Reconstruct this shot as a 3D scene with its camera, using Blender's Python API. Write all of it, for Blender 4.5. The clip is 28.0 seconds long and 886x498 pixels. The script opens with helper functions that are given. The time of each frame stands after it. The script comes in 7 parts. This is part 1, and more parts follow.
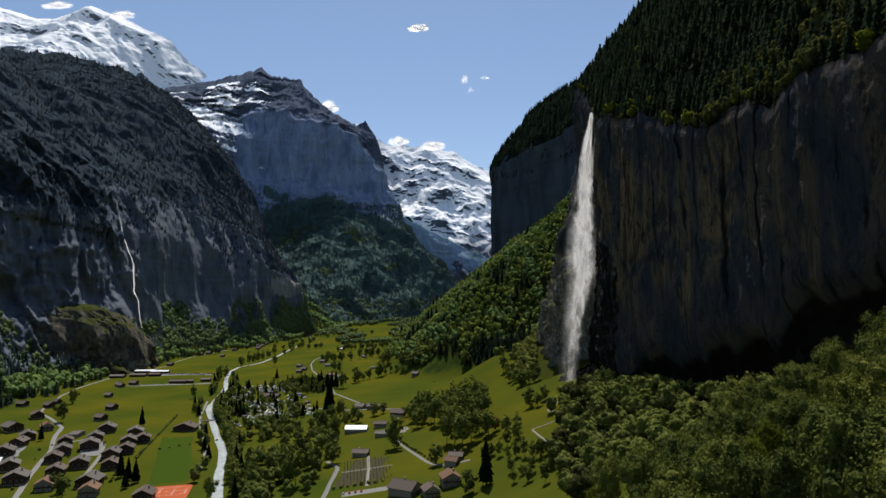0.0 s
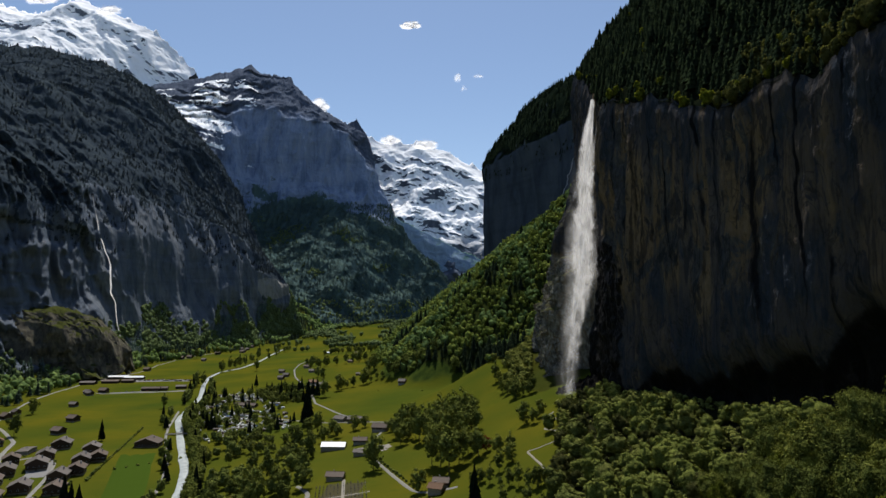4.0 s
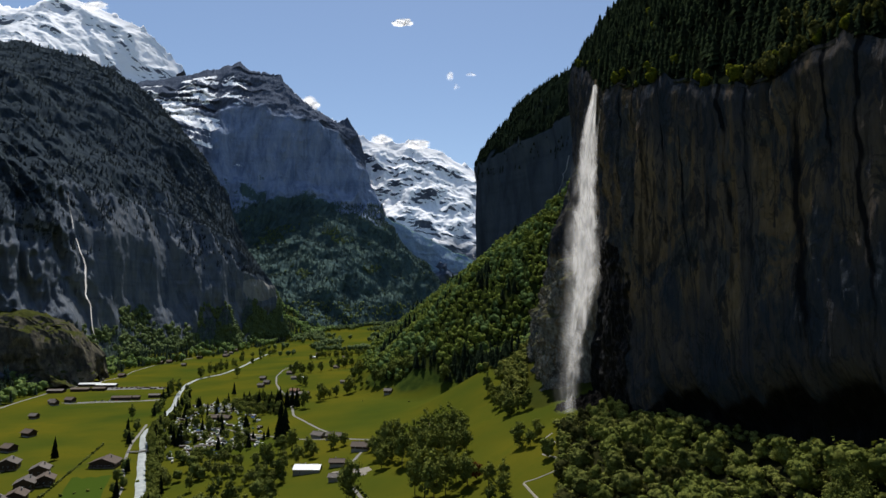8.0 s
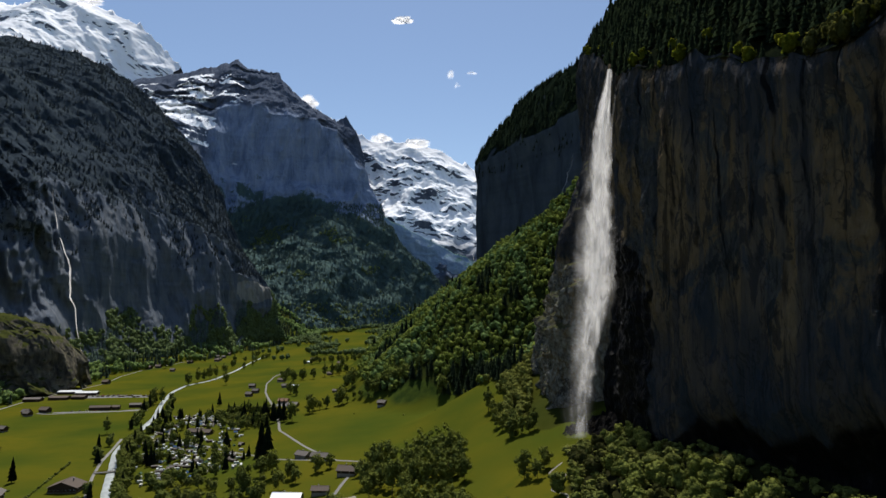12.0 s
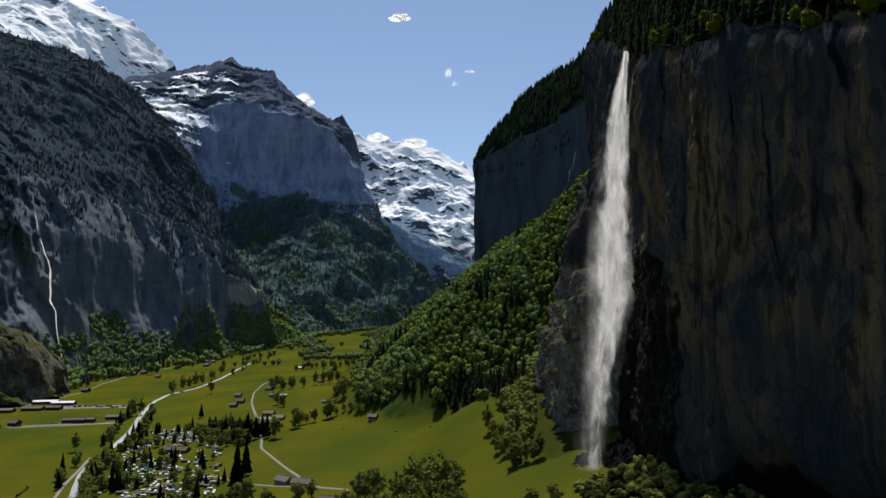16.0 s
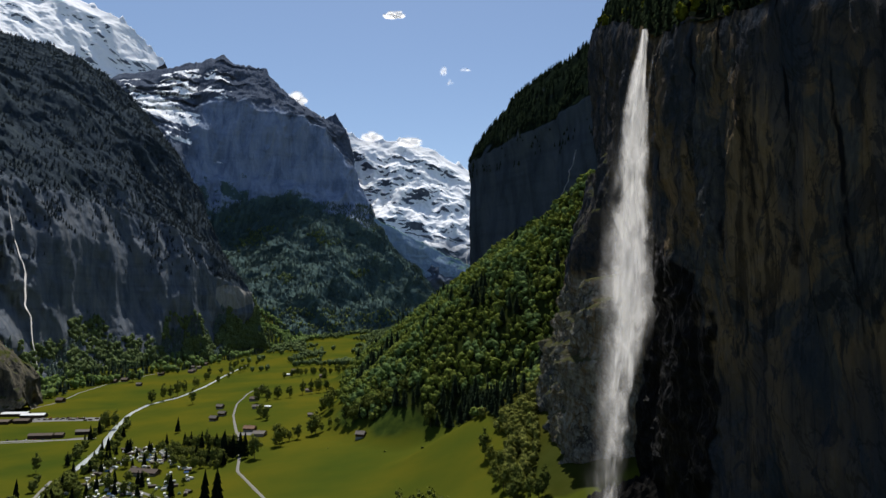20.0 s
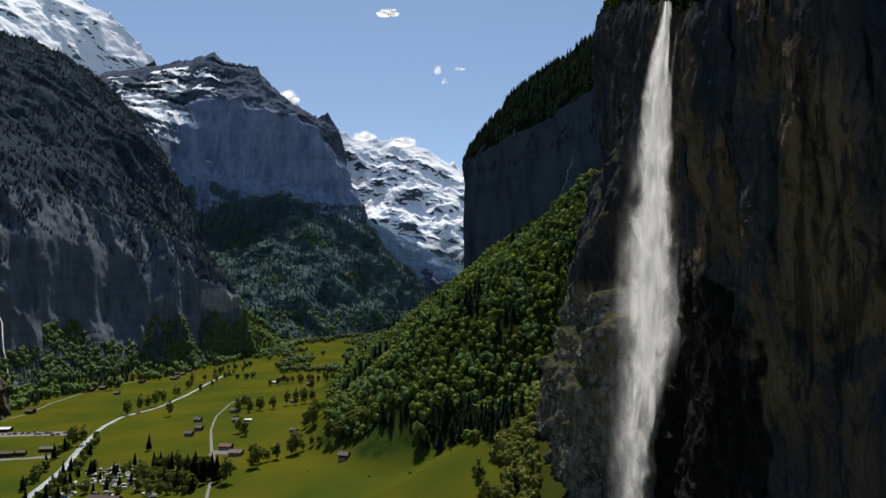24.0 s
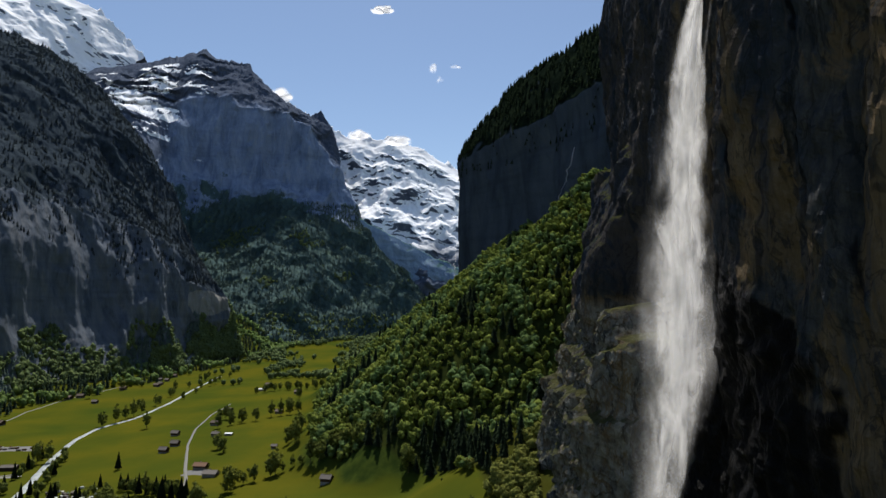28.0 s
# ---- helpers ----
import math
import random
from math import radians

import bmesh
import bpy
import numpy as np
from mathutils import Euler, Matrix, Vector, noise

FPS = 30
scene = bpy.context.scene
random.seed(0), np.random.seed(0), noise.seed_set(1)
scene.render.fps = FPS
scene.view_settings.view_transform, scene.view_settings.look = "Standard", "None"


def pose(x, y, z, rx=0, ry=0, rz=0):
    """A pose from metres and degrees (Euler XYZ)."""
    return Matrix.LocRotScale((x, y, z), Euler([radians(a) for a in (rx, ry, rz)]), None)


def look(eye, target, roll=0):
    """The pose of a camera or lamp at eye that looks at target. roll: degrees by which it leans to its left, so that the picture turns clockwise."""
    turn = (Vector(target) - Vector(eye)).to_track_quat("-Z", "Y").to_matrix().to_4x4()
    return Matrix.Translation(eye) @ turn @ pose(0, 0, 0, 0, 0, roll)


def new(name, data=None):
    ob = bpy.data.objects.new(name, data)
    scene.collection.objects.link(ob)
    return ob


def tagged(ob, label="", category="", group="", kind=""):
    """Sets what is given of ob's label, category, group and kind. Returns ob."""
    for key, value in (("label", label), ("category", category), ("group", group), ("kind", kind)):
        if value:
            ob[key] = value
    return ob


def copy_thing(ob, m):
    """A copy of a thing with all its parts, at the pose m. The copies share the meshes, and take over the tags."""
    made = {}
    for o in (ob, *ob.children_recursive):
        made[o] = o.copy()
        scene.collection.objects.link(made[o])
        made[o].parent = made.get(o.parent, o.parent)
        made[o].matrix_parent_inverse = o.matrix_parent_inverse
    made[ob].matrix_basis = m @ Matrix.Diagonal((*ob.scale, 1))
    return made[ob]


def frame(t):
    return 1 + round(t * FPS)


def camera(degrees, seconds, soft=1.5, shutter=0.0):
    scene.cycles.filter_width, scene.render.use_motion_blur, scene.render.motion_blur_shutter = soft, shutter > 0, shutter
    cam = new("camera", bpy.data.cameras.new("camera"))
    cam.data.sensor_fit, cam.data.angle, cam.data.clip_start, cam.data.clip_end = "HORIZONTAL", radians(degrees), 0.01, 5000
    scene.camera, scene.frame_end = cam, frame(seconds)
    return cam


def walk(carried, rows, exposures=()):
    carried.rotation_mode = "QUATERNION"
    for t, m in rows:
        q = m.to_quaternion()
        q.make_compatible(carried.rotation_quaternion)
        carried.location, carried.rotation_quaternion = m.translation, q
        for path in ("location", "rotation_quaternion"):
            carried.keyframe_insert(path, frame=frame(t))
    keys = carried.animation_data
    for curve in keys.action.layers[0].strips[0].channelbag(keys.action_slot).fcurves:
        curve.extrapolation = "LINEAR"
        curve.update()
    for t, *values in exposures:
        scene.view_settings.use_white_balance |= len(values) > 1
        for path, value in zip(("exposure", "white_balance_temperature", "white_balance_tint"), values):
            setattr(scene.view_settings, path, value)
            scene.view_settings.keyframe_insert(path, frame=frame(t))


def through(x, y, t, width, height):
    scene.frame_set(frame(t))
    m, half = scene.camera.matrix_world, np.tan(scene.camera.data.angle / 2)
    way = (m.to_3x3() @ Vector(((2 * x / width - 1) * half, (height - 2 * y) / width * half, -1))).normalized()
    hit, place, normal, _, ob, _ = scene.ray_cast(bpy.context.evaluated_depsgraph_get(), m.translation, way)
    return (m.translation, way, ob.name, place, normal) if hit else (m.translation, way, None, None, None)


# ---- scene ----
cam = camera(68.8, 28.0)
METRES, EYE, TILT, LEAN, TURN = 470.0, 172.0, 4.8, 0.0, 0.0
ROWS = [
    (0.0, 0.0, 0.0, 0.0, 0.0, 0.0, -0.0),
    (0.5, 0.0021, 0.0187, -0.0007, -0.07, 0.0, -0.02),
    (1.0, 0.004, 0.037, -0.0012, -0.14, 0.01, -0.03),
    (1.5, 0.0058, 0.0552, -0.0017, -0.21, 0.02, -0.06),
    (2.0, 0.0078, 0.0736, -0.0021, -0.29, 0.03, -0.07),
    (2.5, 0.0098, 0.0921, -0.0025, -0.36, 0.03, -0.08),
    (3.0, 0.0116, 0.1107, -0.0032, -0.44, 0.05, -0.1),
    (3.5, 0.0136, 0.1294, -0.0036, -0.52, 0.07, -0.11),
    (5.5, 0.0222, 0.2028, -0.0045, -0.83, 0.13, -0.19),
    (6.0, 0.0239, 0.221, -0.0044, -0.9, 0.14, -0.2),
    (6.5, 0.0256, 0.2394, -0.0042, -0.98, 0.13, -0.22),
    (7.0, 0.0273, 0.2579, -0.0037, -1.06, 0.13, -0.23),
    (7.5, 0.029, 0.2766, -0.0035, -1.14, 0.15, -0.24),
    (8.0, 0.0308, 0.2949, -0.0028, -1.23, 0.15, -0.25),
    (8.5, 0.0323, 0.313, -0.0022, -1.31, 0.16, -0.28),
    (9.0, 0.0333, 0.3307, -0.0017, -1.4, 0.16, -0.31),
    (9.5, 0.0348, 0.3483, -0.0011, -1.48, 0.16, -0.31),
    (10.0, 0.0361, 0.3662, -0.0004, -1.58, 0.18, -0.36),
    (10.5, 0.0373, 0.3838, 0.0005, -1.5, 0.18, -0.37),
    (11.0, 0.0396, 0.402, 0.0015, -1.25, 0.18, -0.37),
    (11.5, 0.041, 0.4199, 0.002, -1.19, 0.19, -0.4),
    (12.0, 0.0425, 0.4379, 0.0027, -1.18, 0.2, -0.4),
    (12.5, 0.0437, 0.4553, 0.0039, -1.18, 0.19, -0.41),
    (14.5, 0.0483, 0.526, 0.0078, -1.24, 0.19, -0.43),
    (15.0, 0.0494, 0.5439, 0.0091, -1.29, 0.2, -0.43),
    (15.5, 0.0504, 0.5618, 0.0104, -1.33, 0.2, -0.45),
    (16.0, 0.0511, 0.5788, 0.0119, -1.38, 0.21, -0.46),
    (16.5, 0.0518, 0.5959, 0.0135, -1.44, 0.22, -0.47),
    (17.0, 0.0538, 0.6145, 0.0146, -1.47, 0.21, -0.48),
    (17.5, 0.0545, 0.6313, 0.0163, -1.51, 0.23, -0.52),
    (18.0, 0.0561, 0.6497, 0.0174, -1.56, 0.22, -0.5),
    (18.5, 0.0568, 0.6663, 0.0194, -1.61, 0.22, -0.47),
    (19.0, 0.0585, 0.6847, 0.0202, -1.67, 0.24, -0.5),
    (19.5, 0.0593, 0.702, 0.0216, -1.73, 0.25, -0.52),
    (20.0, 0.0604, 0.7195, 0.0231, -1.79, 0.25, -0.51),
    (20.5, 0.062, 0.737, 0.0247, -1.83, 0.25, -0.51),
    (21.0, 0.0634, 0.7546, 0.026, -1.9, 0.25, -0.52),
    (21.5, 0.0651, 0.7717, 0.0278, -1.97, 0.26, -0.53),
    (23.5, 0.0722, 0.8416, 0.0336, -2.2, 0.32, -0.62),
    (24.0, 0.0739, 0.8593, 0.0354, -2.28, 0.31, -0.63),
    (24.5, 0.0755, 0.8769, 0.0377, -2.35, 0.29, -0.64),
    (25.0, 0.0774, 0.8946, 0.0401, -2.41, 0.28, -0.63),
    (25.5, 0.0791, 0.912, 0.042, -2.47, 0.29, -0.66),
    (26.0, 0.0812, 0.9297, 0.0443, -2.52, 0.29, -0.66),
    (26.5, 0.0829, 0.9466, 0.0464, -2.58, 0.29, -0.68),
    (27.0, 0.0851, 0.9633, 0.0481, -2.6, 0.29, -0.69),
    (27.5, 0.0869, 0.9786, 0.0488, -2.62, 0.28, -0.72),
    (28.0, 0.0885, 0.9935, 0.0497, -2.66, 0.29, -0.75),
]
walk(cam, [(t, pose(0, 0, EYE, TILT, LEAN, TURN) @ pose(METRES * x, METRES * y, METRES * z, 90 + pitch, roll, yaw)) for t, x, y, z, yaw, pitch, roll in ROWS],
     exposures=[(0.0, 0.0), (28.0, 0.0)])

# ---- light ----
SUN_AZ, SUN_EL = -2.0, 62.0          # degrees to the right of straight ahead, degrees up
world = bpy.data.worlds.new("world")
scene.world = world
world.use_nodes = True
wn = world.node_tree.nodes
sky = wn.new("ShaderNodeTexSky")
sky.sky_type, sky.sun_disc = "NISHITA", False
sky.sun_elevation, sky.sun_rotation = radians(SUN_EL), radians(SUN_AZ)
sky.altitude, sky.air_density, sky.dust_density, sky.ozone_density = 800, 1.0, 0.6, 1.5
wn["Background"].inputs["Strength"].default_value = 0.115
world.node_tree.links.new(sky.outputs[0], wn["Background"].inputs["Color"])
sun = new("sun", bpy.data.lights.new("sun", "SUN"))
sun.data.energy, sun.data.angle, sun.data.color = 4.8, radians(0.53), (1.0, 0.96, 0.90)
sun_way = Vector((math.sin(radians(SUN_AZ)) * math.cos(radians(SUN_EL)), math.cos(radians(SUN_AZ)) * math.cos(radians(SUN_EL)), math.sin(radians(SUN_EL))))
sun.matrix_world = look((0, 0, 900), Vector((0, 0, 900)) - sun_way)


# ---- arithmetic ----
def lattice(ix, iy, iz, seed):
    h = (ix.astype(np.int64) * 374761393 + iy.astype(np.int64) * 668265263 + iz.astype(np.int64) * 2147483647 + seed * 974634777) & 0xFFFFFFFF
    h = ((h ^ (h >> 13)) * 1274126177) & 0xFFFFFFFF
    h = ((h ^ (h >> 16)) * 2246822519) & 0xFFFFFFFF
    return ((h ^ (h >> 15)) & 0xFFFFFF) / float(0xFFFFFF)


def vnoise(x, y, z, seed=0):
    x, y, z = np.broadcast_arrays(np.asarray(x, float), np.asarray(y, float), np.asarray(z, float))
    ix, iy, iz = np.floor(x), np.floor(y), np.floor(z)
    fx, fy, fz = x - ix, y - iy, z - iz
    fx, fy, fz = fx * fx * (3 - 2 * fx), fy * fy * (3 - 2 * fy), fz * fz * (3 - 2 * fz)
    out = 0
    for a in (0, 1):
        for b in (0, 1):
            for c in (0, 1):
                out = out + lattice(ix + a, iy + b, iz + c, seed) * (fx if a else 1 - fx) * (fy if b else 1 - fy) * (fz if c else 1 - fz)
    return out * 2 - 1


def fbm(x, y, z, octaves=4, seed=0, gain=0.5):
    total, amp, f = 0, 1.0, 1.0
    for i in range(octaves):
        total = total + amp * vnoise(np.asarray(x) * f, np.asarray(y) * f, np.asarray(z) * f, seed + i * 17)
        amp, f = amp * gain, f * 2.03
    return total


def ridged(x, y, z, octaves=4, seed=0):
    total, amp, f = 0, 1.0, 1.0
    for i in range(octaves):
        total = total + amp * (1 - 2 * np.abs(vnoise(np.asarray(x) * f, np.asarray(y) * f, np.asarray(z) * f, seed + i * 31)))
        amp, f = amp * 0.5, f * 2.1
    return total


def smooth(a, b, x):
    t = np.clip((np.asarray(x, float) - a) / (b - a), 0, 1)
    return t * t * (3 - 2 * t)


def smax(a, b, k):
    h = np.clip(0.5 + 0.5 * (a - b) / k, 0, 1)
    return b * (1 - h) + a * h + k * h * (1 - h)


def river_x(y):
    return np.interp(y, [300, 629, 764, 999, 1067, 1292, 1450, 1593, 1690, 1794, 1970, 2190, 2480, 3000, 4200],
                     [-110, -213, -254, -353, -380, -428, -480, -517, -527, -502, -505, -524, -540, -430, -150])


def cliff_x(y):
    return np.interp(y, [-400, 300, 500, 700, 760, 900, 1000, 1060, 1150, 1450, 5000], [235, 205, 196, 178, 180, 200, 214, 224, 330, 420, 420])


def left_x(y):
    return np.interp(y, [200, 900, 1200, 1600, 1900, 2300, 2700, 3100, 4200], [-560, -700, -740, -800, -800, -720, -620, -520, -260])


def height(x, y):
    """The valley's ground."""
    x, y = np.asarray(x, float), np.asarray(y, float)
    bed = np.interp(y, [-400, 850, 2000, 2500, 3000, 4000, 5000], [-4, 2, 11, 17, 42, 112, 190])
    d = x - river_x(y)
    slope = np.interp(y, [300, 800, 1000, 1600, 2200], [0.12, 0.12, 0.09, 0.07, 0.04])
    z = bed + slope * np.maximum(d - 12, 0) + 1.2 * smooth(6, 16, np.abs(d)) - 1.2
    z = z + 1.5 * fbm(x / 130, y / 130, 0, 3, 5) * smooth(20, 90, np.abs(d))
    z = z + 0.45 * np.maximum(left_x(y) - x, 0) ** 1.02
    gap = np.where(y < 1060, cliff_x(y), np.interp(y, [1060, 1150, 1250, 1450], [224, 246, 270, 420])) - 14 - x
    top = np.interp(y, [-300, 0, 200, 263, 370, 500, 650, 745, 900, 1050], [260, 205, 158, 142, 108, 97, 90, 88, 120, 160])
    fall = np.interp(y, [200, 500, 650, 745, 900, 1100], [0.50, 0.50, 0.40, 0.36, 0.5, 0.6])
    talus = top - fall * np.maximum(gap, -25)
    z = smax(z, talus, 14)
    r = np.hypot(x - 345, (y - 1450) * np.where(y < 1450, 1.10, 1.0))
    cone = 465 - 0.90 * r + 16 * fbm(x / 120, y / 120, 0, 3, 9)
    far = np.hypot(x - 300, y - 1900)
    cone = np.maximum(cone, 420 - 0.80 * far)
    z = smax(z, np.minimum(cone, 440), 22)
    return z


def near_edge(y):
    """The lower edge of the wood on the slope below the cliff."""
    return np.interp(y, [100, 150, 200, 250, 288, 330, 400, 430, 492, 586, 640, 709], [38, 54, 66, 74, 78, 80, 80, 80, 84, 101, 110, 126])


def wood_x(y):
    """Where the meadow ends and the wood on the right slopes begins."""
    return np.interp(y, [780, 815, 850, 915, 960, 1020, 1100, 1145, 1170, 1208, 1250, 1272, 1350, 1450, 1600, 1750, 2000, 2300], [125, 110, 95, 103, 104, 95, 80, 58, 30, -12, -56, -70, -88, -104, -125, -140, -110, 0])


# ---- materials ----
def material(name):
    m = bpy.data.materials.new(name)
    m.use_nodes = True
    return m, m.node_tree, m.node_tree.nodes["Principled BSDF"]


def put(nt, socket, value):
    if hasattr(value, "links"):
        nt.links.new(value, socket)
    else:
        socket.default_value = value


def texture(nt, scale, detail=6.0, rough=0.55, stretch=(1, 1, 1), space="Object", kind="noise", warp=0.0, lean=0.0):
    """A noise or cell value in metres: scale is the size of one blotch."""
    co = nt.nodes.new("ShaderNodeTexCoord")
    mp = nt.nodes.new("ShaderNodeMapping")
    mp.inputs["Scale"].default_value = tuple(s / scale for s in stretch)
    mp.inputs["Rotation"].default_value = (0, lean, 0)
    if space == "World":
        src = nt.nodes.new("ShaderNodeNewGeometry").outputs["Position"]
    else:
        src = co.outputs[space]
    nt.links.new(src, mp.inputs[0])
    if kind == "cells":
        t = nt.nodes.new("ShaderNodeTexVoronoi")
        t.inputs["Scale"].default_value = 1
        nt.links.new(mp.outputs[0], t.inputs["Vector"])
        return t.outputs["Distance"]
    t = nt.nodes.new("ShaderNodeTexNoise")
    t.inputs["Scale"].default_value, t.inputs["Detail"].default_value, t.inputs["Roughness"].default_value = 1, detail, rough
    t.inputs["Distortion"].default_value = warp
    nt.links.new(mp.outputs[0], t.inputs["Vector"])
    return t.outputs[0]


def ramp(nt, fac, stops):
    r = nt.nodes.new("ShaderNodeValToRGB")
    put(nt, r.inputs[0], fac)
    while len(r.color_ramp.elements) < len(stops):
        r.color_ramp.elements.new(0.5)
    for e, (p, c) in zip(r.color_ramp.elements, stops):
        e.position = p
        e.color = (*c, 1) if hasattr(c, "__len__") else (c, c, c, 1)
    return r.outputs[0]


def mix(nt, fac, a, b, how="MIX"):
    m = nt.nodes.new("ShaderNodeMix")
    m.data_type, m.blend_type = "RGBA", how
    put(nt, m.inputs[0], fac)
    for s, v in ((m.inputs[6], a), (m.inputs[7], b)):
        put(nt, s, v if hasattr(v, "links") else ((*v, 1) if hasattr(v, "__len__") else (v, v, v, 1)))
    return m.outputs[2]


def maths(nt, op, a, b=0.0, c=0.0):
    m = nt.nodes.new("ShaderNodeMath")
    m.operation = op
    for s, v in zip(m.inputs, (a, b, c)):
        put(nt, s, v)
    return m.outputs[0]


def between(nt, x, lo, hi):
    m = nt.nodes.new("ShaderNodeMapRange")
    m.interpolation_type = "SMOOTHSTEP"
    for s, v in zip(m.inputs, (x, lo, hi, 0.0, 1.0)):
        put(nt, s, v)
    return m.outputs[0]


def bump(nt, bsdf, h, strength, dist):
    b = nt.nodes.new("ShaderNodeBump")
    b.inputs["Strength"].default_value, b.inputs["Distance"].default_value = strength, dist
    put(nt, b.inputs["Height"], h)
    nt.links.new(b.outputs[0], bsdf.inputs["Normal"])


def facing_up(nt):
    g = nt.nodes.new("ShaderNodeNewGeometry")
    s = nt.nodes.new("ShaderNodeSeparateXYZ")
    nt.links.new(g.outputs["Normal"], s.inputs[0])
    return s.outputs[2]


def altitude(nt):
    g = nt.nodes.new("ShaderNodeNewGeometry")
    s = nt.nodes.new("ShaderNodeSeparateXYZ")
    nt.links.new(g.outputs["Position"], s.inputs[0])
    return s.outputs[2]


def per_piece(nt, how="island"):
    if how == "island":
        return nt.nodes.new("ShaderNodeNewGeometry").outputs["Random Per Island"]
    return nt.nodes.new("ShaderNodeObjectInfo").outputs["Random"]


def simple(name, color, rough=0.7, spread=0.25, size=2.0, metal=0.0, relief=0.0, per="object"):
    """A paint, wood or stone with blotches at two scales and a tone for each piece."""
    m, nt, b = material(name)
    a = texture(nt, size, 4)
    fine = texture(nt, size / 9, 3)
    lo, hi = tuple(c * (1 - spread) for c in color), tuple(min(1, c * (1 + spread)) for c in color)
    c = mix(nt, a, lo, hi)
    c = mix(nt, 0.35, c, mix(nt, fine, lo, hi))
    r = per_piece(nt, per)
    c = mix(nt, 0.5, c, ramp(nt, r, [(0, lo), (1, hi)]))
    put(nt, b.inputs["Base Color"], c)
    b.inputs["Roughness"].default_value, b.inputs["Metallic"].default_value = rough, metal
    b.inputs["Specular IOR Level"].default_value = 0.0 if rough >= 0.85 else 0.1 if rough >= 0.7 else 0.5
    if relief:
        bump(nt, b, fine, 0.6, relief)
    return m


def rock_material(name, stops, size, streak, veg=None, veg_at=(0.55, 0.75), relief=4.0, snow=None):
    """Rock with upright streaks and level beds, plants where it is flat enough, snow above a height."""
    m, nt, b = material(name)
    st = texture(nt, size, 7, 0.62, (1, 1, streak), warp=0.3)
    big = texture(nt, size * 6, 4, 0.5)
    beds = texture(nt, size * 1.6, 5, 0.6, (0.12, 0.12, 2.2))
    c = ramp(nt, st, stops)
    c = mix(nt, maths(nt, "MULTIPLY", between(nt, beds, 0.5, 0.72), 0.45), c, stops[0][1])
    up = facing_up(nt)
    fine = texture(nt, size * 0.35, 6, 0.65)
    if veg:
        k = maths(nt, "ADD", up, maths(nt, "MULTIPLY", maths(nt, "SUBTRACT", maths(nt, "ADD", st, big), 1.0), 0.8))
        green = ramp(nt, texture(nt, size * 0.5, 5), [(0.3, veg[0]), (0.55, veg[1]), (0.75, veg[2])])
        c = mix(nt, between(nt, k, *veg_at), c, green)
    if snow:
        lo, hi, flat = snow
        k = maths(nt, "ADD", altitude(nt), maths(nt, "MULTIPLY", maths(nt, "SUBTRACT", big, 0.5), (hi - lo) * 1.6))
        k = between(nt, k, lo, hi)
        s = maths(nt, "ADD", up, maths(nt, "MULTIPLY", maths(nt, "SUBTRACT", texture(nt, size * 1.25, 10, 0.75, (0.45, 0.45, 1.8), warp=0.4, lean=0.42), 0.5), 1.2))
        s = between(nt, s, flat - 0.035, flat + 0.035)
        c = mix(nt, maths(nt, "MULTIPLY", k, s), c, (0.97, 0.975, 0.98))
    put(nt, b.inputs["Base Color"], c)
    b.inputs["Roughness"].default_value = 0.9
    b.inputs["Specular IOR Level"].default_value = 0.0
    h = maths(nt, "ADD", st, maths(nt, "MULTIPLY", fine, 0.5))
    bump(nt, b, h, 0.9, relief)
    return m


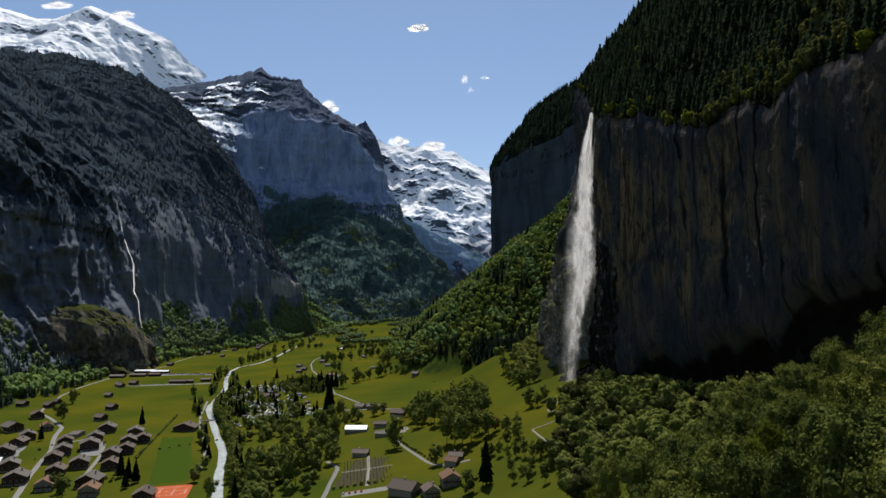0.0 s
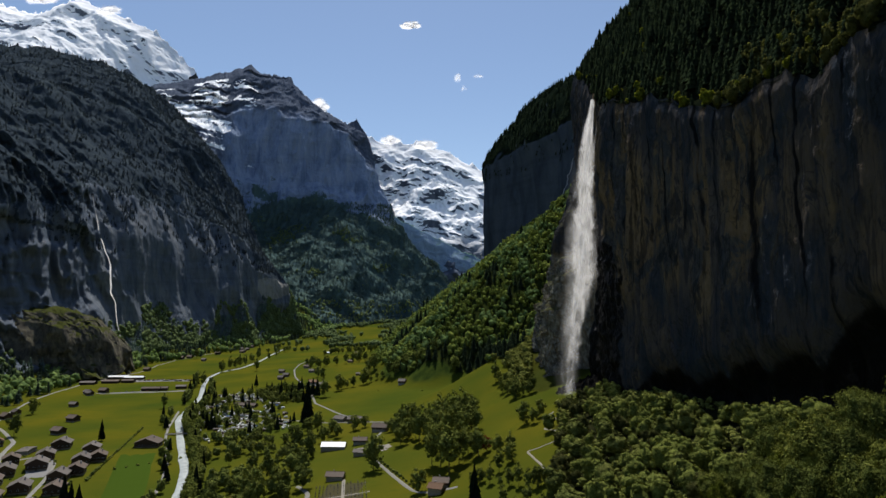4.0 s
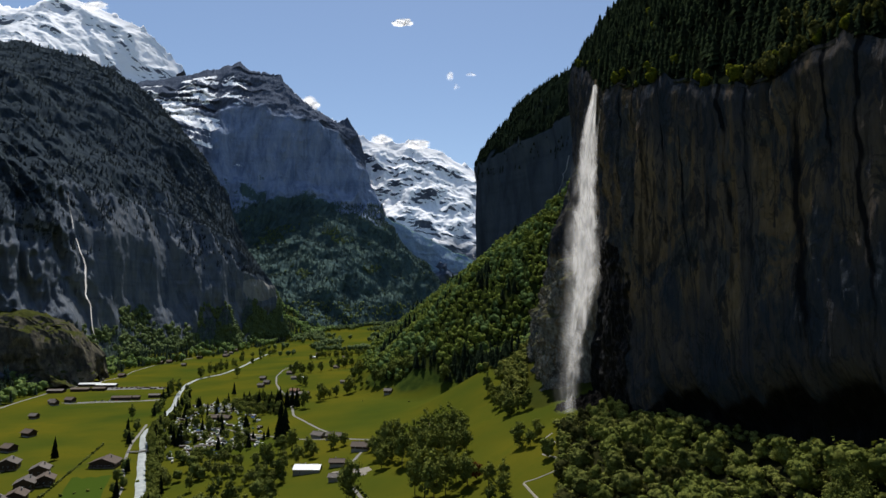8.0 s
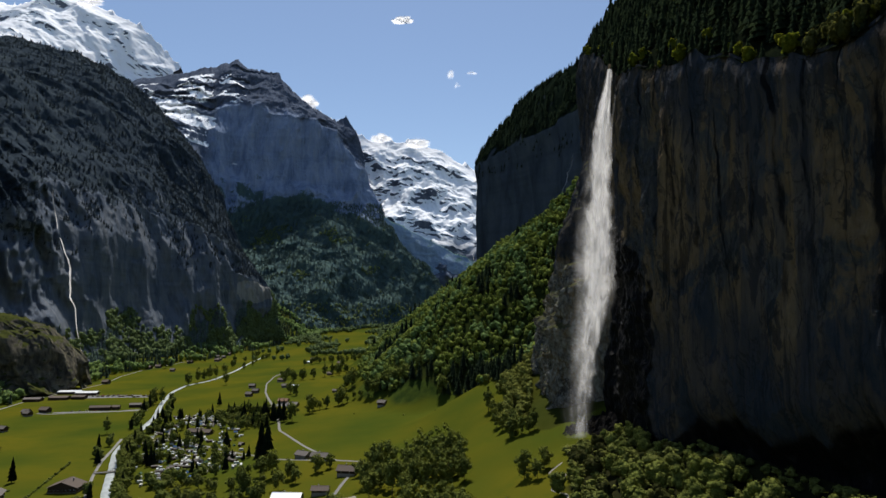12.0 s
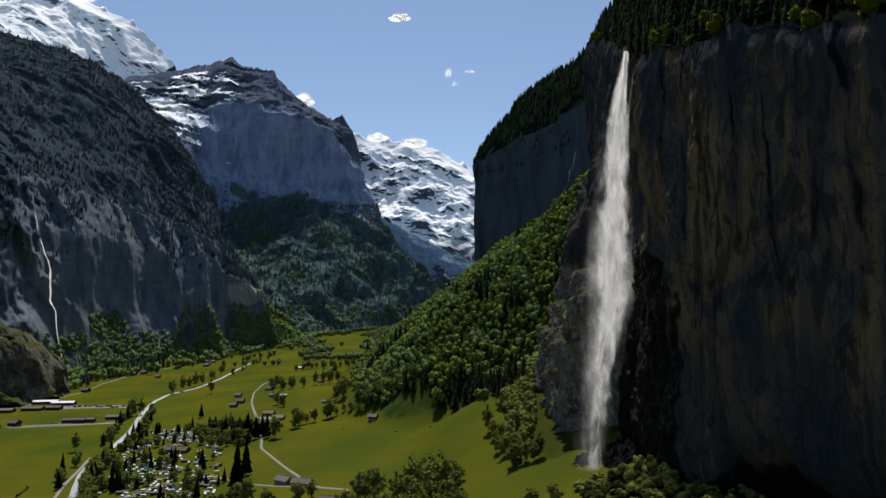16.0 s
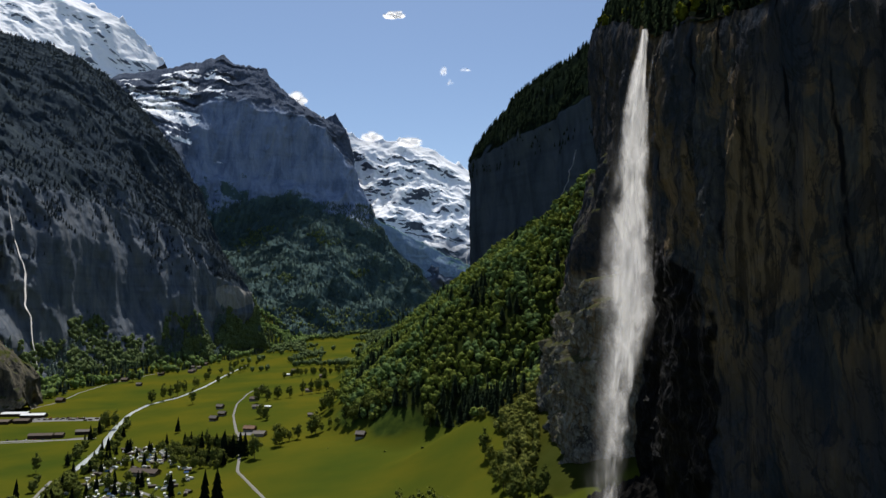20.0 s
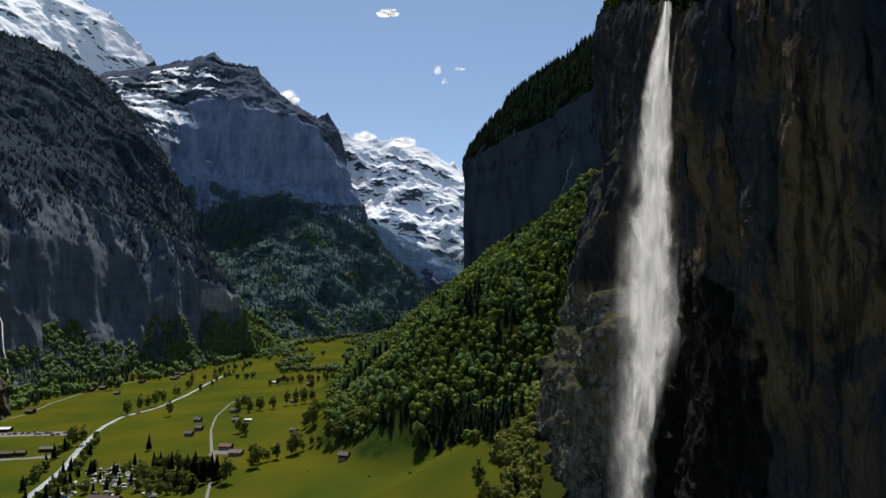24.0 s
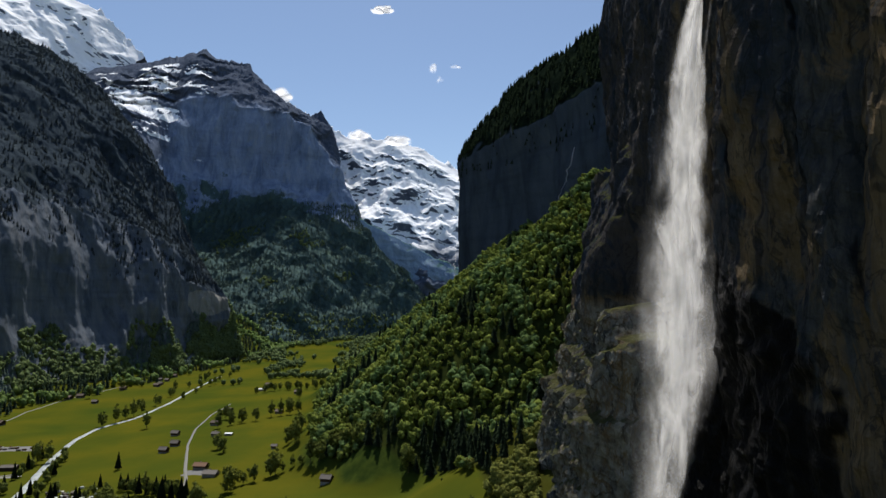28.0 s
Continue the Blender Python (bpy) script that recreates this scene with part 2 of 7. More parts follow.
def peak_material(name, rock, woods, streak=60.0, relief=10.0):
    """Layered peak rock with woods and snow where the sheet's own values put them."""
    m, nt, b = material(name)
    st = texture(nt, streak, 8, 0.62, (1, 1, 0.22), warp=0.35)
    bed = texture(nt, streak * 1.3, 6, 0.62, (0.10, 0.10, 2.6), warp=0.2)
    fine = texture(nt, streak * 0.3, 7, 0.68, (1, 1, 0.6))
    c = ramp(nt, st, rock)
    c = mix(nt, maths(nt, "MULTIPLY", between(nt, bed, 0.47, 0.66), 0.35), c, rock[0][1])
    c = mix(nt, maths(nt, "MULTIPLY", between(nt, fine, 0.5, 0.75), 0.35), c, rock[-1][1])
    dark = nt.nodes.new("ShaderNodeAttribute")
    dark.attribute_name = "slate"
    c = mix(nt, maths(nt, "MULTIPLY", dark.outputs["Fac"], 0.82), c, ramp(nt, fine, [(0.35, (0.034, 0.042, 0.060)), (0.65, (0.085, 0.098, 0.125))]))
    wood, snow = (nt.nodes.new("ShaderNodeAttribute") for _ in range(2))
    wood.attribute_name, snow.attribute_name = "wooded", "snow"
    tuft = texture(nt, 17.0, 7, 0.7)
    patch = texture(nt, 120.0, 5, 0.6)
    green = ramp(nt, maths(nt, "ADD", maths(nt, "MULTIPLY", tuft, 0.6), maths(nt, "MULTIPLY", patch, 0.4)), woods)
    k = maths(nt, "ADD", wood.outputs["Fac"], maths(nt, "MULTIPLY", maths(nt, "SUBTRACT", maths(nt, "ADD", st, fine), 1.0), 1.1))
    c = mix(nt, between(nt, k, 0.42, 0.62), c, green)
    k = maths(nt, "ADD", snow.outputs["Fac"], maths(nt, "MULTIPLY", maths(nt, "SUBTRACT", fine, 0.5), 1.0))
    c = mix(nt, between(nt, k, 0.46, 0.56), c, (0.95, 0.96, 0.97))
    scree = nt.nodes.new("ShaderNodeAttribute")
    scree.attribute_name = "scree"
    k = maths(nt, "ADD", scree.outputs["Fac"], maths(nt, "MULTIPLY", maths(nt, "SUBTRACT", fine, 0.5), 0.8))
    c = mix(nt, between(nt, k, 0.40, 0.60), c, ramp(nt, st, [(0.35, (0.17, 0.165, 0.15)), (0.6, (0.27, 0.26, 0.235))]))
    put(nt, b.inputs["Base Color"], c)
    b.inputs["Roughness"].default_value = 0.92
    b.inputs["Specular IOR Level"].default_value = 0.0
    bump(nt, b, maths(nt, "ADD", st, maths(nt, "MULTIPLY", fine, 0.6)), 0.8, relief)
    return m


def leaf_material(name, stops, how="island", through=0.25, glow=0.6, grain=1.2):
    m, nt, b = material(name)
    r = per_piece(nt, how)
    n = texture(nt, grain, 6, 0.75, space="World")
    c = ramp(nt, r, stops)
    # Dark flecks put the shade of gaps between leaves into the colour.
    c = mix(nt, 0.5, c, ramp(nt, n, [(0.40, tuple(v * 0.28 for v in stops[0][1])), (0.50, stops[len(stops) // 2][1]), (0.66, stops[-1][1])]))
    c = mix(nt, 1.0, c, ramp(nt, per_piece(nt, "object"), [(0, (0.68, 0.70, 0.72)), (0.5, (1.0, 1.0, 1.0)), (1, (1.34, 1.25, 1.1))]), "MULTIPLY")
    bump(nt, b, n, 1.0, grain * 0.9)
    put(nt, b.inputs["Base Color"], c)
    b.inputs["Roughness"].default_value = 0.75
    b.inputs["Specular IOR Level"].default_value = 0.0
    t = nt.nodes.new("ShaderNodeBsdfTranslucent")
    put(nt, t.inputs[0], mix(nt, glow, c, mix(nt, 1.0, c, (1.6, 1.55, 0.8), "MULTIPLY")))
    s = nt.nodes.new("ShaderNodeMixShader")
    s.inputs[0].default_value = through
    nt.links.new(b.outputs[0], s.inputs[1])
    nt.links.new(t.outputs[0], s.inputs[2])
    nt.links.new(s.outputs[0], nt.nodes["Material Output"].inputs["Surface"])
    return m


def meadow_material():
    m, nt, b = material("meadow_grass")
    big = texture(nt, 130, 4, 0.5, space="World")
    mid = texture(nt, 17, 5, 0.6, space="World")
    fine = texture(nt, 2.2, 4, 0.7, space="World")
    strip = texture(nt, 60, 3, 0.5, (0.5, 1.2, 1), space="World")
    c = ramp(nt, big, [(0.30, (0.042, 0.060, 0.009)), (0.48, (0.066, 0.073, 0.009)), (0.66, (0.094, 0.086, 0.009))])
    c = mix(nt, maths(nt, "MULTIPLY", between(nt, strip, 0.5, 0.8), 0.25), c, (0.102, 0.098, 0.008))
    c = mix(nt, maths(nt, "MULTIPLY", between(nt, mid, 0.5, 0.75), 0.45), c, (0.050, 0.070, 0.009))
    c = mix(nt, maths(nt, "MULTIPLY", fine, 0.35), c, (0.040, 0.055, 0.003))
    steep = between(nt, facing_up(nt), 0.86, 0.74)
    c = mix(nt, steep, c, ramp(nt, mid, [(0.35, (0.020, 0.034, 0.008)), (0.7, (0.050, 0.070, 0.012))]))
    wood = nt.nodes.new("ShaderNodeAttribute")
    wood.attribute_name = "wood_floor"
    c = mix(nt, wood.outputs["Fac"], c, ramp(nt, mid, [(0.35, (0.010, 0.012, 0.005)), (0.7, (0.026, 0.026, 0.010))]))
    put(nt, b.inputs["Base Color"], c)
    b.inputs["Roughness"].default_value = 0.9
    b.inputs["Specular IOR Level"].default_value = 0.0
    bump(nt, b, fine, 0.5, 0.4)
    return m


def water_material(name, a, bb, scale):
    m, nt, b = material(name)
    n = texture(nt, scale, 6, 0.65, (1, 1, 1), space="World")
    f = texture(nt, scale * 0.2, 5, 0.7, space="World")
    c = mix(nt, between(nt, n, 0.35, 0.65), a, bb)
    put(nt, b.inputs["Base Color"], mix(nt, maths(nt, "MULTIPLY", f, 0.25), c, (0.6, 0.64, 0.64)))
    b.inputs["Roughness"].default_value = 0.35
    bump(nt, b, f, 0.7, 0.3)
    return m


def cliff_material():
    """Ochre and grey limestone: upright water streaks in black, blue-grey and tan, level cracks."""
    m, nt, b = material("limestone_wall")
    fine = texture(nt, 3.2, 8, 0.66, (1, 1, 0.35), warp=0.3)
    streak = texture(nt, 11.0, 6, 0.6, (1, 1, 0.06), warp=0.25)
    wide = texture(nt, 26.0, 5, 0.55, (1, 1, 0.10), warp=0.2)
    patch = texture(nt, 38.0, 7, 0.64, (1, 1, 0.62), warp=1.0)
    c = ramp(nt, patch, [(0.34, (0.030, 0.040, 0.054)), (0.43, (0.058, 0.063, 0.066)), (0.475, (0.156, 0.108, 0.060)), (0.60, (0.232, 0.158, 0.083)), (0.76, (0.176, 0.134, 0.088))])
    c = mix(nt, 0.36, c, ramp(nt, fine, [(0.28, (0.022, 0.022, 0.021)), (0.5, (0.086, 0.076, 0.060)), (0.70, (0.170, 0.146, 0.108))]))
    c = mix(nt, maths(nt, "MULTIPLY", between(nt, wide, 0.52, 0.58), 0.50), c, (0.044, 0.056, 0.074))
    blotch = texture(nt, 17.0, 7, 0.66, (1, 1, 0.5), warp=1.4)
    c = mix(nt, maths(nt, "MULTIPLY", between(nt, blotch, 0.53, 0.59), 0.72), c, (0.022, 0.026, 0.032))
    c = mix(nt, maths(nt, "MULTIPLY", between(nt, streak, 0.585, 0.65), 0.62), c, (0.012, 0.012, 0.012))
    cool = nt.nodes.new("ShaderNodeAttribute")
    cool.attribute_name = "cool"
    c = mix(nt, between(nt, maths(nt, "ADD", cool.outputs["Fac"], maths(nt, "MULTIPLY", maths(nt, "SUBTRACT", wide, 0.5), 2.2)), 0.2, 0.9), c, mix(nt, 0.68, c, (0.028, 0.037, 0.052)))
    thread = texture(nt, 2.4, 4, 0.6, (1, 1, 0.05), warp=0.2)
    c = mix(nt, maths(nt, "MULTIPLY", between(nt, thread, 0.56, 0.68), 0.4), c, (0.018, 0.018, 0.020))
    seam = texture(nt, 34, 5, 0.6, (1, 1, 0.55), warp=1.2)
    c = mix(nt, maths(nt, "MULTIPLY", between(nt, maths(nt, "ABSOLUTE", maths(nt, "SUBTRACT", seam, 0.5)), 0.016, 0.002), 0.5), c, (0.02, 0.02, 0.02))
    rough_rock = texture(nt, 6.0, 8, 0.7, (1, 1, 0.8), warp=0.4)
    k = maths(nt, "ADD", facing_up(nt), maths(nt, "MULTIPLY", maths(nt, "SUBTRACT", fine, 0.5), 0.5))
    # Tiers beside the fall: light on their ledges put into paler rock colour.
    pale = nt.nodes.new("ShaderNodeAttribute")
    pale.attribute_name = "pale"
    crack = texture(nt, 15.0, 6, 0.6, (1, 1, 0.6), warp=0.9)
    crack = between(nt, maths(nt, "ABSOLUTE", maths(nt, "SUBTRACT", crack, 0.5)), 0.004, 0.035)
    c = mix(nt, maths(nt, "MULTIPLY", maths(nt, "MULTIPLY", pale.outputs["Fac"], between(nt, fine, 0.30, 0.55)), crack), c, ramp(nt, rough_rock, [(0.35, (0.075, 0.073, 0.064)), (0.55, (0.27, 0.26, 0.225)), (0.75, (0.46, 0.44, 0.39))]))
    c = mix(nt, maths(nt, "MULTIPLY", between(nt, k, 0.48, 0.80), 0.85), c, ramp(nt, fine, [(0.3, (0.026, 0.032, 0.010)), (0.7, (0.064, 0.066, 0.018))]))
    # Black water streaks, plus cracks whose shade is painted as dark lines.
    stain_and_crack = nt.nodes.new("ShaderNodeAttribute")
    stain_and_crack.attribute_name = "stain_and_crack"
    c = mix(nt, maths(nt, "MULTIPLY", between(nt, maths(nt, "ADD", stain_and_crack.outputs["Fac"], maths(nt, "MULTIPLY", maths(nt, "SUBTRACT", fine, 0.5), 0.9)), 0.25, 0.7), 0.92), c, (0.007, 0.008, 0.010))
    # Black for wet rock by the fall and for shade painted under the overhang.
    wet_and_shade = nt.nodes.new("ShaderNodeAttribute")
    wet_and_shade.attribute_name = "wet_and_shade"
    w = maths(nt, "MULTIPLY", between(nt, maths(nt, "ADD", wet_and_shade.outputs["Fac"], maths(nt, "MULTIPLY", maths(nt, "SUBTRACT", patch, 0.5), 1.4)), 0.30, 0.62), 0.98)
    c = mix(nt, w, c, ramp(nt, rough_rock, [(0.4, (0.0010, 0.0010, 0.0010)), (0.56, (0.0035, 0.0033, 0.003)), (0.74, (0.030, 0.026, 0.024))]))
    put(nt, b.inputs["Base Color"], c)
    put(nt, b.inputs["Roughness"], maths(nt, "SUBTRACT", 0.9, maths(nt, "MULTIPLY", w, 0.35)))
    put(nt, b.inputs["Specular IOR Level"], maths(nt, "MULTIPLY", w, 0.10))
    h = maths(nt, "ADD", maths(nt, "MULTIPLY", fine, 0.7), maths(nt, "ADD", maths(nt, "MULTIPLY", streak, 0.6), maths(nt, "MULTIPLY", rough_rock, 0.9)))
    bump(nt, b, h, 0.9, 2.2)
    return m


MEADOW = meadow_material()
CLIFF = cliff_material()
# Valley wall: grey rock and woods with a bluish haze tint painted in.
LEFT_ROCK = peak_material("hazed_grey_mountain_rock", [(0.32, (0.066, 0.082, 0.106)), (0.46, (0.112, 0.130, 0.156)), (0.56, (0.140, 0.154, 0.172)), (0.72, (0.190, 0.194, 0.196))],
                          [(0.38, (0.027, 0.037, 0.047)), (0.50, (0.037, 0.048, 0.059)), (0.60, (0.050, 0.063, 0.068)), (0.70, (0.072, 0.086, 0.078))], 36.0, 8.0)
# Headland: the wall's shade is part of this dark blue rock colour.
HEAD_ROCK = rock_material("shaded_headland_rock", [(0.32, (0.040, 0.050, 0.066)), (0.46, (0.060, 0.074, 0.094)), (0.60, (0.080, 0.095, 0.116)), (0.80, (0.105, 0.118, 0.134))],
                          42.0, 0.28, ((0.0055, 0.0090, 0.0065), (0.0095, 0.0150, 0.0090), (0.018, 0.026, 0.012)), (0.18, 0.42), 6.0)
# Far peak: air haze painted in as paler, bluer rock and wood colours.
PEAK_ROCK = peak_material("hazed_banded_peak_rock", [(0.32, (0.128, 0.170, 0.255)), (0.46, (0.195, 0.245, 0.345)), (0.56, (0.238, 0.290, 0.392)), (0.72, (0.310, 0.358, 0.450))],
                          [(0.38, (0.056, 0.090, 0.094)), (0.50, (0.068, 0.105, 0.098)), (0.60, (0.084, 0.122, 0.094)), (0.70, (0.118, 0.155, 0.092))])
# Foothill: its blue is distance haze put into rock and plant colours.
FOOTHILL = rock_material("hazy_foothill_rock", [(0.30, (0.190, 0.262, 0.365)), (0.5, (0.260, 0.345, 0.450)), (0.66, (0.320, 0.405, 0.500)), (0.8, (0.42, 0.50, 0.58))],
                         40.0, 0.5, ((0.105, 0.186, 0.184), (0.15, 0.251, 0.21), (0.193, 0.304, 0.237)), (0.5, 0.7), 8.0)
SNOW_ROCK = rock_material("snowy_peak_rock", [(0.30, (0.055, 0.070, 0.105)), (0.5, (0.10, 0.12, 0.16)), (0.66, (0.15, 0.17, 0.20)), (0.8, (0.21, 0.22, 0.24))],
                          60.0, 0.7, None, (0.5, 0.7), 2.0, snow=(430, 700, 0.08))
HIGH_SNOW = rock_material("glacier_peak_rock", [(0.30, (0.08, 0.10, 0.14)), (0.5, (0.13, 0.15, 0.19)), (0.66, (0.19, 0.21, 0.24)), (0.8, (0.26, 0.27, 0.29))],
                          80.0, 0.7, None, (0.5, 0.7), 2.5, snow=(1100, 1300, 0.0))
LEAF = leaf_material("broad_leaves", [(0.0, (0.066, 0.086, 0.024)), (0.4, (0.100, 0.126, 0.032)), (0.75, (0.146, 0.170, 0.040)), (1.0, (0.215, 0.226, 0.056))], "island", 0.10, 0.8, 1.1)
SHADY_LEAF = leaf_material("shady_leaves", [(0.0, (0.070, 0.128, 0.060)), (0.4, (0.120, 0.195, 0.080)), (0.75, (0.190, 0.275, 0.096)), (1.0, (0.290, 0.370, 0.120))], "island", 0.40, 0.4)
YOUNG_LEAF = leaf_material("young_leaves", [(0.0, (0.0595, 0.0864, 0.013)), (0.5, (0.105, 0.13, 0.0182)), (1.0, (0.161, 0.166, 0.026))], "island", 0.45)
FRESH_LEAF = leaf_material("fresh_leaves", [(0.0, (0.090, 0.108, 0.032)), (0.5, (0.150, 0.170, 0.044)), (1.0, (0.250, 0.255, 0.070))], "island", 0.14, 0.6, 1.4)
OLIVE_LEAF = leaf_material("olive_leaves", [(0.0, (0.040, 0.050, 0.018)), (0.5, (0.078, 0.086, 0.028)), (1.0, (0.140, 0.135, 0.048))], "island", 0.4)
RED_LEAF = leaf_material("copper_leaves", [(0.0, (0.06, 0.016, 0.012)), (0.5, (0.11, 0.026, 0.018)), (1.0, (0.17, 0.045, 0.025))], "island", 0.3, 0.05)
# Far and talus broadleaves: haze is mixed into the leaf colour itself.
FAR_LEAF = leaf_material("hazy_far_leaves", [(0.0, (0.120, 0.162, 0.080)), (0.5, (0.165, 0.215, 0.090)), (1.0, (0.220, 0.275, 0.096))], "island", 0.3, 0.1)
# Spur trees: a brighter leaf copy, with sunlit crowns put into the colour.
SPUR_LEAF = leaf_material("sunlit_spur_leaves", [(0.0, (0.105, 0.158, 0.040)), (0.4, (0.180, 0.240, 0.054)), (0.75, (0.275, 0.330, 0.068)), (1.0, (0.390, 0.420, 0.098))], "island", 0.24, 0.6, 2.2)
KNOLL_ROCK = rock_material("ochre_knoll_rock", [(0.30, (0.034, 0.034, 0.032)), (0.47, (0.085, 0.078, 0.062)), (0.60, (0.155, 0.136, 0.098)), (0.74, (0.26, 0.23, 0.17))],
                           14.0, 0.5, ((0.034, 0.042, 0.014), (0.052, 0.058, 0.016), (0.078, 0.080, 0.022)), (0.58, 0.84), 4.0)
BED = simple("cemetery_gravel", (0.0534, 0.0488, 0.0248), 0.95, 0.35, 5.0)
LAWN = simple("mown_lawn", (0.042, 0.070, 0.009), 0.95, 0.18, 12.0)
NEEDLE = leaf_material("fir_needles", [(0.0, (0.009, 0.015, 0.011)), (0.5, (0.014, 0.023, 0.014)), (1.0, (0.028, 0.042, 0.019))], "island", 0.15, 0.05)
# Firs on the valley wall: needles lightened and blued to paint in haze.
HAZED_NEEDLE = leaf_material("hazed_ledge_fir_needles", [(0.0, (0.034, 0.046, 0.055)), (0.5, (0.046, 0.060, 0.068)), (1.0, (0.066, 0.081, 0.080))], "island", 0.15, 0.05, 5.0)
# Firs seen far off: pale blue-green needles carry the haze as colour.
FAR_NEEDLE = leaf_material("hazy_far_fir_needles", [(0.0, (0.094, 0.144, 0.150)), (0.5, (0.120, 0.174, 0.152)), (1.0, (0.170, 0.222, 0.150))], "island", 0.15, 0.05, 9.0)
WOOD_NEEDLE = leaf_material("valley_fir_needles", [(0.0, (0.022, 0.036, 0.026)), (0.5, (0.034, 0.053, 0.034)), (1.0, (0.058, 0.082, 0.044))], "island", 0.2, 0.05, 3.0)
BARK = simple("bark", (0.09, 0.07, 0.05), 0.9, 0.4, 0.8)
RIVER = water_material("glacier_water", (0.28, 0.31, 0.30), (0.46, 0.49, 0.47), 8.0)
ROAD = simple("pale_asphalt", (0.202, 0.195, 0.176), 0.85, 0.18, 6.0)
GRAVEL = simple("gravel_path", (0.236, 0.217, 0.18), 0.9, 0.25, 4.0)
YARD = simple("gravel_yard", (0.188, 0.184, 0.175), 0.9, 0.3, 9.0)
PLASTER = simple("cream_plaster", (0.252, 0.224, 0.185), 0.85, 0.12, 3.0)
TIMBER = simple("dark_timber", (0.055, 0.036, 0.025), 0.8, 0.35, 1.6, relief=0.02)
HONEY = simple("weathered_timber", (0.078, 0.0493, 0.0291), 0.8, 0.35, 1.6, relief=0.02)
ROOF = simple("brown_grey_roof", (0.118, 0.092, 0.074), 0.75, 0.35, 1.2, relief=0.03)
SLATE = simple("grey_roof", (0.128, 0.112, 0.098), 0.7, 0.3, 1.2, relief=0.03)
TILE = simple("rust_tiles", (0.17, 0.10, 0.062), 0.75, 0.3, 1.2, relief=0.03)
METAL_ROOF = simple("white_metal_roof", (0.72, 0.73, 0.72), 0.45, 0.08, 5.0)
WHITE = simple("white_paint", (0.60, 0.60, 0.58), 0.5, 0.08, 2.0)
GLASS = simple("dark_glass", (0.03, 0.035, 0.04), 0.12, 0.2, 1.0)
RUBBER = simple("tyre_rubber", (0.02, 0.02, 0.02), 0.8, 0.2, 0.3)
STONE = simple("grey_stone", (0.26, 0.25, 0.24), 0.85, 0.3, 1.0, relief=0.05)
WET_STONE = simple("wet_black_rock", (0.010, 0.0095, 0.009), 0.9, 0.6, 2.5, relief=0.4)
CLAY = simple("red_clay_court", (0.42, 0.105, 0.045), 0.95, 0.15, 4.0)
SOIL = simple("bare_soil", (0.060, 0.052, 0.030), 0.95, 0.3, 5.0)


# ---- building blocks ----
def mesh_object(name, verts, faces, mat, parent=None, shade=False, label=""):
    me = bpy.data.meshes.new(name)
    me.from_pydata([tuple(v) for v in verts], [], [tuple(f) for f in faces])
    me.materials.append(mat)
    if shade:
        me.polygons.foreach_set("use_smooth", np.ones(len(me.polygons), bool))
    me.update()
    ob = new(name, me)
    if parent:
        ob.parent = parent
    return tagged(ob, label)


def grid_object(name, P, mat, shade=True):
    """P: rows x columns x 3."""
    n, m = P.shape[:2]
    i = np.arange(n * m).reshape(n, m)
    faces = np.stack([i[:-1, :-1], i[:-1, 1:], i[1:, 1:], i[1:, :-1]], -1).reshape(-1, 4)
    me = bpy.data.meshes.new(name)
    me.vertices.add(n * m)
    me.vertices.foreach_set("co", P.reshape(-1).astype(np.float32))
    me.loops.add(faces.size)
    me.loops.foreach_set("vertex_index", faces.reshape(-1).astype(np.int32))
    me.polygons.add(len(faces))
    me.polygons.foreach_set("loop_start", np.arange(0, faces.size, 4, dtype=np.int32))
    me.polygons.foreach_set("use_smooth", np.full(len(faces), shade))
    me.update(calc_edges=True)
    me.materials.append(mat)
    return new(name, me)


def along(points, n, soften=0):
    """n places evenly spread over the numbers of a broken line."""
    p = np.array(points, float)
    s = np.concatenate([[0], np.cumsum(np.linalg.norm(np.diff(p[:, :2], axis=0), axis=1))])
    u = np.linspace(0, s[-1], n)
    q = np.stack([np.interp(u, s, p[:, k]) for k in range(p.shape[1])], -1)
    for _ in range(soften):
        q[1:-1] = (q[:-2] + 2 * q[1:-1] + q[2:]) / 4
    return q


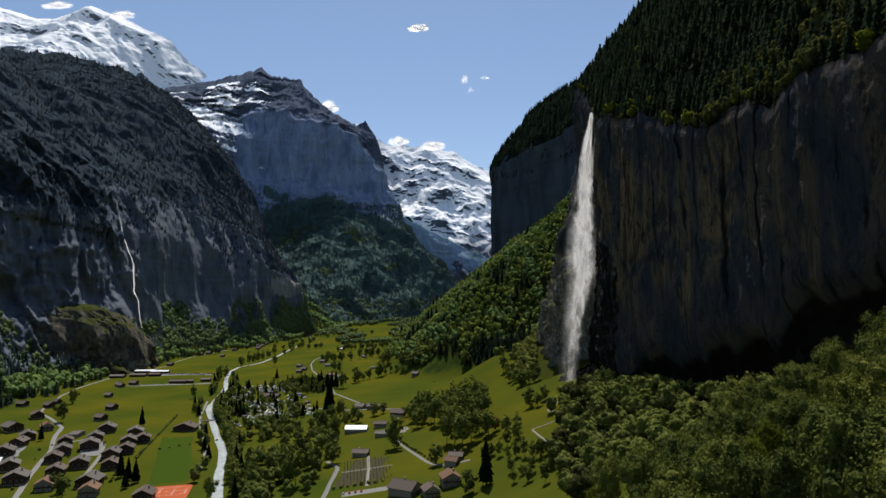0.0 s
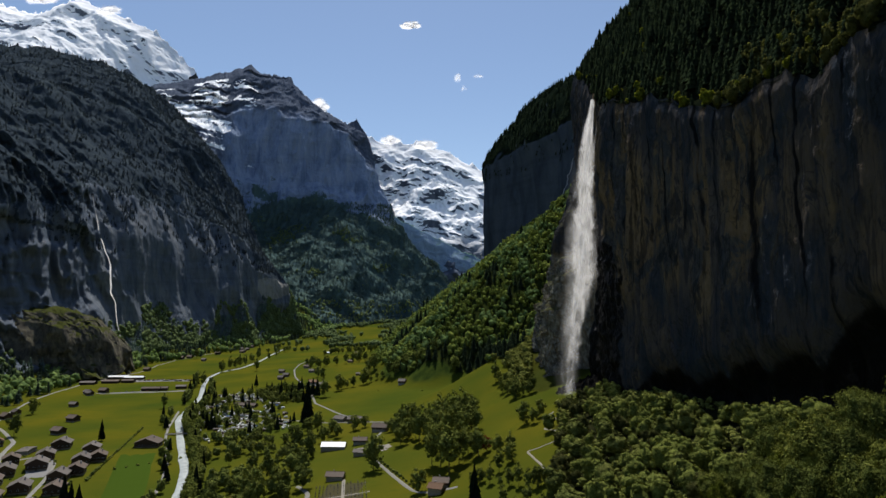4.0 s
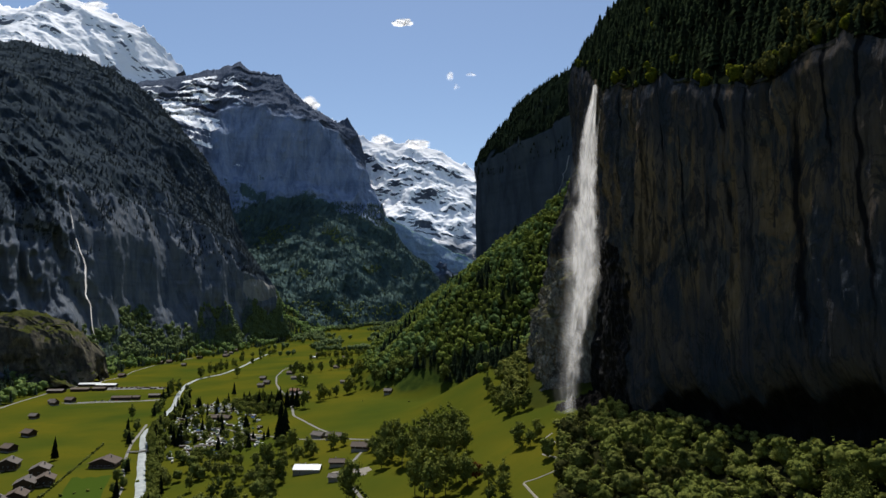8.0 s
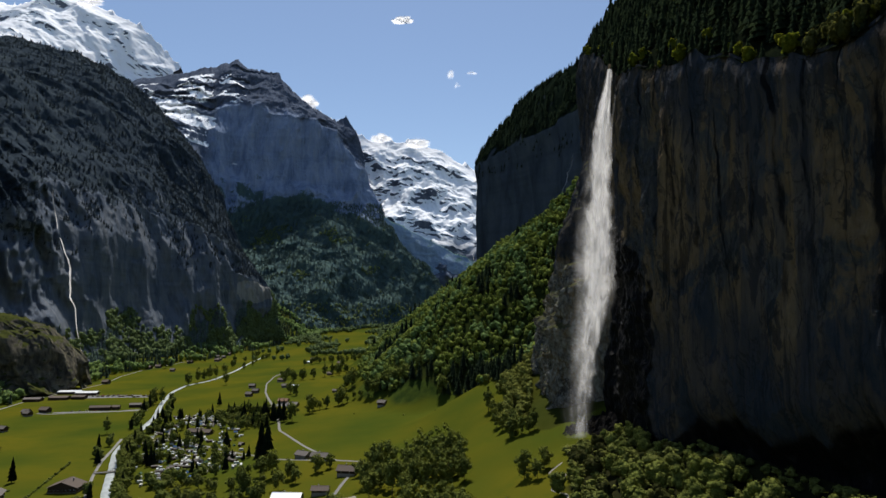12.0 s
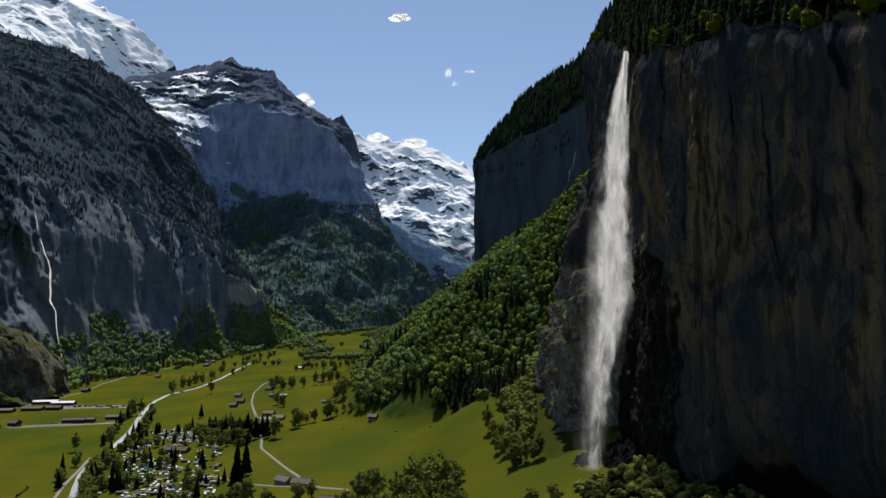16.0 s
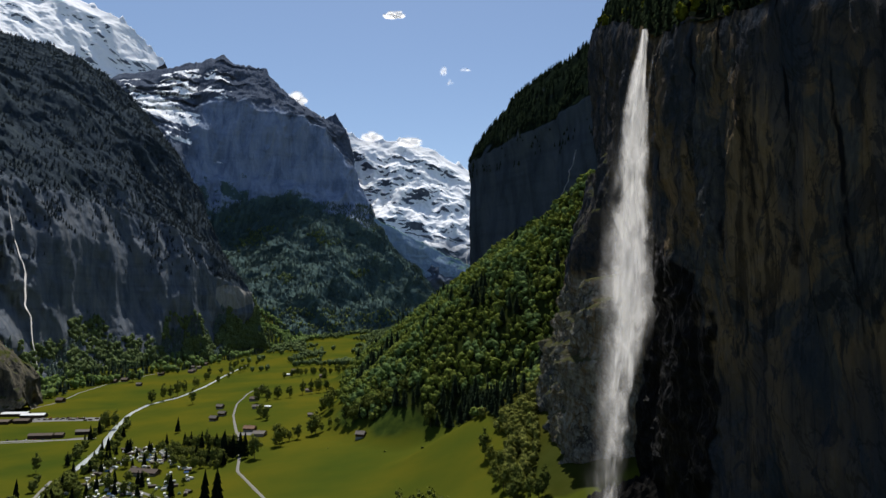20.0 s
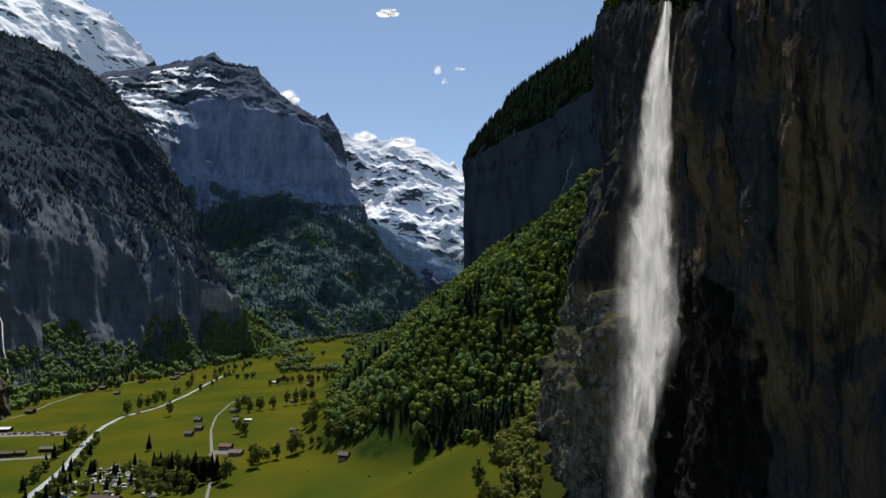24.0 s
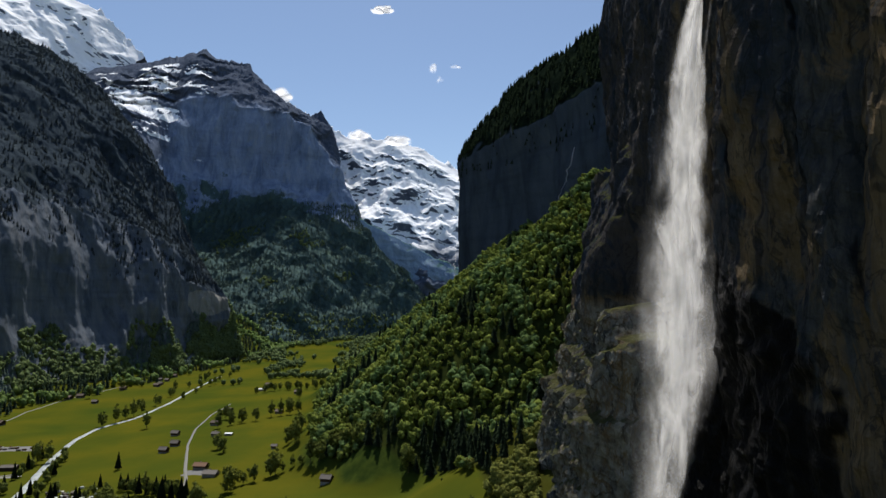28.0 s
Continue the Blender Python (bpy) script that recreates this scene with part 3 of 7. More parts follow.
def massif(name, base, crest, profile, mat, nu, nv, rough, size, seed, soften=3, stretch=0.4, crags=0.5, back=350, keep=0.25, jag=8, warp=0.05, strata=(0, 100), label=""):
    """A mountain side between a foot line and a crest line with as many corners; profile: (share of the way up the sheet, share of the way in, share of the height)."""
    k = np.linspace(0, len(base) - 1, nu)
    q0 = np.stack([np.interp(k, range(len(base)), [p[i] for p in base]) for i in range(3)], -1)
    q1 = np.stack([np.interp(k, range(len(base)), [p[i] for p in crest]) for i in range(3)], -1)
    for _ in range(soften):
        for q in (q0, q1):
            q[1:-1] = (q[:-2] + 2 * q[1:-1] + q[2:]) / 4
    v = np.linspace(0, 1, nv)
    pv, pw, ph = (np.array(c, float) for c in zip(*profile))
    k2 = k[None, :]
    vv = v[:, None] + warp * fbm(k2 * 1.3, v[:, None] * 2, 0, 3, seed + 5) * (np.sin(v * np.pi))[:, None]
    w, h = np.interp(vv, pv, pw), np.interp(vv, pv, ph)
    P = np.zeros((nv, nu, 3))
    for i in (0, 1):
        P[..., i] = q0[None, :, i] * (1 - w) + q1[None, :, i] * w
    P[..., 2] = q0[None, :, 2] * (1 - h) + q1[None, :, 2] * h
    way = q0[:, :2] - q1[:, :2]
    way = way / np.linalg.norm(way, axis=1)[:, None]
    x, y, z = P[..., 0] / size, P[..., 1] / size, P[..., 2] / size
    n = fbm(x, y, z * stretch, 6, seed, 0.52) * (1 - crags) + ridged(x * 0.8, y * 0.8, z * stretch, 5, seed + 3) * crags
    if strata[0]:
        bed = (P[..., 2] + 30 * fbm(x * 0.7, y * 0.7, 0, 3, seed + 12)) / strata[1]
        n = n + strata[0] / rough * (np.abs(bed % 1 - 0.7) - 0.35) * smooth(-0.4, 0.5, fbm(x * 0.5, y * 0.5, z * 0.5, 2, seed + 13))
    fade = smooth(0, 0.06, v)[:, None] * (keep + (1 - keep) * smooth(1.0, 0.82, v)[:, None])
    for i in (0, 1):
        P[..., i] += rough * n * fade * way[None, :, i]
    P[..., 2] += 0.35 * rough * fbm(x * 1.7 + 9, y * 1.7, z, 4, seed + 8) * fade
    P[-1, :, 2] += jag * fbm(k * 9, 0, 0, 4, seed + 2)
    tail = P[-1].copy()
    tail[:, :2] -= way * back
    tail[:, 2] -= back * 1.1
    foot = tail.copy()
    foot[:, 2] = np.minimum(q0[:, 2], tail[:, 2]) - 40
    tagged(grid_object(name, np.concatenate([P, tail[None], foot[None]]), mat), label, "mountain", kind="structure")
    return P


def loft(name, lines, shares, mat, nu, nv, rough, size, seed, steps=(0, 90), ledged=None, rugged=None, teeth=((0, 0),), soften=1, jag=10, label=""):
    """A mountain side through several level guide lines, foot first, each with as many corners; steps: depth and height of its rock beds."""
    k, v = np.linspace(0, len(lines[0]) - 1, nu), np.linspace(0, 1, nv)
    Q = np.array([[np.interp(k, range(len(l)), [p[i] for p in l]) for i in range(3)] for l in lines])
    shares = list(shares)
    for _ in range(soften):
        Q[..., 1:-1] = (Q[..., :-2] + 2 * Q[..., 1:-1] + Q[..., 2:]) / 4
    vv = v[:, None] + 0.025 * fbm(k[None] * 1.7, v[:, None] * 3, 0, 4, seed + 5) * np.sin(v * np.pi)[:, None]
    P = np.zeros((nv, nu, 3))
    for j in range(nu):
        for i in range(3):
            P[:, j, i] = np.interp(vv[:, j], shares, Q[:, i, j])
    way = (Q[0, :2] - Q[-1, :2]).T
    way = way / np.linalg.norm(way, axis=1)[:, None]
    x, y, z = P[..., 0] / size, P[..., 1] / size, P[..., 2] / size
    n = 0.5 * fbm(x, y, z * 0.5, 6, seed, 0.52) + 0.5 * ridged(x, y * 0.7, z * 0.22, 5, seed + 3)
    bed = (P[..., 2] + 0.05 * P[..., 0] + 45 * fbm(x * 0.35, y * 0.35, 0, 3, seed + 12)) / steps[1]
    cut = (1 - bed % 1) * smooth(-0.5, 0.4, fbm(x * 0.5, y * 0.5, z * 0.4, 3, seed + 13))
    if rugged:
        n = n + rugged(np.broadcast_to(k[None], vv.shape), vv) * ridged(x * 3.1 + 5, y * 3.1, z * 1.6, 4, seed + 21)
    fade = smooth(0, 0.05, v)[:, None] * (0.3 + 0.7 * smooth(1.0, 0.93, v)[:, None])
    high = smooth(shares[1], shares[2], vv) * (0.06 + ledged(np.broadcast_to(k[None], vv.shape), vv) if ledged else 1)
    for i in (0, 1):
        P[..., i] += (rough * n + steps[0] * cut * high) * fade * way[None, :, i]
    P[..., 2] += 0.3 * rough * fbm(x * 1.7 + 9, y * 1.7, z, 4, seed + 8) * fade
    ridge = np.interp(k, *zip(*teeth)) + jag * fbm(k * 7, 0, 0, 4, seed + 2)
    P[..., 2] += ridge[None] * smooth(0.93, 1.0, v)[:, None]
    tail = P[-1].copy()
    tail[:, :2] -= way * 40
    tail[:, 2] -= 120
    foot = tail.copy()
    foot[:, 2] = 60
    ob = grid_object(name, np.concatenate([P, tail[None], foot[None]]), mat)
    tagged(ob, label, "mountain", kind="structure")
    a, b = np.gradient(P, axis=1), np.gradient(P, axis=0)
    nr = np.cross(a, b)
    up = np.abs(nr[..., 2]) / np.maximum(np.linalg.norm(nr, axis=-1), 1e-6)
    return ob, P, np.broadcast_to(k[None], vv.shape), vv, up


def cover(ob, name, value):
    """A value for each corner of a lofted side."""
    value = np.concatenate([value, value[-1:], value[-1:]])
    ob.data.attributes.new(name, "FLOAT", "POINT").data.foreach_set("value", value.reshape(-1).astype(np.float32))


# ---- ground ----
gy = np.concatenate([np.arange(-420, 100, 26), np.arange(100, 1300, 6.0), np.arange(1300, 2400, 11), np.arange(2400, 4990, 50)])
gx = np.concatenate([np.arange(-3000, -1300, 110), np.arange(-1300, -700, 12), np.arange(-700, 450, 6.0), np.arange(450, 3001, 110)])
GX, GY = np.meshgrid(gx, gy)
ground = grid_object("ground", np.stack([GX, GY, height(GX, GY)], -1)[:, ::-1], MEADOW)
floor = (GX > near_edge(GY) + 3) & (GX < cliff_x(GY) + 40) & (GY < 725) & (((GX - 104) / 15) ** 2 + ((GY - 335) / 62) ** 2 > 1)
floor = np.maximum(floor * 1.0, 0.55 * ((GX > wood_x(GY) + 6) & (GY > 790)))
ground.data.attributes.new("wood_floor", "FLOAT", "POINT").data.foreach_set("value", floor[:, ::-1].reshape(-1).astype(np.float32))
tagged(ground, "yellow-green spring meadow rising from the river to wooded slopes", "ground", kind="structure")

# ---- mountains ----
def wall_right():
    """The fall's limestone wall, from behind the camera to the far corner, with its undercut foot."""
    ys = np.concatenate([np.arange(-400, 240, 8), np.arange(240, 1070, 1.7), np.arange(1070, 1480, 6)])
    hs = np.linspace(0, 1, 200)
    top = np.interp(ys, [-400, 300, 400, 500, 600, 680, 745, 800, 900, 1000, 1050, 1200, 1480], [290, 300, 298, 315, 348, 376, 395, 420, 468, 515, 530, 555, 600])
    top = top + 5 * fbm(ys / 30, 0, 0, 3, 77)
    X = cliff_x(ys)
    for _ in range(6):
        X[1:-1] = (X[:-2] + 2 * X[1:-1] + X[2:]) / 4
    low = height(X - 18, ys) - 30
    Y, H = np.meshgrid(ys, hs)
    Z = low[None] + (top - low)[None] * H
    warp = 14 * fbm(Y / 90, 0, Z / 90, 3, 91)
    flute = ridged((Y + warp) / 52, 0, Z / 160, 3, 3) * 1.1 + ridged((Y + warp * 0.5) / 15, 0, Z / 40, 3, 11) * 1.0
    q = 3.2 * fbm((Y + 0.6 * warp) / 62, 0, Z / 170, 4, 27, 0.5)
    plates = 1.4 * (np.floor(q) + smooth(0.36, 0.64, q % 1))
    q = 3.0 * fbm((Y - warp) / 24, 0, Z / 64, 3, 29, 0.5)
    plates = plates + 1.1 * (np.floor(q) + smooth(0.3, 0.7, q % 1))
    lumps = plates + fbm(Y / 75, 0, Z / 130, 4, 21, 0.5) * 3.0 + ridged(Y / 14, 3, Z / 34, 4, 25) * 1.2
    step = (Z + 22 * fbm(Y / 70, 0, Z / 200, 3, 41)) / 61
    ledge = 1.8 * np.abs(step % 1 - 0.5) * smooth(-0.5, 0.6, fbm(Y / 120, 0, Z / 80, 2, 43))
    calm = 1 - 0.62 * smooth(690, 600, Y)
    out = flute * 0.9 * calm ** 2 + lumps * calm * (0.35 + 0.65 * smooth(1.0, 0.84, H)) + ledge * (0.4 + 0.6 * calm) + fbm(Y / 5, 0, Z / 7, 3, 31) * 1.0 * calm
    for at, deep, wide in ((396, 6, 3), (432, 7, 4), (478, 6, 3), (520, 7, 5), (566, 6, 3), (602, 7, 4), (655, 5, 3), (684, 6, 3)):
        out -= 0.45 * deep * np.exp(-((Y - at - warp * 0.6) / wide) ** 2) * smooth(-0.6, 0.4, fbm(Y / 200 + at, 0, Z / 70, 3, at))
    up = (Z - low[None] - 30) / np.maximum(top - low - 30, 1)[None]
    arch = 0.10 * fbm(Y / 60, 0, 0, 3, 57)
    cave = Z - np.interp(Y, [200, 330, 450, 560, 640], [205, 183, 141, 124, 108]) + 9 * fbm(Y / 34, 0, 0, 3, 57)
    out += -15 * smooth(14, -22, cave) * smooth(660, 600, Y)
    damp = smooth(-14, 14, 238 - 0.55 * (735 - Y) - Z + 22 * fbm(Y / 18, 0, Z / 22, 4, 85)) * smooth(661, 674, Y + 9 * fbm(Y / 16, 0, Z / 24, 3, 86)) * smooth(800, 778, Y)
    out += damp * (1.5 + 1.5 * ridged(Y / 12, 5, Z / 14, 4, 67)) + 1.0 * np.exp(-((Y - 722) / 14) ** 2) * smooth(0.60, 0.40, up)
    tier = smooth(796, 850, Y) * smooth(1088, 1040, Y)
    wave = 7 * fbm(Y / 22, 0, 0, 3, 71)
    fin = np.interp(Z + 12 * fbm(Y / 30, 0, Z / 30, 3, 75), [222, 262, 300, 330, 352], [40, 34, 20, 14, 0]) * smooth(884, 902, Y + 5 * fbm(Y / 9, 0, Z / 16, 3, 74)) * smooth(1080, 1030, Y)
    steps = tier * (34 * smooth(230, 223, Z + wave) + 9 * smooth(206, 201, Z - wave) + 12 * smooth(180, 174, Z + 0.7 * wave))
    blocks = ridged(Y / 19, 0, Z / 26, 3, 73) * 3.0 + 2.2 * np.floor(2.2 * fbm(Y / 13, 0, Z / 15, 3, 79))
    out += np.maximum(fin, steps) + tier * smooth(236, 222, Z + wave) * blocks
    out -= 11 * np.exp(-((Y - 868 - warp * 0.4) / 6) ** 2) * smooth(210, 240, Z) * smooth(400, 330, Z)
    out += 88 * smooth(402, 384, Z + 8 * fbm(Y / 30, 0, 0, 3, 76)) * smooth(1110, 1190, Y)
    out += -6 * np.exp(-((Y - 761) / 17) ** 2) * smooth(0.05, 0.3, up)
    out -= 2.5 * smooth(0.95, 1.0, up)
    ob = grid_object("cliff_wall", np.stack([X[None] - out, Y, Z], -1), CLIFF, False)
    # Wet rock by the fall; the undercut foot gets its deep shade as colour.
    wet_and_shade = 1.15 * damp
    wet_and_shade = wet_and_shade + 0.40 * np.exp(-((Y - 762) / 14) ** 2) + 1.0 * smooth(8, -14, cave) * smooth(690, 640, Y)
    wet_and_shade = np.clip(wet_and_shade, 0, 1.1)
    ob.data.attributes.new("wet_and_shade", "FLOAT", "POINT").data.foreach_set("value", wet_and_shade.reshape(-1).astype(np.float32))
    # Upright lines: water streaks and the painted-in shade of cracks.
    stain_and_crack = 0 * Y
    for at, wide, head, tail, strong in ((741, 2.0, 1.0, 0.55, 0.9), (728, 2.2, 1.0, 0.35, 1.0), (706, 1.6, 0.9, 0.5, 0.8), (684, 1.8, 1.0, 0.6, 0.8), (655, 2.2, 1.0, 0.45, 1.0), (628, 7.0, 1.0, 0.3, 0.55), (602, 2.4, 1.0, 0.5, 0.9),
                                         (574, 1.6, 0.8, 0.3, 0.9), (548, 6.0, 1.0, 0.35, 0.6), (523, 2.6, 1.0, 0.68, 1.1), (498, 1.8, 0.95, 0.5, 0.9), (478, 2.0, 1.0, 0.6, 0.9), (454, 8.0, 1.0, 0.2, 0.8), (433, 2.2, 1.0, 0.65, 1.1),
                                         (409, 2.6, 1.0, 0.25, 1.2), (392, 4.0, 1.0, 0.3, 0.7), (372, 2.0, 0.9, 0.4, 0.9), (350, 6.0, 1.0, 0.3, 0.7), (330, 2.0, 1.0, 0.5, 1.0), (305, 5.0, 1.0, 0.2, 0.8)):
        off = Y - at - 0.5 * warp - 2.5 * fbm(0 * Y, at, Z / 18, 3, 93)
        stain_and_crack = np.maximum(stain_and_crack, strong * np.exp(-(off / wide) ** 2) * smooth(tail - 0.12, tail + 0.12, up + 0.15 * fbm(Y / 8, 0, Z / 40, 2, at)) * smooth(head + 0.16, head + 0.04, up) * (0.65 + 0.5 * fbm(Y / 6, at, Z / 30, 3, 95)))
    ob.data.attributes.new("stain_and_crack", "FLOAT", "POINT").data.foreach_set("value", np.clip(0.88 * stain_and_crack, 0, 1).reshape(-1).astype(np.float32))
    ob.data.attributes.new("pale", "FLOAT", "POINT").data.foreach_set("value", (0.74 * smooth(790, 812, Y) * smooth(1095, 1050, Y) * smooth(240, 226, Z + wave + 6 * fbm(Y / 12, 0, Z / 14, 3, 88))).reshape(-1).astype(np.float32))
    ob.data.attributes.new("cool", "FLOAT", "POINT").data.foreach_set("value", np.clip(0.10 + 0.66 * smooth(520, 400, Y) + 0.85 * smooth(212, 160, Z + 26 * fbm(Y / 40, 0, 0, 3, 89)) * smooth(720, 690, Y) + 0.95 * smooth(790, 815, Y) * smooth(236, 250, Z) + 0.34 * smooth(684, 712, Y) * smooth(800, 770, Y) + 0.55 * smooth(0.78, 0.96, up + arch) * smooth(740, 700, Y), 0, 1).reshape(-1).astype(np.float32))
    tagged(ob, "tall ochre and grey limestone cliff streaked black by water", "cliff", kind="structure")
    return X, ys, top


wall_x, wall_y, wall_top = wall_right()


def shelf(d):
    return np.interp(d, [-10, 0, 60, 160, 320, 700, 1500], [-6, 0, 78, 205, 330, 420, 420])


def hill_height(x, y):
    """The wooded hillside above the wall."""
    d = x - np.interp(y, wall_y, wall_x) - 6
    return np.interp(y, wall_y, wall_top) + shelf(d) + 7 * fbm(np.asarray(x) / 50, np.asarray(y) / 50, 0, 3, 51) * smooth(0, 40, d)


hs = np.concatenate([np.arange(-4, 330, 8), np.arange(330, 900, 80)])
hy = wall_y[::2]
HD, HY = np.meshgrid(hs, hy)
HX = np.interp(HY, wall_y, wall_x) + 6 + HD
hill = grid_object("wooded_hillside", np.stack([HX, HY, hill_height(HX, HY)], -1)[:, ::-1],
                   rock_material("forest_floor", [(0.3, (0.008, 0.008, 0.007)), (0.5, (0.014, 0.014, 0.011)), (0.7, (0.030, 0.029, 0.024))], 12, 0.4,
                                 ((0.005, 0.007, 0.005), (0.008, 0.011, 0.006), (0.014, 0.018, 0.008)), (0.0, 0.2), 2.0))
tagged(hill, "dark steep forest floor above the cliff edge", "hillside", kind="structure")

left_foot = np.array([(-700, 500, -20), (-780, 1100, 0), (-830, 1500, 0), (-850, 1800, 5), (-830, 2050, 8), (-770, 2300, 10), (-720, 2480, 15), (-680, 2620, 20), (-630, 2760, 28), (-600, 2860, 34)], float)
left_crest = np.array([(-2700, 2000, 1350), (-2450, 2800, 1420), (-2221, 3150, 1426), (-1909, 3150, 1420), (-1651, 3150, 1353), (-1508, 3150, 1295), (-1363, 3150, 1203), (-1247, 3150, 1093), (-1153, 3150, 950), (-970, 3120, 560)], float)
left_rise = ((0, 0, 0), (0.08, 0.055, 0.052), (0.20, 0.092, 0.135), (0.36, 0.118, 0.28), (0.46, 0.16, 0.365), (0.55, 0.253, 0.45), (0.64, 0.36, 0.56), (0.72, 0.45, 0.665), (0.86, 0.75, 0.85), (1, 1, 1))
left_side, LEFT, lk, lv, left_up = loft(
    "left_mountain", [left_foot * (1 - np.array((w, w, h))) + left_crest * np.array((w, w, h)) for _, w, h in left_rise], [v for v, _, _ in left_rise],
    LEFT_ROCK, 460, 330, 70, 230, 101, (8, 110), lambda k, v: smooth(0.12, 0.3, v) * smooth(3.6, 2.4, k),
    lambda k, v: 0.10 + 0.42 * smooth(3.3, 2.6, k) * smooth(0.66, 0.45, v), ((0, 0), (9, 0)), 14, 8, "dark craggy valley wall with dwarf forest and streaked grey cliffs")
left_drift = fbm(LEFT[..., 0] / 210, LEFT[..., 1] / 210, LEFT[..., 2] / 170, 4, 103)
left_near = smooth(3.4, 1.8, lk)
cover(left_side, "wooded", np.clip(1.0 * smooth(0.33 - 0.05 * left_near, 0.60 - 0.12 * left_near, lv + 0.10 * left_drift) + 0.30 * smooth(0.30, 0.6, left_up) * smooth(0.1, 0.3, lv), 0, 1.3))
cover(left_side, "scree", 1.2 * smooth(1.15, 0.85, np.hypot((LEFT[..., 1] - 2745) / 85, (LEFT[..., 2] - 240) / 50) + 0.25 * left_drift))
massif("rock_knoll",
       [(-1250, 1330, 40), (-1050, 1370, 30), (-930, 1400, 22), (-840, 1440, 16), (-780, 1480, 12), (-742, 1530, 12), (-728, 1600, 14), (-735, 1680, 18)],
       [(-1250, 1560, 215), (-1060, 1560, 198), (-950, 1570, 184), (-880, 1590, 172), (-835, 1610, 160), (-800, 1640, 138), (-785, 1670, 110), (-790, 1720, 80)],
       [(0, 0, 0), (0.25, 0.22, 0.18), (0.55, 0.36, 0.72), (0.62, 0.46, 0.80), (0.72, 0.62, 0.86), (1, 1, 1)],
       KNOLL_ROCK, 220, 130, 34, 70, 231, stretch=0.5, crags=0.65, back=60, soften=4, jag=4, strata=(9, 38), label="ochre rock knoll with grassy ledges at the mountain's foot")
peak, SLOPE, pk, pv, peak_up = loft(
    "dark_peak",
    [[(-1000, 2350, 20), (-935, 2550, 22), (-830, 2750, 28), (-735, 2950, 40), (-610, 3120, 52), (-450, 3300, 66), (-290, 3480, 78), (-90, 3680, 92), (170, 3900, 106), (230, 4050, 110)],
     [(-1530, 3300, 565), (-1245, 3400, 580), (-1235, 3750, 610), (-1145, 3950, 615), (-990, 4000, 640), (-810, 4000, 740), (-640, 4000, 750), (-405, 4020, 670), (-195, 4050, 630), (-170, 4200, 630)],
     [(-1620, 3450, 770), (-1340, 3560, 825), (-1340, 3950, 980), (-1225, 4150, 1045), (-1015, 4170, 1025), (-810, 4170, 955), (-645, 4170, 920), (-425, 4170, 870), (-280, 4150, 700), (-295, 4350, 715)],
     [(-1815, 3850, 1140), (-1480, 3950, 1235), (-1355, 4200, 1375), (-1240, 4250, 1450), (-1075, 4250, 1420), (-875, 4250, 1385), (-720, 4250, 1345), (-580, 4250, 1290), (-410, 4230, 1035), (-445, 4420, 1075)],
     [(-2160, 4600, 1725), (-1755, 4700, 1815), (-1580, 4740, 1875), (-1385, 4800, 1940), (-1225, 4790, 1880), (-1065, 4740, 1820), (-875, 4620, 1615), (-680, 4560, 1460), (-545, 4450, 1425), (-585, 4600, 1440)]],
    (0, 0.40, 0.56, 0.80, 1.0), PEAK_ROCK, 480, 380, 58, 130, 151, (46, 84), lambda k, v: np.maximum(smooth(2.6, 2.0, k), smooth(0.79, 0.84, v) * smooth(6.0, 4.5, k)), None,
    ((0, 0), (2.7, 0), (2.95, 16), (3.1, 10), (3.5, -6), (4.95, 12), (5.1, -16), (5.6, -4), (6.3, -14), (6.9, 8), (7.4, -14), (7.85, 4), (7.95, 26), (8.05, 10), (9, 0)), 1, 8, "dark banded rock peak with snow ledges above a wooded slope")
px_, py_, pz_ = SLOPE[..., 0], SLOPE[..., 1], SLOPE[..., 2]
drift = fbm(px_ / 150, py_ / 150, pz_ / 110, 4, 153)
cover(peak, "wooded", 1.6 * smooth(0.55, 0.30, pv + 0.07 * drift))
bands = fbm(px_ / 230, py_ / 230, (pz_ + 0.22 * px_) / 42, 4, 157)
clots = fbm(px_ / 60, py_ / 60, pz_ / 40, 4, 158)
ramp_side = smooth(2.45, 2.05, pk + 0.2 * drift) * smooth(0.54, 0.60, pv)
summit = smooth(0.80, 0.84, pv + 0.03 * drift) * smooth(4.0, 3.3, pk + 0.4 * drift) * smooth(0.965, 0.935, pv + 0.015 * clots)
rim = 0.55 * np.exp(-((pv - 0.567) / 0.010) ** 2) * smooth(3.9, 3.0, pk) + 0.36 * np.exp(-((pv - 0.815) / 0.008) ** 2) * smooth(6.5, 5.0, pk)
flat = smooth(0.42, 0.72, peak_up)
lit = np.maximum(ramp_side * smooth(0.99, 0.96, pv) * (0.30 + 1.0 * bands + 0.24 * clots + 0.38 * flat), summit * (-0.02 + 0.85 * bands + 0.36 * clots + 0.30 * flat + 0.25 * np.exp(-((pk - 3.4) / 0.5) ** 2)))
cover(peak, "slate", np.maximum(smooth(0.79, 0.83, pv + 0.02 * clots), 0.8 * ramp_side))
cover(peak, "snow", np.clip(lit + rim * smooth(-0.2, 0.4, drift), 0, 1))
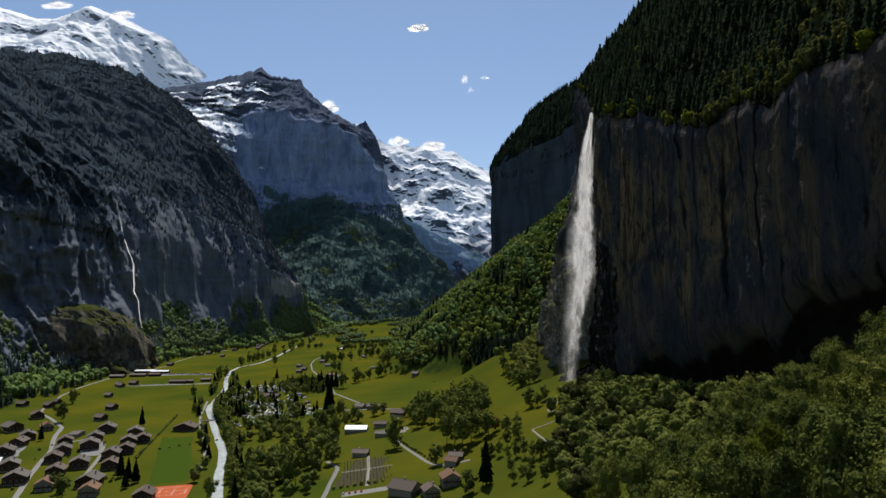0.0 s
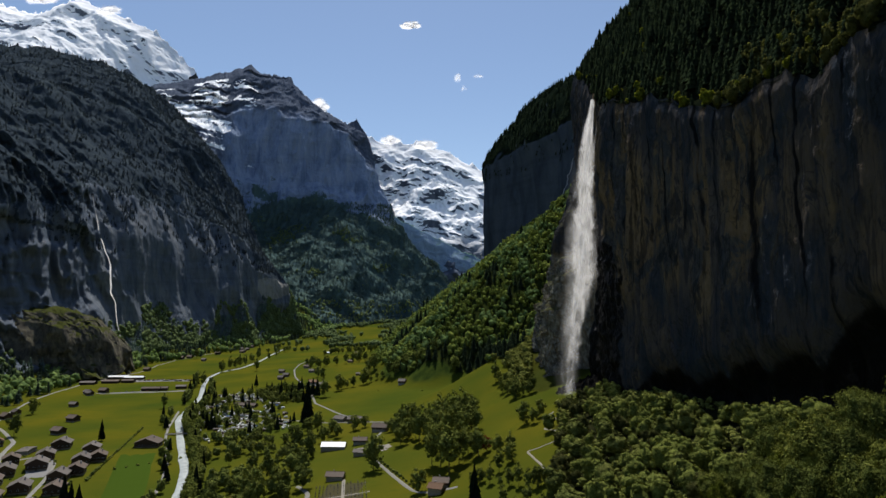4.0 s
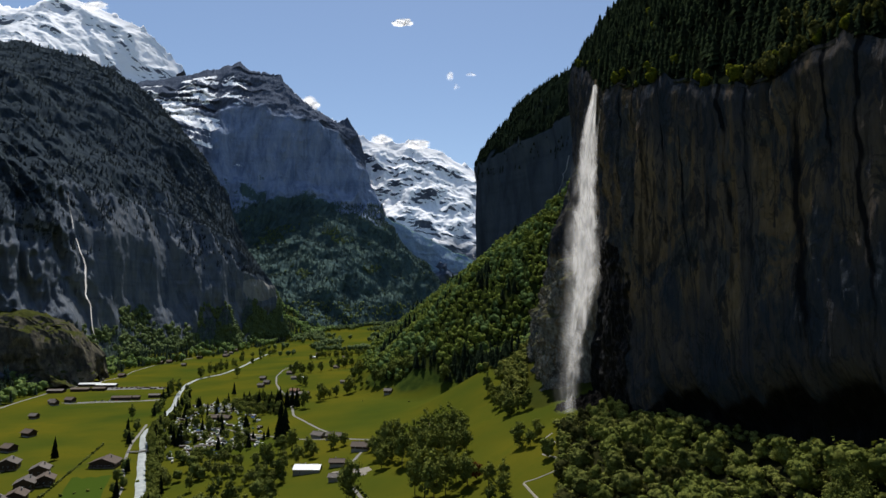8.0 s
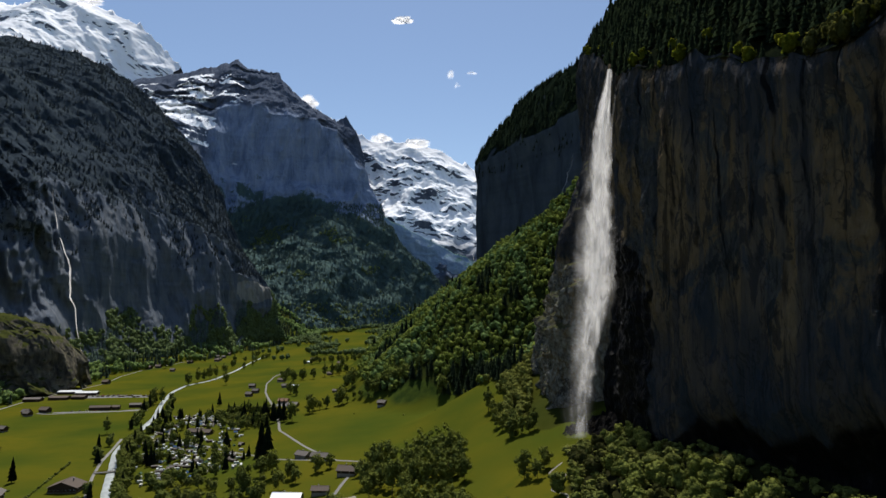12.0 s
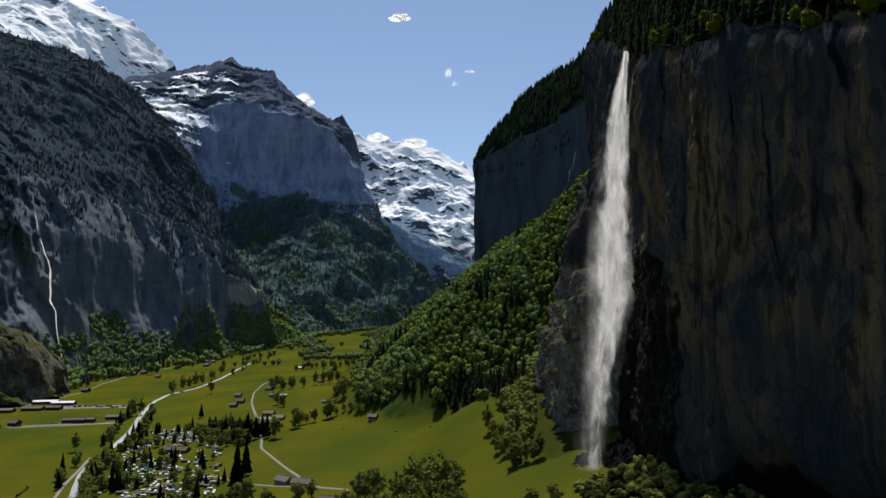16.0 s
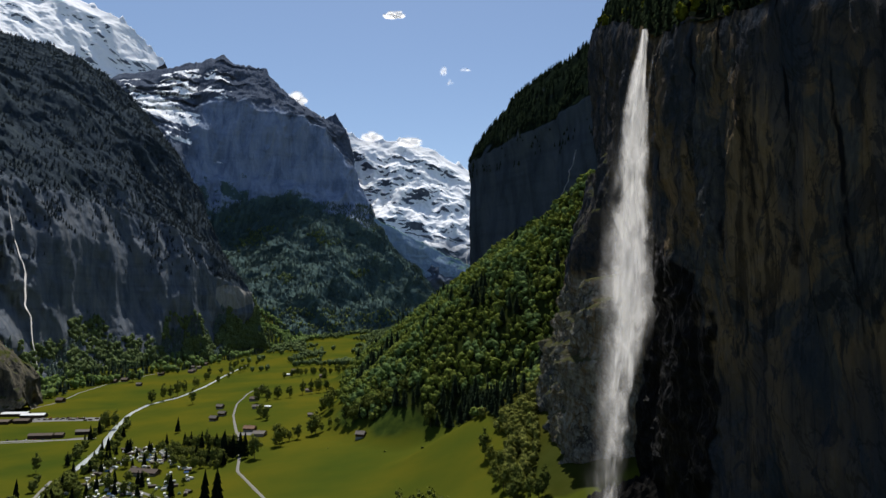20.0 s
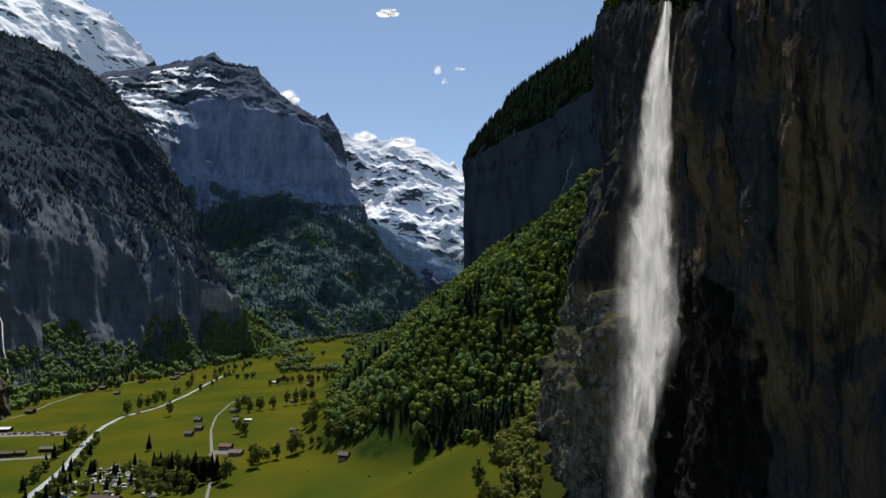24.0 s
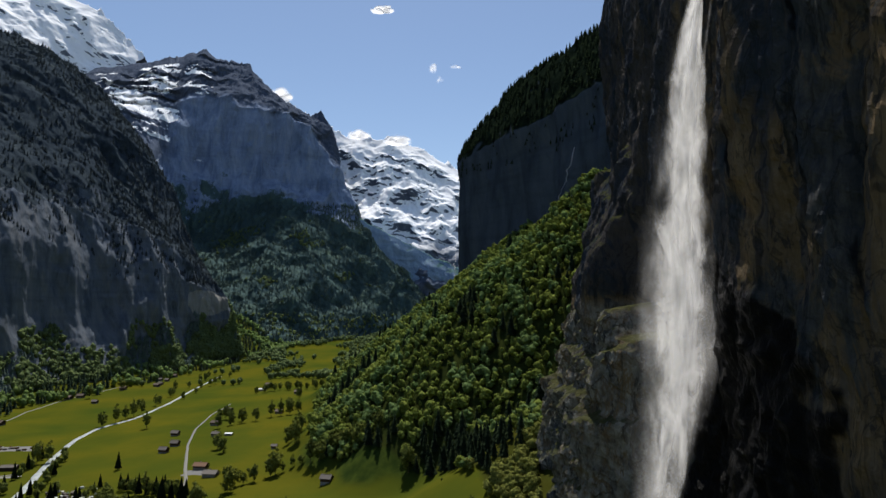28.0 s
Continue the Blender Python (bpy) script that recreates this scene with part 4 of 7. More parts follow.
massif("snow_peak",
       [(-4100, 3150, 1300), (-3600, 3200, 1350), (-3100, 3300, 1400), (-2850, 3380, 1420), (-2650, 3480, 1430), (-2450, 3600, 1430), (-2350, 3900, 1450), (-2150, 4400, 1450), (-1900, 4650, 1450)],
       [(-4300, 4880, 2300), (-3800, 4880, 2420), (-3463, 4880, 2492), (-3193, 4880, 2401), (-3015, 4880, 2378), (-2733, 4880, 2490), (-2510, 4880, 2410), (-2129, 4880, 2241), (-1820, 4880, 1925)],
       [(0, 0, 0), (0.3, 0.31, 0.29), (0.4, 0.40, 0.40), (0.7, 0.70, 0.70), (0.8, 0.79, 0.80), (1, 1, 1)], HIGH_SNOW, 280, 180, 66, 230, 171, stretch=0.9, back=30, soften=3, jag=22, strata=(14, 140), crags=0.65, label="high glacier peak under bright snow")
massif("snow_range",
       [(-1150, 4500, 700), (-900, 4480, 600), (-700, 4420, 520), (-480, 4250, 420), (-260, 4020, 330), (-20, 3990, 300), (260, 4000, 280), (600, 4050, 260)],
       [(-1100, 4940, 1820), (-811, 4940, 1630), (-633, 4940, 1518), (-413, 4940, 1406), (-105, 4940, 1400), (70, 4940, 1348), (201, 4940, 1272), (600, 4940, 1050)],
       [(0, 0, 0), (0.30, 0.27, 0.28), (0.6, 0.62, 0.60), (1, 1, 1)], SNOW_ROCK, 320, 210, 75, 190, 191, stretch=0.9, back=25, soften=3, jag=20, strata=(14, 120), crags=0.65, label="long snow-striped mountain range closing the valley")
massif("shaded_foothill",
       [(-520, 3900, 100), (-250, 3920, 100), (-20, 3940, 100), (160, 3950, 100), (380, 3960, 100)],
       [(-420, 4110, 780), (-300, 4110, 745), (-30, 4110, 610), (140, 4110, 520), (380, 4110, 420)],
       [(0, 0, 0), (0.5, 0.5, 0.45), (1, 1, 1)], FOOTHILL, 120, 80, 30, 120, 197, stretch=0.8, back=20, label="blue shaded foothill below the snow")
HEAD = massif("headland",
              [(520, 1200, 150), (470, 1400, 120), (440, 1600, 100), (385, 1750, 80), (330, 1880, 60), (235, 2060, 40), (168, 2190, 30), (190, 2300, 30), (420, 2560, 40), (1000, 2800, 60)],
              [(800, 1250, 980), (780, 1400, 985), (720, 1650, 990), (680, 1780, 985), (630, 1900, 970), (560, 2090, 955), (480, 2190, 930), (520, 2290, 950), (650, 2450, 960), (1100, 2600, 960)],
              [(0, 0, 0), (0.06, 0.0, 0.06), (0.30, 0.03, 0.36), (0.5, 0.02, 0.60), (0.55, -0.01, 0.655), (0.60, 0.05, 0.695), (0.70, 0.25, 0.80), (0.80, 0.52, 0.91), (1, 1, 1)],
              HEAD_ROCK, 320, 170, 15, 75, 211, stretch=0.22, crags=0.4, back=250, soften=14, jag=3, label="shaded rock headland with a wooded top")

# ---- river ----
def ribbon(name, pts, width, mat, lift, n, wobble=0.0, seed=0, soften=8):
    q = along(pts, n, soften)
    t = np.gradient(q[:, :2], axis=0)
    t = t / np.linalg.norm(t, axis=1)[:, None]
    nrm = np.stack([t[:, 1], -t[:, 0]], -1)
    half = np.interp(np.linspace(0, 1, n), np.linspace(0, 1, len(width)), width) / 2 if hasattr(width, "__len__") else np.full(n, width / 2)
    cols = []
    for k in (-1, -0.5, 0, 0.5, 1):
        e = q[:, :2] + nrm * (half * k + (wobble * fbm(np.arange(n) / 4, k, 0, 2, seed) if abs(k) == 1 else 0))[:, None]
        z = height(e[:, 0], e[:, 1]) + lift - (0.6 if abs(k) == 1 else 0)
        cols.append(np.column_stack([e, z]))
    P = np.stack(cols, 1)
    return grid_object(name, P, mat)


ry = np.arange(-400, 2500, 12.0)
tagged(ribbon("river", np.column_stack([river_x(ry), ry]), [9.5, 9.5, 9.5, 9, 8, 6.5, 5.5], RIVER, 0.9, 540, 0.7, 7), "milky pale glacier river in a stony bed", "river", kind="structure")


# ---- plants ----
def blob(seed, n1=1):
    bm = bmesh.new()
    bmesh.ops.create_icosphere(bm, subdivisions=n1, radius=1)
    rnd = random.Random(seed)
    for v in bm.verts:
        v.co *= 0.78 + 0.44 * rnd.random()
    V = np.array([v.co[:] for v in bm.verts])
    Fc = np.array([[v.index for v in f.verts] for f in bm.faces])
    bm.free()
    return V, Fc


def fir_shape(seed, tiers=6, sides=7):
    """A fir 1 high and about 0.36 wide: drooping ragged tiers on a stem."""
    rnd = random.Random(seed)
    V, Fc = [], []
    for i in range(tiers):
        z0 = 0.10 + 0.78 * i / tiers
        r = 0.20 * (1 - i / tiers) ** 0.8 + 0.015
        top = min(1.0, z0 + 0.30 * (1 - 0.5 * i / tiers))
        a0, n0 = rnd.random() * 6, len(V)
        V.append((0, 0, top))
        for s in range(sides * 2):
            rr = r * (1.0 if s % 2 else 0.55) * (0.8 + 0.4 * rnd.random())
            a = a0 + s * math.pi / sides
            V.append((rr * math.cos(a), rr * math.sin(a), z0 - (0.05 if s % 2 else 0) * rnd.random()))
        for s in range(sides * 2):
            Fc.append((n0, n0 + 1 + s, n0 + 1 + (s + 1) % (sides * 2)))
    return np.array(V), np.array(Fc)


def broad_shape(seed, clumps=9, n1=1):
    """A broad crown 1 high and about 0.8 wide, of ragged clumps."""
    rnd = random.Random(seed)
    V, Fc, n0 = [], [], 0
    for i in range(clumps):
        a, r = rnd.random() * 6.283, 0.26 * math.sqrt(rnd.random())
        z = 0.28 + 0.55 * rnd.random()
        s = (0.15 + 0.10 * rnd.random()) * (1.15 - 0.5 * abs(z - 0.5))
        bv, bf = blob(rnd.random(), n1)
        V.append(bv * np.array((s, s, s * 0.9)) + np.array((r * math.cos(a) * (1.2 - z * 0.6), r * math.sin(a) * (1.2 - z * 0.6), z)))
        Fc.append(bf + n0)
        n0 += len(bv)
    return np.concatenate(V), np.concatenate(Fc)


def leafy_shape(seed, clumps=6, tufts=60, size=0.085, n1=0):
    """A full ragged crown 1 high: one uneven body with bulges, under a loose coat of bent leaf tufts."""
    rnd = random.Random(seed)
    bv, bf = blob(rnd.random(), 1)
    lop = Vector((rnd.uniform(-0.04, 0.04), rnd.uniform(-0.04, 0.04), 0))
    V, Fc, n0 = [bv * np.array((0.27, 0.27, 0.40)) + np.array((lop.x, lop.y, 0.50))], [bf], len(bv)
    heads = [(Vector((0, 0, 0.5)) + lop, 0.29, 1.4)]
    for i in range(clumps):
        a, z = i * 2.4 + rnd.random(), 0.30 + 0.55 * rnd.random()
        r = 0.20 * math.sqrt(max(0.05, 1 - ((z - 0.5) / 0.45) ** 2)) * rnd.uniform(0.8, 1.15)
        s = rnd.uniform(0.10, 0.17)
        c = Vector((r * math.cos(a), r * math.sin(a), z)) + lop
        bv, bf = blob(rnd.random(), n1)
        V.append(bv * np.array((s, s, s * 0.9)) + np.array(c))
        Fc.append(bf + n0)
        n0 += len(bv)
        heads.append((c, s, 1.0))
    for i in range(tufts):
        c, s, tall = heads[i % len(heads)]
        d = Vector((rnd.gauss(0, 1), rnd.gauss(0, 1), rnd.gauss(0.3, 0.9))).normalized()
        p = c + Vector((d.x, d.y, d.z * tall)) * s * rnd.uniform(0.85, 1.2)
        e = (d * 0.7 + (p - Vector((0, 0, 0.42))).normalized() * 0.6 + Vector((rnd.gauss(0, 1), rnd.gauss(0, 1), rnd.gauss(0, 1))) * 0.22).normalized()
        q = Vector((rnd.gauss(0, 1), rnd.gauss(0, 1), rnd.gauss(0, 1)))
        q = (q - e * q.dot(e)).normalized()
        r = e.cross(q).normalized()
        g = size * rnd.uniform(0.5, 1.1)
        V.append(np.array([p - r * g, p + q * g * 0.8 + d * g * 0.35, p + r * g, p - q * g * 0.8 - d * g * 0.2]))
        Fc.append(np.array([(0, 1, 2), (0, 2, 3)]) + n0)
        n0 += 4
    return np.concatenate(V), np.concatenate(Fc)


def scatter(name, shapes, places, mat, seed=0):
    """Many plants in one mesh: places are rows of x, y, z, height, width factor."""
    rng = np.random.default_rng(seed)
    which = rng.integers(0, len(shapes), len(places))
    VV, FF, n0 = [], [], 0
    for k, (sv, sf) in enumerate(shapes):
        p = places[which == k]
        if not len(p):
            continue
        a = rng.random(len(p)) * 6.283
        c, s = np.cos(a)[:, None], np.sin(a)[:, None]
        wv = (p[:, 3] * p[:, 4])[:, None]
        X = (sv[None, :, 0] * c - sv[None, :, 1] * s) * wv + p[:, 0:1]
        Y = (sv[None, :, 0] * s + sv[None, :, 1] * c) * wv + p[:, 1:2]
        Z = sv[None, :, 2] * p[:, 3:4] + p[:, 2:3]
        VV.append(np.stack([X, Y, Z], -1).reshape(-1, 3))
        FF.append((sf[None] + (np.arange(len(p)) * len(sv))[:, None, None] + n0).reshape(-1, 3))
        n0 += len(p) * len(sv)
    V, Fc = np.concatenate(VV), np.concatenate(FF)
    me = bpy.data.meshes.new(name)
    me.vertices.add(len(V))
    me.vertices.foreach_set("co", V.reshape(-1).astype(np.float32))
    me.loops.add(Fc.size)
    me.loops.foreach_set("vertex_index", Fc.reshape(-1).astype(np.int32))
    me.polygons.add(len(Fc))
    me.polygons.foreach_set("loop_start", np.arange(0, Fc.size, 3, dtype=np.int32))
    me.polygons.foreach_set("use_smooth", np.ones(len(Fc), bool))
    me.update(calc_edges=True)
    me.materials.append(mat)
    return new(name, me)


def spread(n, x0, x1, y0, y1, seed, keep, ground_at=height, tall=(10, 18), wide=(0.8, 1.2)):
    rng = np.random.default_rng(seed)
    x, y = rng.uniform(x0, x1, n), rng.uniform(y0, y1, n)
    ok = keep(x, y)
    x, y = x[ok], y[ok]
    return np.column_stack([x, y, ground_at(x, y) - 0.4, rng.uniform(*tall, len(x)), rng.uniform(*wide, len(x))])


FIRS = [fir_shape(i, 6, 5) for i in range(5)]
FAR_FIRS = [fir_shape(10 + i, 4, 4) for i in range(3)]
FAR_BROADS = [leafy_shape(40 + i, 3, 20, 0.10) for i in range(6)]
SPUR_BROADS = [leafy_shape(60 + i, 8, 104, 0.058) for i in range(9)]
MID_BROADS = [leafy_shape(90 + i, 10, 300, 0.050, 1) for i in range(6)]
EDGE_BROADS = [leafy_shape(80 + i, 9, 130, 0.07, 1) for i in range(5)]


def spur_wood(x, y):
    return (x > wood_x(y) + 8 * fbm(x / 25, y / 25, 0, 2, 61)) & (x < cliff_x(y) - np.interp(y, [800, 870, 1000, 1090], [76, 72, 66, 50])) & (x < cliff_x(y) - np.interp(y, [1090, 1150, 1300, 1400, 1500, 1520], [44, 72, 86, 88, 60, 0])) & (y > 790)


def thin(places, at_least):
    """Drops plants that stand too near to an earlier one."""
    cell, kept = {}, []
    for i, p in enumerate(places):
        key = (int(p[0] // at_least), int(p[1] // at_least))
        if any(abs(p[0] - q[0]) < at_least and abs(p[1] - q[1]) < at_least for a in (-1, 0, 1) for b in (-1, 0, 1) for q in cell.get((key[0] + a, key[1] + b), ())):
            continue
        cell.setdefault(key, []).append(p)
        kept.append(i)
    return places[kept]


sp = thin(spread(22000, -160, 420, 790, 1950, 5, spur_wood, tall=(7, 17), wide=(0.72, 1.4)), 4.7)
sp[:, 3] *= 1 + 0.25 * fbm(sp[:, 0] / 45, sp[:, 1] / 45, 0, 2, 64)
low = smooth(70, 20, sp[:, 0] - wood_x(sp[:, 1]))
dark = (0.62 + 0.38 * low) * fbm(sp[:, 0] / 38, sp[:, 1] / 38, 0, 3, 65) + 0.75 * low * smooth(190, 80, np.abs(sp[:, 1] - 1090)) > 0.58
leafy = sp[~dark]
near_spur = leafy[leafy[:, 1] < 1040]
leafy = leafy[leafy[:, 1] >= 1040]
tone = fbm(leafy[:, 0] / 22, leafy[:, 1] / 22, 0, 3, 66) + np.random.default_rng(4).uniform(-0.35, 0.35, len(leafy))
tagged(scatter("spur_dark_wood", SPUR_BROADS, leafy[tone > 0.16], SHADY_LEAF, 24), "deeper green broadleaf trees among the spur's spring wood", "wood", kind="stuff")
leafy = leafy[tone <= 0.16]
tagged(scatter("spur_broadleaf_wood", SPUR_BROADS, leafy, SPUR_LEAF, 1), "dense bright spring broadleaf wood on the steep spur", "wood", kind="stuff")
fs = sp[dark]
fs = thin(fs, 8.0)
fs[:, 3] *= 2.0
tagged(scatter("spur_fir_wood", FIRS, fs, NEEDLE, 2), "dark firs at the lower edge of the spur", "wood", kind="stuff")

hw = thin(spread(18000, 180, 620, 120, 1300, 6, lambda x, y: (x - cliff_x(y) > 2) & (x - cliff_x(y) < 260), hill_height, tall=(12, 30), wide=(0.75, 1.2)), 3.9)
hw[:, 3] *= np.interp(hw[:, 0] - cliff_x(hw[:, 1]), [0, 14], [0.5, 1.0])
tagged(scatter("hillside_fir_wood", FIRS, hw, NEEDLE, 3), "dark dense fir wood above the cliff edge", "wood", kind="stuff")
eb = thin(spread(700, 180, 420, 150, 1000, 16, lambda x, y: (x - cliff_x(y) > 0) & ((x - cliff_x(y) < 11) | ((x - cliff_x(y) < 90) & (fbm(x / 40, y / 40, 0, 2, 68) > 0.45))), hill_height, tall=(6, 15), wide=(0.75, 1.1)), 6)
tagged(scatter("edge_broadleaf_wood", EDGE_BROADS, eb, YOUNG_LEAF, 4), "yellow-green young trees along the cliff edge", "wood", kind="stuff")
ob_ = thin(spread(1500, 180, 320, 330, 500, 18, lambda x, y: (x - cliff_x(y) > 0) & (x - cliff_x(y) < 62) & (fbm(x / 24, y / 24, 0, 2, 70) > 0.0), hill_height, tall=(9, 19), wide=(0.6, 0.95)), 5)
tagged(scatter("olive_edge_wood", EDGE_BROADS, ob_, OLIVE_LEAF, 22), "olive-green broadleaf trees on the steep rim of the cliff", "wood", kind="stuff")


def left_wood(x, y):
    d = left_x(y) - x
    return (d > -20 + 26 * fbm(x / 60, y / 60, 0, 3, 63)) & (d < np.where((y > 2300) & (y < 3300), 420, 230))


lw = thin(spread(30000, -1100, -120, 600, 4000, 7, left_wood, tall=(16, 26), wide=(0.95, 1.3)), 7.6)
fir = fbm(lw[:, 0] / 70, lw[:, 1] / 70, 0, 3, 69) > np.where(lw[:, 1] < 1650, -0.12, 0.2)
tagged(scatter("left_broadleaf_wood", FAR_BROADS, lw[~fir], SHADY_LEAF, 5), "mixed spring wood along the foot of the mountain", "wood", kind="stuff")
tagged(scatter("left_fir_wood", FAR_FIRS, np.column_stack([lw[fir][:, :3], lw[fir][:, 3] * 1.15, lw[fir][:, 4]]), WOOD_NEEDLE, 6), "dark firs along the foot of the mountain", "wood", kind="stuff")


def on_side(P, n, seed, lo, hi, flat, tall, patch, above=-0.3):
    """Places for trees on a mountain side, where it is flat enough."""
    rng = np.random.default_rng(seed)
    i, j = rng.integers(1, P.shape[0] - 1, n * 6), rng.integers(1, P.shape[1] - 1, n * 6)
    a, b = P[i, j + 1] - P[i, j - 1], P[i + 1, j] - P[i - 1, j]
    nr = np.cross(a, b)
    up = np.abs(nr[:, 2]) / np.maximum(np.linalg.norm(nr, axis=1), 1e-6)
    p = P[i, j]
    ok = (up > flat) & (p[:, 2] > lo) & (p[:, 2] < hi) & (fbm(p[:, 0] / patch, p[:, 1] / patch, p[:, 2] / patch, 3, seed) > above)
    p = (p + (P[i, j + 1] - P[i, j]) * rng.random((len(i), 1)) + (P[i + 1, j] - P[i, j]) * rng.random((len(i), 1)))[ok][:n]
    return np.column_stack([p[:, :2], p[:, 2] - 1.5, rng.uniform(*tall, len(p)), rng.uniform(0.8, 1.3, len(p))])


tagged(scatter("left_mountain_firs", FAR_FIRS, on_side(LEFT, 6500, 71, 300, 1440, 0.36, (10, 22), 150, -0.8), HAZED_NEEDLE, 7), "sparse dark firs clinging to ledges of the valley wall", "wood", kind="stuff")
lt = on_side(LEFT, 16000, 75, 4, 330, 0.0, (11, 23), 110, -0.9)
talus_top = np.interp(lt[:, 1], [1500, 2300, 2620, 2900], [120, 124, 140, 210])
lt = lt[lt[:, 2] < talus_top + 60 * fbm(lt[:, 0] / 90, lt[:, 1] / 90, 0, 3, 78) - np.random.default_rng(8).exponential(28, len(lt))]
lt = lt[np.hypot((lt[:, 1] - 2745) / 85, (lt[:, 2] - 240) / 50) > 1.0]
lt = lt[(lt[:, 1] > 1500) | (np.random.default_rng(9).random(len(lt)) < 0.35)]
talus_fir = fbm(lt[:, 0] / 60, lt[:, 1] / 60, lt[:, 2] / 60, 3, 80) > 0.22
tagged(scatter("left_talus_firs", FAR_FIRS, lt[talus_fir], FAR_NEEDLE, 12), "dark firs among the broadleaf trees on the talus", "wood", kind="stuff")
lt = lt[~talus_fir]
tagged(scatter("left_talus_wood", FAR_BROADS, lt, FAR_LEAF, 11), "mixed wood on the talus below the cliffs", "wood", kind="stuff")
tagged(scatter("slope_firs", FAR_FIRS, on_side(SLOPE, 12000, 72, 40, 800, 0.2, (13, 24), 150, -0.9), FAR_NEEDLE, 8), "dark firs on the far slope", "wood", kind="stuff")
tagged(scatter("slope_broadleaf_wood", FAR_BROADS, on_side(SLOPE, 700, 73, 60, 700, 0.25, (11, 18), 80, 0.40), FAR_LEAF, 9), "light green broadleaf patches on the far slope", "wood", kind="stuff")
gp = on_side(SLOPE, 14000, 79, 150, 760, 0.0, (11, 18), 80, -0.95)
bright = np.min([np.hypot((gp[:, 0] - x) / w, (gp[:, 2] - z) / h) for x, z, w, h in ((-890, 560, 85, 70), (-820, 610, 60, 34), (-480, 545, 60, 40), (-540, 590, 50, 30), (-640, 330, 40, 30), (-300, 380, 45, 22))], axis=0) + 0.6 * fbm(gp[:, 0] / 45, gp[:, 1] / 45, gp[:, 2] / 45, 3, 82) < 0.85
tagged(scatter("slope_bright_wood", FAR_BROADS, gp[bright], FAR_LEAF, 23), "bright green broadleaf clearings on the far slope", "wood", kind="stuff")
tagged(scatter("headland_firs", FAR_FIRS, on_side(HEAD, 3400, 74, 560, 1000, 0.30, (15, 27), 120, -0.8), NEEDLE, 10), "dark fir wood on top of the headland", "wood", kind="stuff")

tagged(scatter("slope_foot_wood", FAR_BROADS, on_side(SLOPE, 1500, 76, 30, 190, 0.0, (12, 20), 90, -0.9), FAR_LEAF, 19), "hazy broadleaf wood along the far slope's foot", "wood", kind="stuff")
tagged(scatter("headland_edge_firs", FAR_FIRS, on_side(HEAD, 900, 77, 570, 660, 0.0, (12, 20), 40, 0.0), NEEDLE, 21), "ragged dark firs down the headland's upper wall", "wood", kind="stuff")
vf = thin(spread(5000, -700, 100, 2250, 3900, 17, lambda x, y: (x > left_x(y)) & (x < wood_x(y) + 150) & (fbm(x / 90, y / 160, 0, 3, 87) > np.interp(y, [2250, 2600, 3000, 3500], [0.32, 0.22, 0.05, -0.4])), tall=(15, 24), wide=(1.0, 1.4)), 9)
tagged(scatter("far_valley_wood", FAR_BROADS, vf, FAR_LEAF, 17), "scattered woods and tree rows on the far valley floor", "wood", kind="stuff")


# ---- falling water ----
def water_veil_material(name, low, high, streak, puff, light=0.9):
    m, nt, b = material(name)
    st = texture(nt, streak, 7, 0.65, (1, 1, 0.06), space="World", warp=0.4)
    puffs = texture(nt, puff, 5, 0.62, (1, 1, 0.42), space="World", warp=0.8)
    b.inputs["Base Color"].default_value = (light, light, light, 1)
    b.inputs["Roughness"].default_value = 1.0
    b.inputs["Specular IOR Level"].default_value = 0.0
    tr, clear, ms, ma = (nt.nodes.new("ShaderNode" + k) for k in ("BsdfTranslucent", "BsdfTransparent", "MixShader", "MixShader"))
    tr.inputs[0].default_value = (light * 0.78, light * 0.77, light * 0.75, 1)
    ms.inputs[0].default_value = 0.8
    up = nt.nodes.new("ShaderNodeCombineXYZ")
    up.inputs[1].default_value, up.inputs[2].default_value = -0.55, -0.83
    nt.links.new(up.outputs[0], tr.inputs["Normal"])
    nt.links.new(b.outputs[0], ms.inputs[1])
    nt.links.new(tr.outputs[0], ms.inputs[2])
    edge = nt.nodes.new("ShaderNodeAttribute")
    edge.attribute_name = "core"
    a = maths(nt, "ADD", maths(nt, "MULTIPLY", st, 0.8), maths(nt, "MULTIPLY", puffs, 1.7))
    a = maths(nt, "ADD", maths(nt, "SUBTRACT", a, 1.25), maths(nt, "MULTIPLY", edge.outputs["Fac"], 1.15))
    put(nt, ma.inputs[0], maths(nt, "MULTIPLY", between(nt, a, low, high), between(nt, edge.outputs["Fac"], 0.0, 0.5)))
    nt.links.new(clear.outputs[0], ma.inputs[1])
    nt.links.new(ms.outputs[0], ma.inputs[2])
    nt.links.new(ma.outputs[0], nt.nodes["Material Output"].inputs["Surface"])
    return m


def veil(name, root, cx, cy, cz, half, core, mat, k, seed, ripple):
    n = len(cx)
    s, u = np.linspace(0, 1, n), np.linspace(-1, 1, k)
    P = np.zeros((n, k, 3))
    P[..., 0] = cx[:, None] + half[:, None] * u[None]
    P[..., 1] = cy[:, None] + ripple * fbm(s[:, None] * 12, u[None] * 2.5, seed, 3, seed + 9) + 0.35 * half[:, None] * u[None] ** 2
    P[..., 2] = cz[:, None]
    ob = grid_object(name, P - np.array(root.location), mat)
    ob.data.attributes.new("core", "FLOAT", "POINT").data.foreach_set("value", (core[:, None] * ((1 - u ** 2) ** 1.3)[None]).reshape(-1).astype(np.float32))
    ob.parent = root
    return ob


